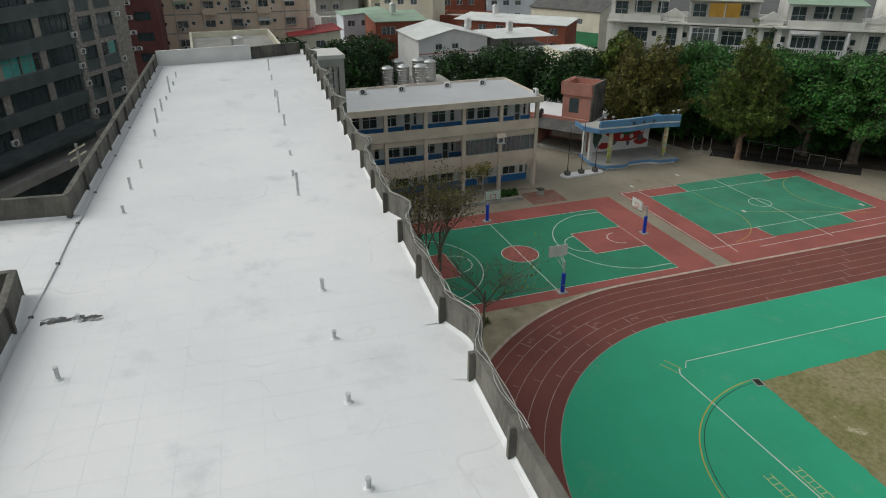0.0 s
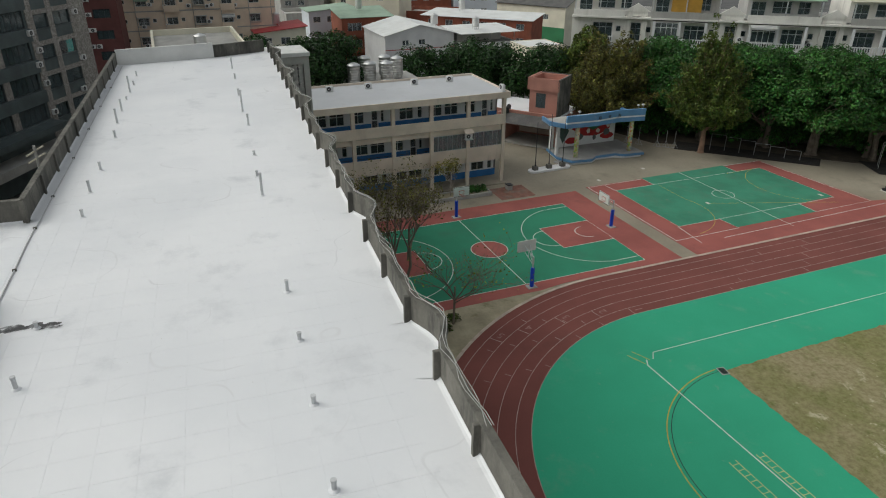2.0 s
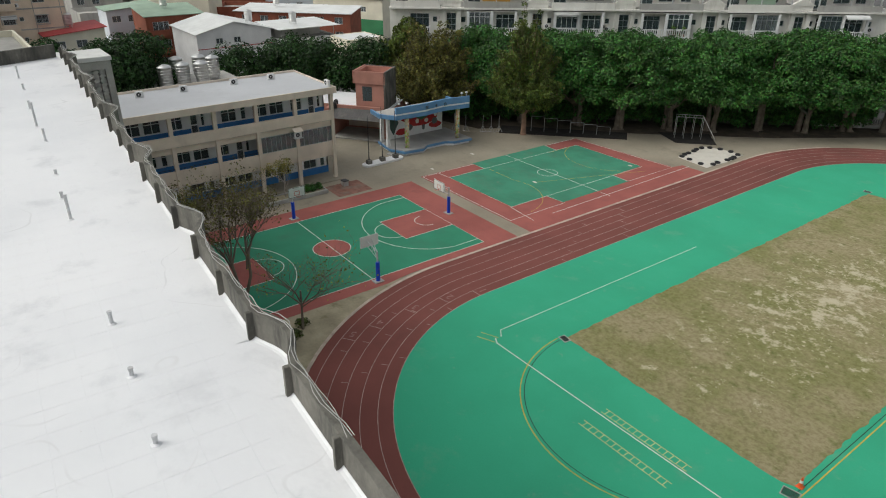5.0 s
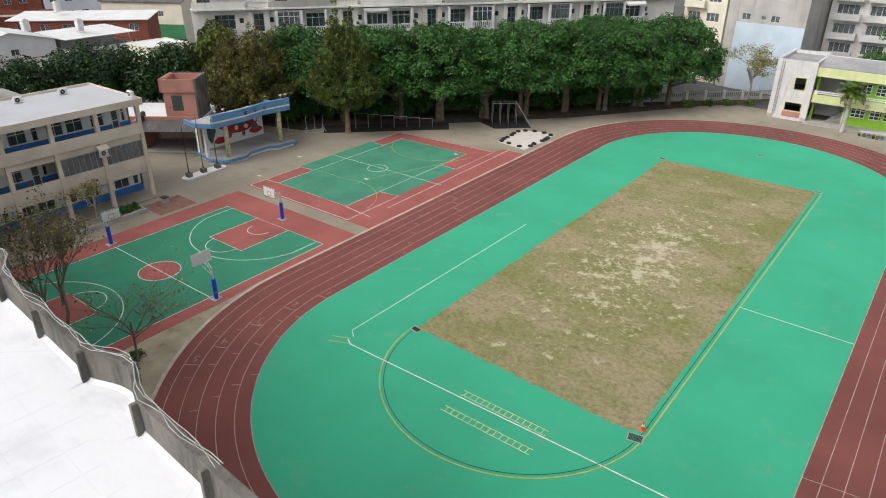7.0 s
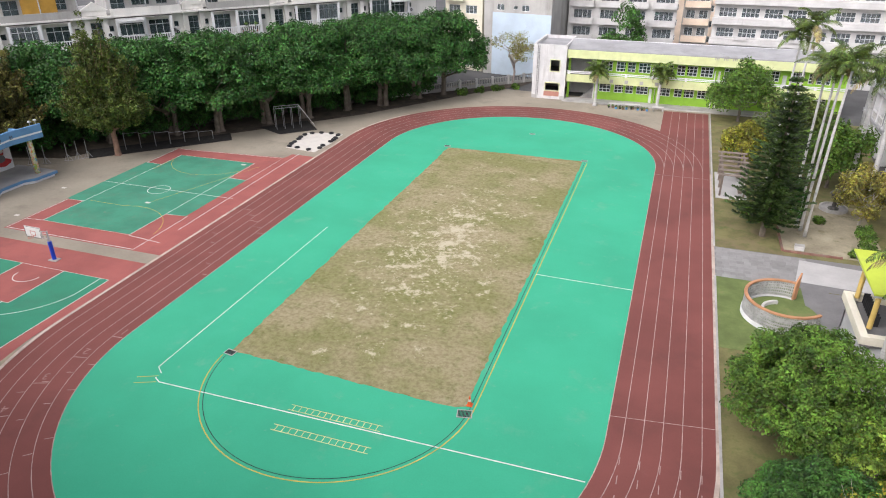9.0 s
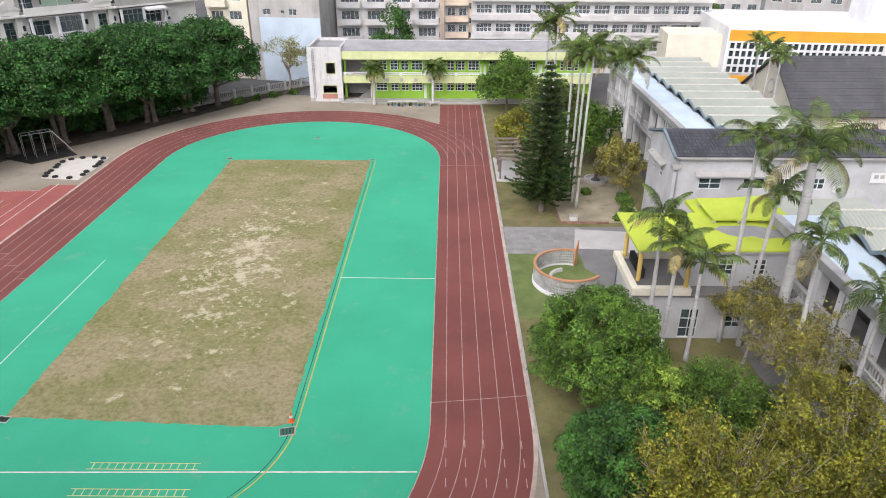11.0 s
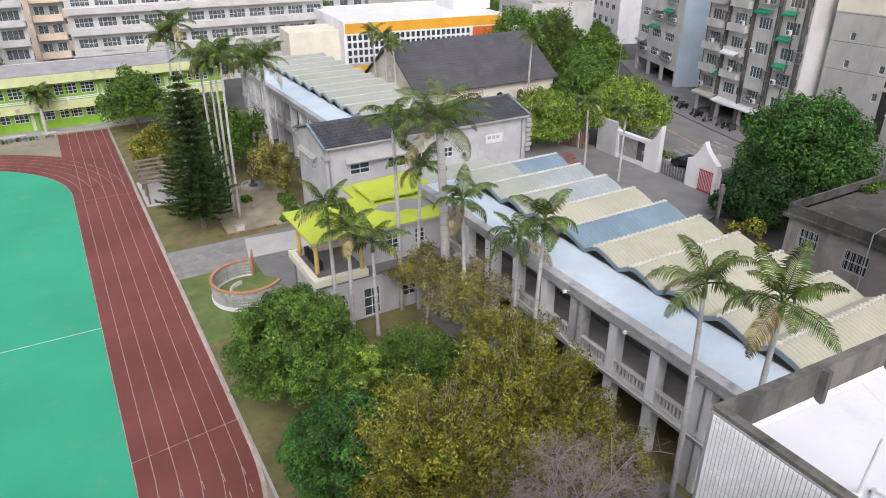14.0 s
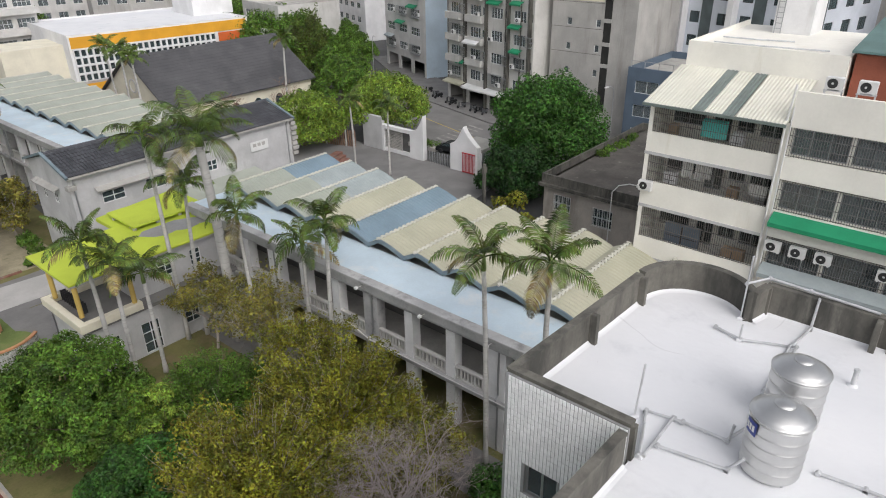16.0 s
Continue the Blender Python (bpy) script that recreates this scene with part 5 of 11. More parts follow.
m.box(X1 - 0.4, X1 - 0.1, Y0 + 0.5, Y1 - 0.5, 0, ZT - 0.75 - 14 * 0.345)
m.ob("lower_wall", M_concrete, tower)

# ---------------------------------------------------------------- the old classroom block by the basketball court
M_roofgrey = surface('grey_roof_coating', (0.47, 0.48, 0.50), 0.7, 0.06, 0.2, 5, 0.1, [((0.36, 0.36, 0.36), 0.35, 0.55, 0.75, 0.6), ((0.3, 0.28, 0.24), 0.8, 0.64, 0.8, 0.5)])


def classroom_block():
    L, D, H = 27.7, 10.0, 10.9
    b = thing("classroom_block", "three-storey beige classroom block with open galleries and blue dado", "school building", -69.5, 8.8, 0, 90)
    cols = [L - 0.2 - 4.56 * k for k in range(6, -1, -1)]
    m = Mesh(True)
    m.box(-0.15, L + 0.2, -0.35, D + 0.2, H - 0.25, H)
    m.ob("roof", M_roofgrey, b, "pale grey coated flat roof")
    m = Mesh(True)
    m.box(-0.15, L + 0.2, -0.4, -0.25, H - 0.55, H + 0.16)
    m.box(-0.15, L + 0.2, D + 0.2, D + 0.35, H - 0.4, H + 0.25)
    m.box(L + 0.2, L + 0.36, -0.4, D + 0.35, H - 0.55, H + 0.16)
    m.ob("roof_rim", M_beige, b)
    for x in cols:
        c = Mesh(True)
        c.chamfer(x - 0.2, x + 0.2, -0.12, 0.3, 0, H - 0.26, 0.01)
        c.ob("column", M_beige, b)
    for lv in range(3):
        z = 3.65 * lv
        if lv:
            s = Mesh(True)
            s.box(0, L, 0.1, D, z - 0.15, z)
            s.ob("floor_slab", M_concrete, b)
        for i in range(len(cols) - 1):
            x0, x1 = cols[i] + 0.2, cols[i + 1] - 0.2
            bm = Mesh(True)
            if lv:
                bm.box(x0, x1, 0.12, 0.3, z - 0.75, z - 0.15)
                bm.ob("beam", M_beige, b)
                bm = Mesh(True)
                if lv == 2:
                    bm.chamfer(x0 - 0.2, x1 + 0.2, -0.2, 0.1, z - 0.02, z + 1.12, 0.02)
                else:
                    bm.chamfer(x0, x1, 0.0, 0.14, z - 0.15, z + 1.08, 0.01)
                bm.ob("balustrade", M_beige, b)
                if lv == 1:
                    bm = Mesh(True)
                    bm.tube([(x0, 0.07, z + 1.3), (x1, 0.07, z + 1.3)], 0.025, 6)
                    for k in range(4):
                        xx = x0 + (x1 - x0) * (k + 0.5) / 4
                        bm.tube([(xx, 0.07, z + 1.07), (xx, 0.07, z + 1.3)], 0.02, 5)
                    if i < 4:
                        bm.ob("rail", M_darkmetal, b)
            if lv == 1 and i >= 4:
                window(b, (0, 0), (L, 0), x0, x1, z + 1.08, z + 2.9, 7, 1, M_alu, M_glass, 0.02, 0.05, label="row of aluminium sliding windows with drawn curtains")
                cu = Mesh(True)
                k = 60
                for j in range(k):
                    xa, xb = x0 + (x1 - x0) * j / k, x0 + (x1 - x0) * (j + 1) / k
                    if (j * 7 + i * 3) % 19 in (0, 1):
                        continue
                    ya, yb = 0.22 + 0.035 * (j % 2), 0.22 + 0.035 * ((j + 1) % 2)
                    cu.face((xa, ya, z + 1.1), (xb, yb, z + 1.1), (xb, yb, z + 2.88), (xa, ya, z + 2.88))
                cu.ob("curtain", M_curtain, b, "pale grey drawn curtain")
        # back wall of the gallery
        holes, wins = [], []
        for i in range(len(cols) - 1):
            x0 = cols[i] + 0.3
            kind = (i + lv) % 3
            spec = {0: ((0.2, 1.9, 1.0, 2.5, 2), (2.2, 3.9, 1.0, 2.5, 2)), 1: ((0.2, 1.6, 1.0, 2.5, 2), (2.4, 3.25, 0.05, 2.45, 1), (3.55, 3.95, 1.0, 2.5, 1)), 2: ((1.2, 2.9, 1.0, 2.5, 2), (3.4, 4.0, 1.0, 2.5, 1))}[kind]
            for a, c, za, zb, nx in spec:
                holes.append((x0 + a, x0 + c, z + za, z + zb))
                wins.append((x0 + a, x0 + c, z + za, z + zb, nx))
        w = Mesh(True)
        wall(w, (0, 2.3), (L, 2.3), z, z + 3.5, 0.2, holes)
        w.ob("wall", M_whitewall, b)
        for a, c, za, zb, nx in wins:
            if za - z < 0.5:
                window(b, (0, 2.3), (L, 2.3), a, c, za, zb, 1, 2, M_frame, M_glass, 0.06, 0.12, name="door", label="white panelled classroom door with glass")
            else:
                window(b, (0, 2.3), (L, 2.3), a, c, za, zb, nx, 2, M_frame, M_glassdark, 0.06, 0.07, rail=0.68)
        dd = Mesh(True)
        us = sorted([(h[0], h[1]) for h in holes if h[2] - z < 0.5])
        edges, u = [], 0.0
        for a, c in us:
            edges.append((u, a))
            u = c
        edges.append((u, L))
        for a, c in edges:
            dd.box(a, c, 2.285, 2.3, z, z + 0.95)
        dd.ob("dado", M_blue, b, "blue painted lower wall")
    m = Mesh(True)
    wall(m, (L, 2.3), (L, D), 0, H - 0.25, 0.2)
    wall(m, (0, D), (0, 2.5), 0, H - 0.25, 0.2)
    wall(m, (L - 0.2, D), (0.2, D), 0, H - 0.25, 0.2)
    m.ob("outer_wall", M_whitewall, b)
    m = Mesh(True)
    m.box(0, L, -0.9, 2.3, -0.05, 0.12)
    m.ob("plinth", M_yard, b)
    return b


M_curtain = surface("grey_curtain", (0.47, 0.45, 0.42), 0.9, 0.12, 1.0, 8, 0.0)
classroom_block()
for x, y in ((-77.3, 17.5), (-77.3, 22.2), (-77.4, 28.0), (-77.4, 32.6)):
    air_conditioner(x, y, 10.9, 90)
wall_ac = air_conditioner(-69.05, 31.6, 6.0, 90)
m = thing("window_canopy", "small tan metal canopy over a window air conditioner", "awning", -69.2, 31.6, 6.75, 90)
c = Mesh(True)
c.solid([(-0.55, -0.6, 0.0), (0.55, -0.6, 0.0), (0.55, 0.15, 0.3), (-0.55, 0.15, 0.3)], (0, 0, 0.04))
c.ob("sheet", M_beige, m)
c = Mesh(True)
c.box(-0.5, 0.5, -0.5, 0.1, -0.8, -0.74)
c.ob("bracket", M_galv, m)
air_conditioner(-70.2, 36.3, 11.05, 0)
for x, y in ((-90.2, 23.9), (-94.8, 26.7), (-90.6, 26.3), (-94.6, 29.7), (-90.0, 28.5), (-93.0, 31.0)):
    water_tank(x, y, 8.3, 0.85, 2.9)
tankhouse = building("tank_house", "low flat-roofed service block under the water tanks", -88, 20, 90, 14, 10, 8.3, M_concrete, M_concrete, 2, {}, parapet=0.0)

# planter and shrubs before the block
p = thing("planter_box", "low concrete planter with clipped shrubs beside the block", "planter", -66.5, 29, 0)
m = Mesh()
for a, b, c, d in ((-67.6, -67.4, 25.6, 33.2), (-65.9, -65.7, 25.6, 33.2), (-67.4, -65.9, 25.6, 25.8), (-67.4, -65.9, 33.0, 33.2)):
    m.chamfer(a, b, c, d, 0, 0.45, 0.03)
m.ob("kerb", M_concrete, p)
m = Mesh()
m.box(-67.4, -65.9, 25.8, 33.0, 0, 0.32)
m.ob("soil", M_earth, p)
rng = random.Random(3)
for x, y, r in ((-66.6, 31.0, 0.55), (-66.7, 31.9, 0.6), (-66.6, 32.6, 0.45), (-66.6, 29.6, 0.4)):
    s = thing("shrub", "small dark green shrub in the planter", "shrub", x, y, 0.3, 0, "planter shrubs")
    m = Mesh(True)
    leaf_cloud(m, [(rng.uniform(-0.2, 0.2), rng.uniform(-0.2, 0.2), 0.25 + rng.uniform(0, 0.5), r * 0.6) for k in range(7)], 420, 0.17, rng)
    m.ob("leaves", M_banyan, s)
    m = Mesh(True)
    m.tube([(0, 0, -0.05), (0, 0, 0.5)], 0.03, 5)
    m.ob("stem", M_bark, s)
bench = thing("cabinet_box", "small grey utility box on the yard", "utility box", -66.6, 36.0, 0)
m = Mesh()
m.chamfer(-67.0, -66.3, 35.6, 36.2, 0, 0.6, 0.04)
m.ob("body", M_concrete, bench)
m = Mesh()
m.chamfer(-67.05, -66.25, 35.55, 36.25, 0.6, 0.68, 0.02)
m.ob("lid", M_darkmetal, bench)
g = Mesh()
g.prism([(-67.5, 33.6), (-63.8, 33.6), (-63.8, 38.0), (-67.5, 38.0)], 0, 0.01)
M_redpave = surface("red_brick_paving", (0.25, 0.12, 0.09), 0.9, 0.2, 1.5, 8, 0.3, [((0.2, 0.18, 0.15), 0.8, 0.45, 0.7, 0.7)])
g.ob("paving_patch", M_redpave, kind="structure", label="worn patch of red brick paving", category="pavement")

# ---------------------------------------------------------------- basketball stands
def hoop_stand(x, y, turn, tall=False):
    h = thing("basketball_hoop", "steel basketball stand with a blue padded post and white board", "basketball hoop", x, y, 0.02, turn, "basketball hoops")
    m = Mesh(True)
    m.tube([(0, 0, 0), (0, 0, 2.95)], 0.075, 12)
    m.ob("post", M_galv, h)
    m = Mesh(True)
    m.lathe([(0.17, 0.06), (0.18, 0.1), (0.18, 1.85), (0.15, 1.9)], 0, 0, 16)
    m.ob("pad", M_bluepad, h, "blue foam pad")
    m = Mesh(True)
    m.chamfer(-0.45, 0.45, -0.35, 0.35, 0, 0.07, 0.02)
    m.ob("foot", M_concrete, h)
    arm = Mesh(True)
    for s in (-0.25, 0.25):
        arm.tube([(0, 0, 2.2), (s, 1.25, 3.0)], 0.03, 6)
        arm.tube([(0, 0, 2.9), (s, 1.25, 3.5)], 0.03, 6)
        arm.tube([(s * 0.5, 0.6, 2.6), (s * 0.6, 0.65, 3.2)], 0.02, 5)
    arm.ob("arm", M_galv, h)
    bd = Mesh(True)
    bd.chamfer(-0.9, 0.9, -0.03, 0.03, 0, 1.05, 0.01, pose(0, 1.28, 2.9))
    board = bd.ob("backboard", M_board, h, "white backboard")
    ln = Mesh(True)
    for a, b, c, d in ((-0.3, 0.3, 0.2, 0.25), (-0.3, 0.3, 0.6, 0.65), (-0.3, -0.25, 0.25, 0.6), (0.25, 0.3, 0.25, 0.6)):
        ln.box(a, b, 1.312, 1.318, 2.9 + c, 2.9 + d)
    ln.ob("target_square", M_redline, board)
    ln = Mesh(True)
    for a, b, c, d in ((-0.89, 0.89, 0.01, 0.05), (-0.89, 0.89, 1.0, 1.04), (-0.89, -0.85, 0.05, 1.0), (0.85, 0.89, 0.05, 1.0)):
        ln.box(a, b, 1.312, 1.316, 2.9 + c, 2.9 + d)
    ln.ob("border", M_darkmetal, board)
    rg = Mesh(True)
    rg.tube([(0.225 * math.cos(2 * math.pi * k / 16), 1.62 + 0.225 * math.sin(2 * math.pi * k / 16), 3.05) for k in range(17)], 0.014, 5)
    rg.tube([(0, 1.3, 3.05), (0, 1.4, 3.05)], 0.03, 5)
    rg.ob("rim", M_redline, h)
    return h


M_bluepad = surface("blue_pad_vinyl", (0.01, 0.06, 0.55), 0.5, 0.1, 2, 10, 0.1)
M_board = surface("white_board", (0.7, 0.7, 0.68), 0.5, 0.08, 1, 10, 0.0)
M_redline = surface("red_orange_paint", (0.5, 0.07, 0.03), 0.5, 0.1, 2, 10, 0.0)
h0 = hoop_stand(-44.75, 26.9, 90)
copy_thing(h0, pose(-61.3, 26.8, 0.02, 0, 0, -90))
copy_thing(h0, pose(-53.0, 40.9, 0.02, 0, 0, 180))

# ---- the older court
g = Mesh()
g.prism([(-63.8, 44.8), (-44.16, 44.8), (-44.16, 74.6), (-47.6, 74.6), (-47.9, 73.0), (-63.6, 71.8)], 0.0, 0.014)
g.ob("old_court", M_court_red, kind="structure", label="faded red surface round the older court", category="sports court")
g = Mesh()
g.prism([(-61.5, 47.5), (-50.3, 47.6), (-50.3, 52.9), (-47.9, 53.1), (-47.9, 64.4), (-50.4, 64.4), (-50.5, 69.9), (-61.4, 69.6), (-61.5, 65.8), (-63.9, 65.8), (-63.9, 53.0), (-61.5, 53.0)], 0.014, 0.018)
g.ob("old_court_surface", M_court_old, kind="structure", label="weathered green court surface", category="sports court")
g = Mesh()
zl = 0.0225
for pts, cl in (([(-61.5, 47.5), (-50.3, 47.5), (-50.3, 69.9), (-61.4, 69.7)], True), ([(-63.6, 45.0), (-47.6, 45.0)], False), ([(-63.6, 45.0), (-63.6, 52.9), (-61.5, 53.0)], False),
                ([(-61.5, 47.5), (-63.5, 47.3)], False), ([(-63.9, 58.7), (-46.0, 58.9)], False), ([(-50.3, 52.9), (-47.7, 53.2), (-47.6, 45.0)], False), ([(-47.9, 64.4), (-47.9, 72.8), (-63.2, 71.7)], False),
                ([(-50.4, 64.4), (-47.9, 64.3)], False), ([(-46.2, 47.0), (-50.3, 47.4)], False), ([(-61.4, 65.8), (-63.7, 65.8), (-63.6, 71.6)], False), ([(-46.4, 50), (-46.8, 75)], False)):
    g.ribbon(pts, 0.075, zl, closed=cl)
    zl += 0.0003
g.ribbon(arc(-55.8, 58.5, 1.25, 0, 353, 40), 0.07, zl, closed=True)
g.ob("old_court_lines", M_white_line, kind="structure", label="worn white lines of the older court", category="line marking")
g = Mesh()
g.ribbon([(-61.0, 53.4)] + arc(-54.2, 47.5, 6.2, 110, 8, 20), 0.05, 0.027)
g.ribbon([(-61.2, 64.0)] + arc(-55.6, 70.0, 6.0, 195, 330, 24), 0.05, 0.0275)
g.ribbon([(-54.3, 54.7), (-49.0, 69.0)], 0.05, 0.028)
g.ob("handball_lines", M_yellow_line, kind="structure", label="faint yellow arcs on the older court", category="line marking")
for x, y in ((-54.3, 54.9), (-51.4, 69.0), (-66.8, 55.4), (-65.2, 47.6)):
    t = thing("floor_plate", "small pale floor socket plate in the court", "floor plate", x, y, 0.018, 0, "court plates")
    m = Mesh(True)
    m.chamfer(-0.28, 0.28, -0.18, 0.18, -0.002, 0.02, 0.008)
    m.ob("plate", M_sand, t)

# ---------------------------------------------------------------- the open-air stage
stage = thing("open_air_stage", "open-air stage with blue canopy, painted columns and a mural", "stage", -74, 52, 0)
M_stageblue = surface("stage_blue_paint", (0.12, 0.27, 0.47), 0.7, 0.1, 0.6, 8, 0.1, [((0.3, 0.38, 0.45), 0.8, 0.55, 0.75, 0.4)])
M_stagefloor = surface("stage_floor", (0.36, 0.36, 0.35), 0.8, 0.12, 0.5, 6, 0.2)
deck = [(-77.2, 47.2), (-73.4, 46.6), (-71.3, 47.6), (-71.0, 50.4), (-71.9, 51.6), (-71.9, 54.6), (-71.1, 55.6), (-70.9, 58.4), (-77.0, 58.4)]
m = Mesh()
m.prism(deck, 0.62, 0.72)
m.ob("floor", M_stagefloor, stage)
m = Mesh()
m.prism([((x + 74) * 1.02 - 74, (y - 52) * 1.02 + 52) for x, y in deck], 0.3, 0.615)
m.ob("fascia", M_stageblue, stage)
m = Mesh()
m.prism([((x + 74) * 0.95 - 74, (y - 52) * 0.97 + 52) for x, y in deck], 0, 0.3)
m.ob("base", M_whitewall, stage)
M_pillar = surface("painted_pillar", (0.6, 0.58, 0.42), 0.7, 0.1, 1, 8, 0.0, [((0.35, 0.5, 0.1), 2.2, 0.52, 0.56, 1.0), ((0.65, 0.2, 0.08), 2.8, 0.56, 0.6, 1.0), ((0.1, 0.3, 0.5), 2.5, 0.58, 0.62, 1.0)])
for x, y in ((-72.3, 48.6), (-72.1, 56.9)):
    m = Mesh()
    m.lathe([(0.3, 0.72), (0.3, 4.95)], x, y, 18)
    m.ob("column", M_pillar, stage, "column painted with coloured flowers", smooth=True)
for x, y in ((-74.3, 46.9), (-76.6, 47.4)):
    m = Mesh()
    m.chamfer(x - 0.2, x + 0.2, y - 0.2, y + 0.2, 0.3, 4.95, 0.01)
    m.ob("column", M_whitewall, stage)
m = Mesh()
m.box(-76.9, -76.6, 48.2, 57.6, 0.72, 4.95)
back_wall = m.ob("back_wall", M_whitewall, stage)


def mural(name, col, shapes, off):
    paint = surface(name + "_paint", col, 0.7, 0.1, 1.5, 9, 0.0)
    for cy, cz, ry, rz_, n, seed in shapes:
        m = Mesh()
        r = random.Random(seed)
        pts = [(-76.596 + off, cy + ry * (1 + r.uniform(-0.12, 0.12)) * math.cos(2 * math.pi * i / n), cz + rz_ * (1 + r.uniform(-0.12, 0.12)) * math.sin(2 * math.pi * i / n)) for i in range(n)]
        m.face(*pts)
        off += 0.0005
        m.ob(name, paint, back_wall)


mural("mural_red", (0.42, 0.03, 0.03), [(53.9, 3.1, 3.1, 1.3, 18, 1), (56.3, 1.7, 1.1, 0.5, 9, 2), (50.6, 1.5, 1.0, 0.5, 9, 3)], 0.0)
mural("mural_green", (0.03, 0.13, 0.06), [(54.0, 3.3, 1.5, 0.62, 4, 4), (54.1, 3.3, 1.25, 0.45, 14, 5)], 0.004)
mural("mural_grey", (0.12, 0.12, 0.12), [(51.9, 1.9, 0.55, 0.45, 9, 6), (56.2, 2.2, 0.55, 0.5, 9, 7), (54.3, 1.6, 0.3, 0.4, 8, 8), (55.6, 3.9, 0.4, 0.3, 8, 9), (52.2, 3.4, 0.4, 0.4, 8, 10)], 0.008)
mural("mural_white", (0.7, 0.68, 0.62), [(53.2, 2.6, 0.3, 0.35, 9, 11), (54.8, 2.5, 0.35, 0.3, 9, 12), (51.6, 2.6, 0.3, 0.3, 8, 13), (56.4, 3.2, 0.3, 0.4, 8, 14)], 0.012)
mural("mural_black", (0.05, 0.09, 0.08), [(49.2, 2.9, 0.8, 1.6, 4, 15)], 0.002)
m = Mesh()
top = [(-76.5, 45.6), (-73.8, 45.2), (-71.7, 46.5), (-71.4, 51.0), (-71.9, 54.5), (-71.3, 58.3), (-76.5, 58.3)]
m.prism(top, 4.95, 5.05)
m.ob("canopy", M_concrete, stage)
for z0, z1, mtl, grow, nm in ((4.9, 5.45, M_stageblue, 0.0, "canopy_rim"), (5.45, 5.68, M_whitewall, -0.03, "rim_stripe"), (5.68, 6.5, M_stageblue, 0.02, "canopy_rim")):
    m = Mesh()
    for i in range(len(top)):
        if i == 6 or i not in (2, 3, 4) and z0 > 5:
            continue
        a, b = Vector(top[i]), Vector(top[(i + 1) % len(top)])
        d = (b - a).normalized()
        n = Vector((d.y, -d.x))
        c = [a + n * (grow + 0.002 * i), b + n * (grow + 0.002 * i), b - n * 0.25, a - n * 0.25]
        m.prism([(v.x, v.y) for v in c], z0, z1 + 0.003 * (i % 2))
    m.ob(nm, mtl, stage)
for i, ch in enumerate("\u53f8\u4ee4\u53f0"):
    cu = bpy.data.curves.new("lettering", "FONT")
    cu.body, cu.size, cu.extrude, cu.align_x = ch, 0.55, 0.02, "CENTER"
    cu.materials.append(M_darkmetal)
    ob = new("lettering", cu)
    ob.parent = stage
    ob.matrix_basis = FRAME_OF[stage].inverted() @ pose(-71.5 - 0.12 * i + 0.16, 51.2 + i * 1.6, 5.72, 90, 0, 98)
m = Mesh()
m.solid([(-73.2, 45.9, 0.0), (-72.2, 46.2, 0.0), (-72.2, 46.2, 0.18), (-73.2, 45.9, 0.18)], (-0.25, 0.9, 0))
m.ob("steps", M_concrete, stage)
for y in (47.0, 48.2, 57.2, 58.0):
    t = thing("floodlight", "small grey floodlight on the stage canopy", "floodlight", -71.62, y, 6.48, 0, "stage lights")
    m = Mesh(True)
    m.tube([(0, 0, -0.05), (0, 0, 0.45)], 0.025, 5)
    m.ob("stem", M_galv, t)
    m = Mesh(True)
    m.chamfer(-0.15, 0.15, -0.12, 0.12, 0.42, 0.6, 0.03)
    m.ob("lamp_head", M_galv, t)
# flagpole island
isl = thing("flagpole_island", "pale kerbed island with three flagpole bases", "planter", -71, 43.8, 0)
m = Mesh()
pts = arc(-71.0, 41.7, 0.75, 180, 360, 10) + arc(-71.2, 46.3, 0.75, 0, 180, 10)
m.prism(pts, 0, 0.22)
m.ob("kerb", M_whitewall, isl)
for k, y in enumerate((41.9, 43.9, 45.9)):
    t = thing("flagpole", "thin steel flagpole on a concrete block", "flagpole", -71.05, y, 0.22, 0, "flagpoles")
    m = Mesh(True)
    m.chamfer(-0.3, 0.3, -0.3, 0.3, -0.002, 0.5, 0.04)
    m.ob("block", M_parapet, t)
    m = Mesh(True)
    m.tube([(0, 0, 0.45), (0, 0, 1.3), (0, 0, 6.2 + (k == 1) * 0.8)], [0.09, 0.05, 0.035], 8)
    m.ob("pole", M_darkmetal, t)

# ---------------------------------------------------------------- pink pavilion behind the stage
M_pink = surface("pink_tile", (0.42, 0.2, 0.155), 0.75, 0.12, 0.5, 9, 0.15, [((0.28, 0.14, 0.11), 0.8, 0.52, 0.75, 0.5)], stretch=(1, 1, 0.3))
pk = thing("pink_pavilion", "pink-tiled low hall with a stair tower and deep porch", "building", -88.5, 41.2, 0, 38)
m = Mesh(True)
for a, b, c, d, e, f in ((0, 5.0, 0, 9, 0, 4.0), (12.4, 13, 0, 9, 0, 4.0), (5.0, 12.4, 4.6, 5.0, 0, 3.2), (5.0, 12.4, 0, 0.4, 3.2, 4.6), (0, 5.0, -0.1, 0.0, 3.4, 4.7), (4.7, 5.2, -1.8, 0, 2.6, 4.6)):
    m.box(a, b, c, d, e, f)
m.ob("wall", M_pink, pk)
m = Mesh(True)
m.box(0, 13, 0, 9, 4.0, 4.15)
m.ob("roof", M_roofwhite, pk)
m = Mesh(True)
m.box(8.2, 12.4, 1.0, 1.25, 4.15, 9.2)
m.box(8.2, 8.45, 1.25, 5.0, 4.15, 9.2)
m.box(12.15, 12.4, 1.25, 5.0, 4.15, 9.2)
m.box(8.2, 12.4, 5.0, 5.25, 4.15, 9.2)
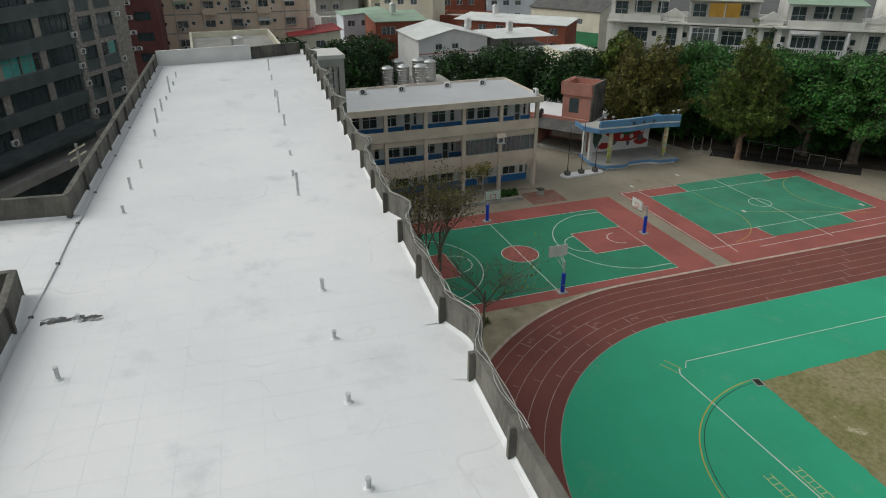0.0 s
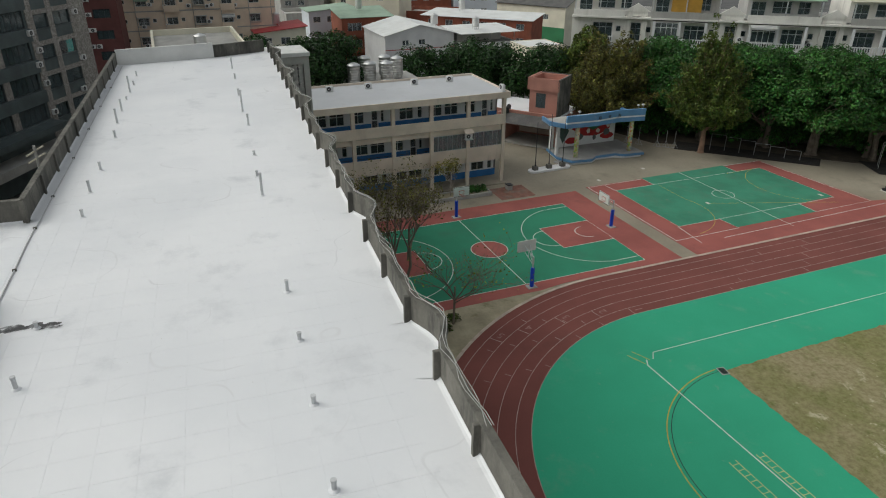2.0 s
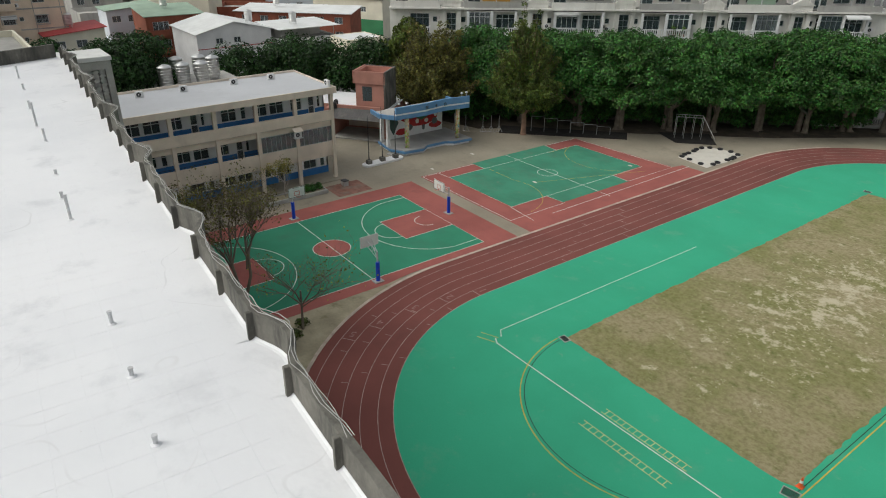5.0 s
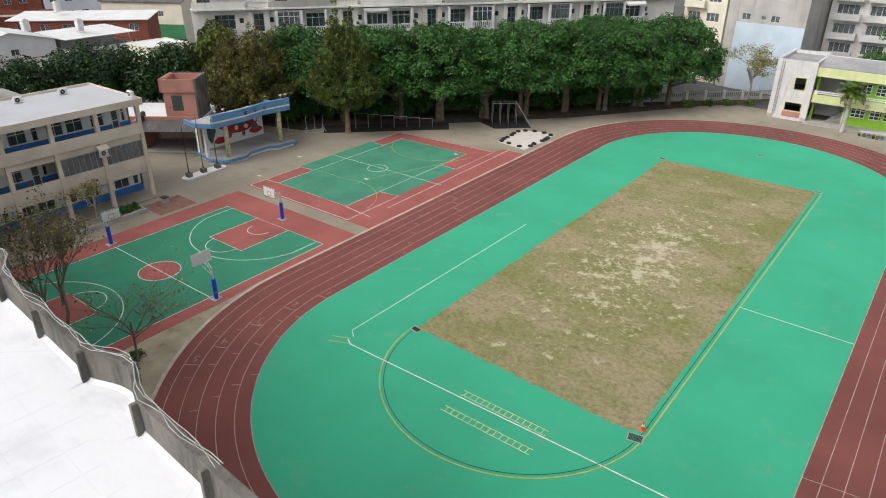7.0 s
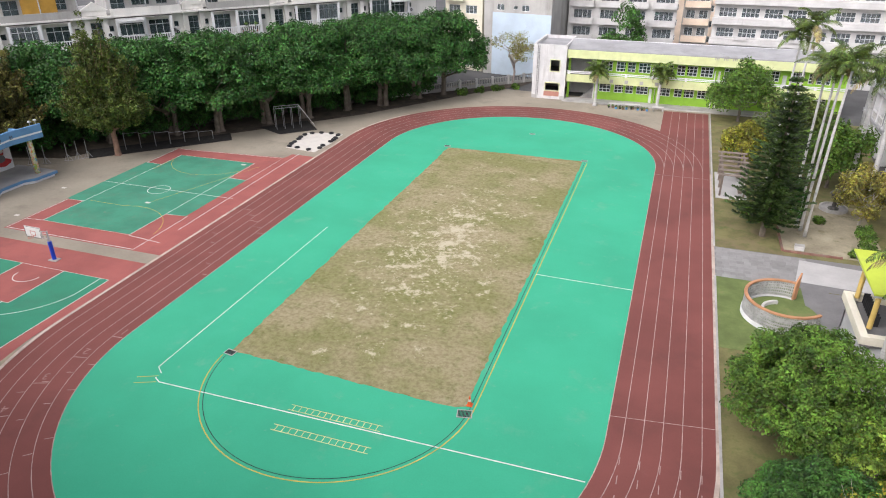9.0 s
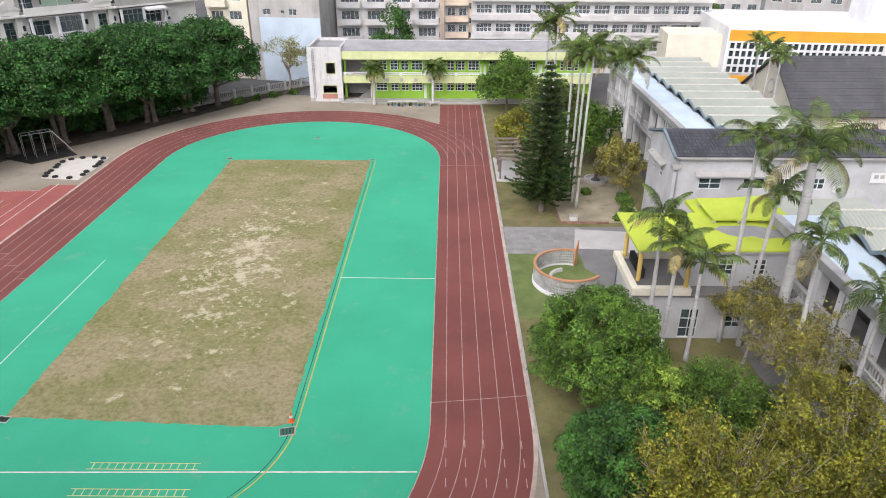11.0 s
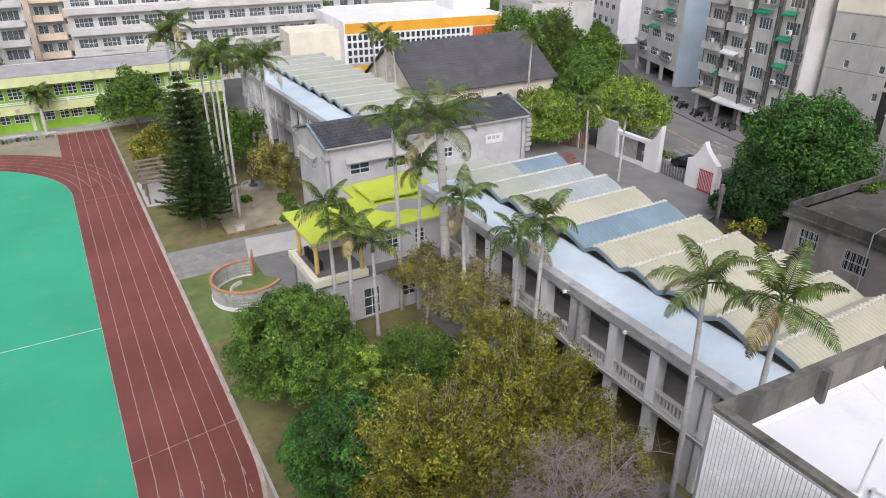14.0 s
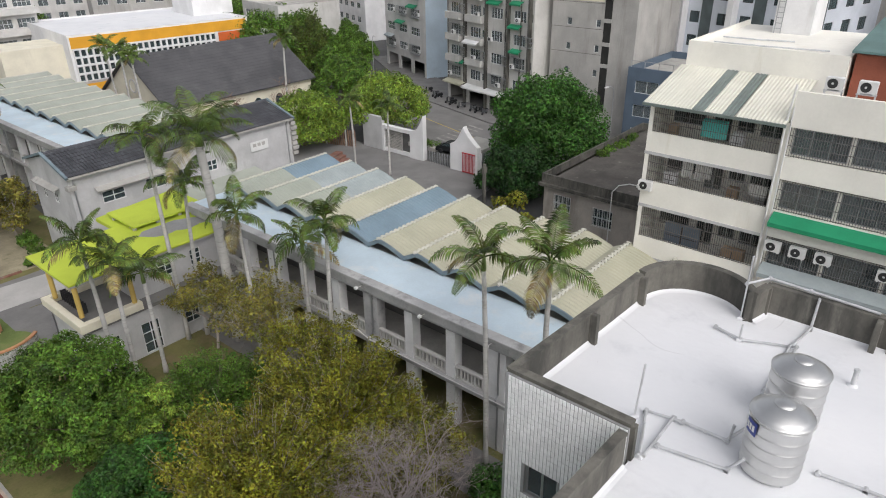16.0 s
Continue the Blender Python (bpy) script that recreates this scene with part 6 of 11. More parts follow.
m.box(8.45, 12.15, 1.25, 5.0, 8.1, 8.3)
m.ob("tower", M_pink, pk)
m = Mesh(True)
m.box(8.0, 12.6, 0.8, 1.0, 7.6, 9.3)
m.box(7.9, 8.2, 0.8, 5.3, 7.6, 9.3)
m.ob("tower_parapet", M_pink, pk)
m = Mesh(True)
m.box(12.4, 12.65, 0.8, 5.3, 4.15, 9.3)
m.box(8.0, 12.6, 5.25, 5.45, 7.6, 9.3)
m.ob("tower_side", M_parapet, pk)
m = Mesh(True)
m.box(9.2, 10.6, 0.98, 1.03, 5.2, 7.2)
m.ob("window", M_glassdark, pk)
m = Mesh(True)
m.box(5.4, 12.0, 4.55, 4.62, 0.4, 3.0)
m.ob("shutter", M_beige, pk)
m = Mesh(True)
m.box(4.5, 13, -0.8, 4.6, 0, 0.16)
m.ob("porch_floor", M_concrete, pk)
M_darkroof = surface("dark_corrugated_sheet", (0.10, 0.098, 0.095), 0.7, 0.2, 0.6, 8, 0.2, [((0.2, 0.18, 0.16), 0.8, 0.5, 0.75, 0.5)])
m = Mesh(True)
k = 44
for i in range(k):
    x0, x1 = 5.0 + 8.0 * i / k, 5.0 + 8.0 * (i + 1) / k
    z0, z1 = 0.05 * (i % 2), 0.05 * ((i + 1) % 2)
    m.solid([(x0, -2.4, 3.3 + z0), (x1, -2.4, 3.3 + z1), (x1, 0.4, 4.3 + z1), (x0, 0.4, 4.3 + z0)], (0, 0, 0.03))
m.ob("porch_roof", M_darkroof, pk)
m = Mesh(True)
for x in (5.3, 7.8, 10.3, 12.8):
    m.tube([(x, -2.3, 3.3), (x, 0, 3.9)], 0.04, 5)
    if x > 12:
        m.tube([(x, -2.2, 0), (x, -2.2, 3.4)], 0.06, 6)
m.ob("porch_frame", M_galv, pk)
for i, (x, y) in enumerate(((-84.2, 44.4), (-85.2, 45.2))):
    t = thing("vent_drum", "small dark drum standing on the white roof", "drum", x, y, 4.15, 0, "roof drums")
    m = Mesh(True)
    m.lathe([(0.28, 0), (0.3, 0.05), (0.3, 0.8), (0.22, 0.86)], 0, 0, 12)
    m.ob("body", M_darkmetal, t)
    m = Mesh(True)
    m.lathe([(0.1, 0.85), (0.1, 0.95)], 0, 0, 8)
    m.ob("cap", M_darkmetal, t)
# upright gym frames beside the stage
for x, y, a in ((-77.0, 60.2, 20), (-75.6, 61.2, 25), (-73.8, 63.0, 30), (-73.0, 63.9, 30), (-72.3, 64.8, 30)):
    t = thing("net_post", "grey steel net post on a tripod base", "net post", x, y, 0, a, "stored net posts")
    m = Mesh(True)
    m.tube([(0, 0, 0), (0, 0, 2.5)], 0.035, 6)
    m.ob("post", M_alu, t)
    for s in (-1, 1):
        m = Mesh(True)
        m.tube([(0, 0, 1.0), (0.5 * s, 0.15, 0.02)], 0.025, 5)
        m.ob("brace", M_alu, t)
    m = Mesh(True)
    m.tube([(-0.6, 0.15, 0.03), (0.6, 0.15, 0.03)], 0.025, 5)
    m.ob("foot", M_alu, t)

# ---------------------------------------------------------------- the green and white block beyond the bend
M_lime = surface("lime_green_paint", (0.27, 0.50, 0.045), 0.75, 0.1, 0.6, 8, 0.1, [((0.2, 0.36, 0.05), 0.8, 0.55, 0.78, 0.4)])
M_palelime = surface("pale_lime_paint", (0.60, 0.64, 0.33), 0.75, 0.08, 0.6, 8, 0.1, [((0.42, 0.45, 0.26), 0.8, 0.55, 0.78, 0.5)], stretch=(1, 1, 0.25))
M_tarroof = surface("grey_felt_roof", (0.33, 0.33, 0.33), 0.9, 0.12, 0.35, 6, 0.2, [((0.22, 0.22, 0.21), 0.4, 0.5, 0.75, 0.6)])
M_streakwhite = surface("streaked_white_wall", (0.6, 0.59, 0.58), 0.8, 0.08, 0.5, 6, 0.1, [((0.4, 0.38, 0.36), 1.0, 0.52, 0.72, 0.7)], stretch=(1, 1, 0.12))


def green_block():
    b = thing("green_classrooms", "two-storey classroom block with lime green walls and white stair end", "school building", -18.4, 115.3, 0)
    L, D = 42.0, 5.9
    # gallery floor, fascias
    m = Mesh(True)
    m.box(0, L, 0.0, D, 3.3, 3.5)
    m.ob("floor_slab", M_concrete, b)
    m = Mesh(True)
    m.box(-0.1, L, -0.4, 0.5, 7.0, 8.3)
    m.ob("fascia", M_palelime, b, "pale lime roof fascia")
    m = Mesh(True)
    m.solid([(-0.1, -0.3, 8.31), (L, -0.3, 8.31), (L, 5.6, 9.0), (-0.1, 5.6, 9.0)], (0, 0, 0.15))
    m.ob("roof", M_tarroof, b, "sloping grey felt roof")
    m = Mesh(True)
    m.box(-0.1, L, 5.6, 5.8, 8.2, 9.2)
    m.ob("roof_rim", M_whitewall, b)
    k = 9
    for i in range(k):
        x0, x1 = L * i / k, L * (i + 1) / k
        m = Mesh(True)
        m.box(x0 + 0.02, x1 - 0.02, -0.35, -0.2, 3.1, 4.35)
        m.ob("balustrade", M_palelime, b)
        for z in (4.5, 4.75):
            m = Mesh(True)
            m.box(x0, x1, -0.33, -0.23, z, z + 0.14)
            m.ob("rail", M_whitewall, b)
        m = Mesh(True)
        m.box(x0 + 0.2, x0 + 0.55, -0.36, -0.18, 4.35, 4.9)
        m.ob("rail_post", M_whitewall, b)
        m = Mesh(True)
        m.chamfer(x0 + 0.05, x0 + 0.4, 0.9, 1.3, 0, 7.0, 0.01)
        m.ob("column", M_lime, b)
    for lv in range(2):
        z = 3.5 * lv
        holes, doors = [], []
        for u0 in (5.4, 15.0, 24.6, 34.2):
            for a, c in ((0.0, 1.9), (2.5, 5.6), (6.1, 8.0)):
                holes.append((u0 + a, u0 + c, z + 1.45, z + 3.05))
            doors.append((u0 + 8.2, u0 + 9.1, z + 0.05, z + 2.5))
        m = Mesh(True)
        wall(m, (4.6, 1.2), (L, 1.2), z, z + 3.5, 0.2, [(a - 4.6, c - 4.6, d, e) for a, c, d, e in holes + doors if c < L])
        m.ob("wall", M_lime, b)
        for a, c, d, e in holes:
            if c < L:
                window(b, (0, 1.2), (L, 1.2), a, c, d, e, 3 if c - a < 2.5 else 5, 3, M_frame, M_glassdark, 0.03, 0.09)
        for a, c, d, e in doors:
            if c < L:
                window(b, (0, 1.2), (L, 1.2), a, c, d, e, 1, 3, M_frame, M_frame, 0.05, 0.12, name="door", label="white panelled door")
    # shaded stair bay
    m = Mesh(True)
    m.box(4.4, 4.6, 1.2, D, 0, 7.0)
    m.box(0, 4.4, 5.5, 5.7, 0, 7.0)
    m.ob("stair_wall", M_palewall, b)
    for i in range(10):
        m = Mesh(True)
        m.box(2.3 + i * 0.2, 4.4, 2.0 + i * 0.28, 2.28 + i * 0.28, 0 if i == 0 else 0.1, 0.17 * (i + 1))
        m.ob("stair_step", M_concrete, b)
    m = Mesh(True)
    m.box(-0.3, L, -1.8, 1.2, -0.04, 0.15)
    m.ob("plinth", M_concrete, b)
    m = Mesh(True)
    wall(m, (L, D), (0, D), 0, 8.2, 0.2)
    wall(m, (L, 1.4), (L, D - 0.2), 0, 8.4, 0.2)
    m.ob("outer_wall", M_palewall, b)
    for i, u in enumerate((22.8, 24.1, 25.4)):
        m = Mesh(True)
        for a, c, d, e in ((0, 0.7, 0.62, 0.72), (0.3, 0.4, 0.0, 0.62), (0, 0.7, 0.28, 0.38), (0.05, 0.15, 0, 0.3), (0.55, 0.65, 0, 0.3)):
            m.box(u + a, u + c, -0.46, -0.4, 8.0 + d, 8.0 + e)
        m.ob("lettering_bar", M_concrete, b)
    for i, u in enumerate((7.2, 9.6, 12.0, 14.4)):
        m = Mesh(True)
        m.box(u, u + 0.55, -0.4, -0.352, 3.35, 3.9)
        m.ob("sign_plate", M_concrete, b)
    # the white end with its two openings
    e = thing("stair_end", "white rendered stair end with two framed openings", "building", -24.1, 114.6, 0)
    m = Mesh(True)
    wall(m, (0, 0), (5.6, 0), 0, 9.0, 0.3, [(3.0, 4.5, 4.7, 6.5), (2.3, 4.6, 1.45, 2.7)])
    wall(m, (0, 10), (0, 0.3), 0, 9.0, 0.3)
    wall(m, (5.6, 0.3), (5.6, 10), 0, 9.0, 0.3, [(0.6, 4.6, 0.1, 2.9), (0.6, 4.6, 3.7, 6.8)])
    wall(m, (5.3, 10), (0.3, 10), 0, 9.0, 0.3)
    m.ob("wall", M_streakwhite, e)
    m = Mesh(True)
    m.box(0.3, 5.3, 0.3, 9.7, 8.3, 8.5)
    m.ob("roof", M_tarroof, e)
    m = Mesh(True)
    m.box(0.3, 5.3, 0.3, 9.7, 3.4, 3.55)
    m.ob("floor_slab", M_concrete, e)
    for a, c, d, f in ((3.0, 4.5, 4.7, 6.5), (2.3, 4.6, 1.45, 2.7)):
        m = Mesh(True)
        for p, q, r, s in ((a - 0.12, c + 0.12, f, f + 0.12), (a - 0.12, c + 0.12, d - 0.12, d), (a - 0.12, a, d, f), (c, c + 0.12, d, f)):
            m.box(p, q, -0.06, 0.1, r, s)
        m.ob("opening_trim", M_palelime, e)
    m = Mesh(True)
    m.box(2.1, 4.7, -0.05, -0.004, 0.5, 1.3)
    m.ob("panel", M_pink, e)
    m = Mesh(True)
    m.box(0, 0.9, -0.04, -0.003, 0, 0.6)
    m.box(4.85, 5.6, -0.04, -0.003, 0, 0.6)
    m.ob("plinth", M_concrete, e)
    m = Mesh(True)
    for x in (0.75, 1.05):
        m.tube([(x, -0.12, 0.6), (x, -0.12, 8.9)], 0.025, 5)
    for i in range(26):
        m.tube([(0.75, -0.12, 0.8 + i * 0.31), (1.05, -0.12, 0.8 + i * 0.31)], 0.015, 4)
    m.ob("wall_ladder", M_darkmetal, e)


green_block()
# potting benches and boxes before it
for x, y, w in ((-9.5, 112.3, 2.4), (-7.0, 112.5, 2.4), (-2.9, 112.1, 1.8)):
    t = thing("bench", "weathered grey bench crowded with pots", "bench", x, y, 0, 5, "yard benches")
    m = Mesh(True)
    m.chamfer(-w / 2, w / 2, -0.35, 0.35, 0.62, 0.72, 0.02)
    m.ob("top", M_palewall, t)
    for s in (-1, 1):
        m = Mesh(True)
        m.box(s * w * 0.4 - 0.08, s * w * 0.4 + 0.08, -0.3, 0.3, 0, 0.62)
        m.ob("leg", M_concrete, t)
rng = random.Random(8)
M_bluebox = surface("blue_plastic", (0.1, 0.3, 0.6), 0.5, 0.1, 2, 9, 0)
for i in range(12):
    x, y = -10.5 + i * 0.55 + rng.uniform(-0.2, 0.2), 111.7 + rng.uniform(-0.3, 0.3)
    t = thing("plant_pot", "small plant pot with a leafy plant on the ground", "plant pot", x, y, 0, 0, "plant pots")
    m = Mesh(True)
    m.lathe([(0.14, 0), (0.2, 0.3), (0.18, 0.3), (0.15, 0.24)], 0, 0, 10)
    m.ob("pot", (M_darkmetal, M_redbark, M_bluebox)[i % 3], t)
    m = Mesh(True)
    leaf_cloud(m, [(0, 0, 0.42, 0.2)], 40, 0.14, rng)
    m.ob("plant", M_midgreen, t)

# boundary wall in front of the trees' far side, with pillars
bw = thing("boundary_wall", "low grey boundary wall with square pillars", "wall", -32, 118, 0)
p0, p1 = Vector((-47, 106.5)), Vector((-25.5, 127.5))
n = 9
for i in range(n):
    a, c = p0.lerp(p1, i / n), p0.lerp(p1, (i + 1) / n)
    ang = math.degrees(math.atan2(c.y - a.y, c.x - a.x))
    m = Mesh()
    ln = (c - a).length
    m.box(0.2, ln - 0.2, -0.08, 0.08, 0, 0.55, pose(a.x, a.y, 0, 0, 0, ang))
    for k in range(9):
        u = 0.3 + (ln - 0.6) * k / 8
        m.box(u - 0.05, u + 0.05, -0.05, 0.05, 0.55, 1.35, pose(a.x, a.y, 0, 0, 0, ang))
    m.box(0.2, ln - 0.2, -0.07, 0.07, 1.35, 1.5, pose(a.x, a.y, 0, 0, 0, ang))
    m.ob("panel", M_concrete, bw)
    m = Mesh()
    m.chamfer(-0.2, 0.2, -0.2, 0.2, 0, 1.75, 0.04, pose(a.x, a.y, 0, 0, 0, ang))
    m.ob("pillar", M_palewall, bw)
m = Mesh()
for a, c in (((-86.5, 66), (-72, 78)), ((-72, 78), (-47, 106.5))):
    wall(m, c, a, 0, 1.8, 0.2)
m.ob("solid_wall", M_parapet, bw)
# ground sheet coloured dark to carry the shade below the banyan crowns
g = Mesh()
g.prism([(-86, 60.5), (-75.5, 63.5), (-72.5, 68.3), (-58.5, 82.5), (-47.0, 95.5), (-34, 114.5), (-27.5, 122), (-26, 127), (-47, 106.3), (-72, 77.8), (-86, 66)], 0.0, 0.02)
M_shade_earth = surface("tree_shade_earth", (0.075, 0.06, 0.045), 0.95, 0.3, 0.5, 8, 0.5, [((0.14, 0.11, 0.07), 0.7, 0.5, 0.7, 0.6)])
g.ob("tree_bed", M_shade_earth, kind="structure", label="dark earth sheet painted for the shade under the trees", category="ground")
# rubber mats with climbing frames
for nm, pts in (("rubber_mat", [(-71.5, 70.5), (-69.8, 72.6), (-58.7, 78.4), (-59.8, 76.4)]), ("rubber_mat", [(-58.6, 82.6), (-57.6, 85.0), (-51.0, 87.2), (-51.4, 85.0)])):
    g = Mesh()
    g.prism([(-72.0, 64.6), (-58.9, 77.4), (-61.0, 80.0), (-74.6, 67.4)] if pts[0][0] < -60 else [(-53.9, 81.9), (-49.9, 85.7), (-53.6, 89.4), (-58.6, 84.0)], 0.0, 0.06)
    g.ob(nm, M_soft_mat, kind="structure", label="black rubber chip mat under play equipment", category="mat")
bars = thing("chin_up_bars", "row of grey steel chin-up bars of falling height", "play equipment", -65.6, 73.2, 0.06, 44)
for i in range(7):
    h = 2.3 - i * 0.2
    m = Mesh(True)
    m.tube([(-6 + i * 1.9, 0, -0.05), (-6 + i * 1.9, 0, h)], 0.045, 6)
    m.ob("post", M_alu, bars)
    if i:
        m = Mesh(True)
        m.tube([(-6 + (i - 1) * 1.9, 0, h + 0.1), (-6 + i * 1.9, 0, h + 0.1)], 0.025, 6)
        m.ob("bar", M_alu, bars)
fr = thing("climbing_frame", "grey steel climbing frame with sloping poles", "play equipment", -54.2, 85.6, 0.06, 40)
for i in range(4):
    for y in (-0.7, 0.7):
        m = Mesh(True)
        m.tube([(-2.2 + i * 1.2, y, -0.04), (-2.2 + i * 1.2, y, 3.1)], 0.04, 6)
        m.ob("post", M_alu, fr)
for y in (-0.7, 0.7):
    m = Mesh(True)
    m.tube([(-2.2, y, 3.1), (1.4, y, 3.1)], 0.04, 6)
    m.ob("rail", M_alu, fr)
    m = Mesh(True)
    m.tube([(1.4, y, 3.1), (3.4, y, 0.0)], 0.05, 6)
    m.ob("sloping_pole", M_palewall, fr)
for i in range(8):
    m = Mesh(True)
    m.tube([(-2.0 + i * 0.48, -0.7, 3.1), (-2.0 + i * 0.48, 0.7, 3.1)], 0.02, 5)
    m.ob("rung", M_alu, fr)
# sand pit ringed with tyres
g = Mesh()
rr = random.Random(5)
base = [(-49.9, 76.9), (-45.2, 76.3), (-44.9, 80.5), (-45.2, 84.7), (-48.0, 84.6), (-50.4, 83.7), (-50.2, 80)]
g.prism(base, 0.0, 0.05)
g.ob("sand_pit", M_sand, kind="structure", label="pale sand pit beside the track", category="sand pit")
TYRE = Mesh(True)
prof = [(0.18, 0.02), (0.3, 0.0), (0.36, 0.06), (0.36, 0.16), (0.3, 0.22), (0.18, 0.2)]
for i in range(16):
    for (r0, z0), (r1, z1) in zip(prof, prof[1:] + prof[:1]):
        a0, a1 = 2 * math.pi * i / 16, 2 * math.pi * (i + 1) / 16
        TYRE.face((r0 * math.cos(a0), r0 * math.sin(a0), z0), (r0 * math.cos(a1), r0 * math.sin(a1), z0), (r1 * math.cos(a1), r1 * math.sin(a1), z1), (r1 * math.cos(a0), r1 * math.sin(a0), z1))
ty_me = TYRE.data("tyre", M_black_rubber)
for i, (x, y) in enumerate(((-49.6, 77.3), (-49.9, 78.3), (-49.9, 79.2), (-50.0, 80.5), (-50.2, 81.4), (-50.2, 82.6), (-49.6, 83.6), (-48.4, 84.2), (-46.9, 84.4), (-45.6, 84.0), (-45.3, 82.6), (-45.2, 81.8), (-45.2, 80.9), (-45.4, 79.0), (-45.3, 77.9), (-46.4, 76.8), (-48.3, 77.1))):
    t = new("tyre", ty_me)
    t.matrix_basis = pose(x, y, 0.045, rr.uniform(-4, 4), rr.uniform(-4, 4), rr.uniform(0, 90))
    tagged(t, "old black car tyre lying round the sand pit", "tyre", "tyres round the sand pit")
# traffic cone by the drain
cone = thing("traffic_cone", "orange traffic cone with a white band on the infield", "traffic cone", -10.45, 33.7, 0.02)
M_cone = surface("orange_plastic", (0.75, 0.12, 0.03), 0.5, 0.1, 3, 12, 0)
m = Mesh(True)
m.chamfer(-0.2, 0.2, -0.2, 0.2, 0, 0.04, 0.01)
m.ob("base", M_cone, cone)
m = Mesh(True)
m.lathe([(0.15, 0.04), (0.11, 0.3), (0.085, 0.45), (0.03, 0.72)], 0, 0, 16)
body = m.ob("cone", M_cone, cone)
m = Mesh(True)
m.lathe([(0.108, 0.33), (0.08, 0.5)], 0, 0, 16)
m.ob("band", M_frame, body)

# ---------------------------------------------------------------- the garden side
g = Mesh()
g.prism([(5.0, 9), (30, 9), (30, 57.4), (5.0, 57.4)], -0.02, 0.006)
g.ob("garden_ground", M_grass, kind="structure", label="thin grass and soil under the garden trees", category="grass")
g = Mesh()
g.prism([(5.0, 63.6), (22, 63.6), (26, 113), (5.0, 113)], -0.02, 0.006)
g.ob("garden_lawn", M_grass, kind="structure", label="dry grass strip along the track", category="grass")
g = Mesh()
g.prism([(5.0, 46.0), (11.9, 46.0), (11.9, 57.4), (5.0, 57.4)], 0.006, 0.02)
g.ob("lawn", M_lawn, kind="structure", label="fresh green lawn round the curved planter", category="grass")
M_pave = surface("grey_block_paving", (0.27, 0.265, 0.255), 0.9, 0.12, 0.5, 5, 0.25, [((0.19, 0.185, 0.18), 0.5, 0.5, 0.75, 0.5)], piece=0.12)
M_pave2 = surface("grey_block_paving_bed", (0.2, 0.195, 0.19), 0.9, 0.12, 0.5, 5, 0.25)
g = Mesh()
g.prism([(4.95, 57.4), (26, 57.2), (26, 63.6), (4.95, 63.6)], -0.02, 0.012)
pv = g.ob("garden_path", M_pave2, kind="structure", label="grey block paved path from the track to the hall", category="pavement")
pm = Mesh(True)
pm.chamfer(-0.292, 0.292, -0.292, 0.292, 0, 0.012, 0.006)
pm = pm.data("paving_block", M_pave)
for i in range(18):
    for j in range(10):
        x = 5.3 + i * 0.6 + 0.15 * (j % 2)
        y = 57.75 + j * 0.6
        if x > 11.3 + (y - 57) * 0.9 * 0.3 and x > 11.6:
            continue
        t = new("paving_block", pm)
        t.parent = pv
        t.matrix_basis = pose(x, y, 0.012)
M_slab = surface("pale_concrete_slab", (0.46, 0.45, 0.43), 0.85, 0.08, 0.4, 5, 0.15, [((0.34, 0.33, 0.31), 0.5, 0.55, 0.78, 0.5)])
g = Mesh()
g.prism([(11.6, 58.6), (18.6, 58.2), (18.9, 62.3), (12.4, 63.0)], 0.012, 0.03)
g.ob("concrete_slab", M_slab, kind="structure", label="pale smooth concrete slab by the path", category="pavement")
g = Mesh()
g.prism([(11.9, 43.0), (14, 43.0), (14, 57.4), (11.9, 57.4)], 0.006, 0.014)
g.prism([(14, 49.2), (19.5, 49.2), (19.5, 57.2), (14, 57.2)], 0.006, 0.0145)
g.ob("forecourt", M_pave2, kind="structure", label="grey concrete forecourt beside the pavilion", category="pavement")
g = Mesh()
g.box(4.92, 5.08, 8.9, 57.4, 0, 0.1)
g.box(4.92, 5.08, 63.6, 113, 0, 0.1)
g.ob("garden_kerb", M_concrete, kind="structure", label="low concrete kerb along the track", category="kerb")
# earth bed kerbs by the palms
bed = thing("garden_bed", "brick-edged earth bed round the tall palms", "garden bed", 13, 66, 0)
m = Mesh()
for a, b, c, d in ((11.0, 11.2, 64.6, 70), (11.2, 16.2, 64.4, 64.6)):
    m.chamfer(a, b, c, d, 0, 0.2, 0.03)
m.ob("edging", M_redpave, bed)
m = Mesh()
m.prism([(11.2, 64.6), (20, 64.6), (20, 78), (11.2, 78)], 0.0, 0.05)
m.ob("soil", M_earth, bed)
box = thing("meter_box", "small grey meter box in the garden bed", "utility box", 12.6, 65.3, 0.05)
m = Mesh(True)
m.chamfer(-0.4, 0.4, -0.25, 0.25, 0, 0.45, 0.03)
m.ob("body", M_palewall, box)
m = Mesh(True)
m.chamfer(-0.43, 0.43, -0.28, 0.28, 0.45, 0.5, 0.02)
m.ob("lid", M_concrete, box)

# curved planter of hollow blocks
pl = thing("curved_planter", "spiral planter wall of grey screen blocks with an orange cap", "planter", 9.9, 52.0, 0)
M_screen = surface("pale_screen_block", (0.43, 0.43, 0.41), 0.8, 0.12, 1.5, 8, 0.2, piece=0.12)
M_cap = surface("orange_cap_tile", (0.50, 0.25, 0.13), 0.7, 0.12, 1.5, 8, 0.1)
sb = Mesh(True)
for a, b, c, d in ((-0.15, 0.15, 0.0, 0.04), (-0.15, 0.15, 0.22, 0.26), (-0.15, -0.11, 0.04, 0.22), (0.11, 0.15, 0.04, 0.22)):
    sb.box(a, b, -0.06, 0.06, c, d)
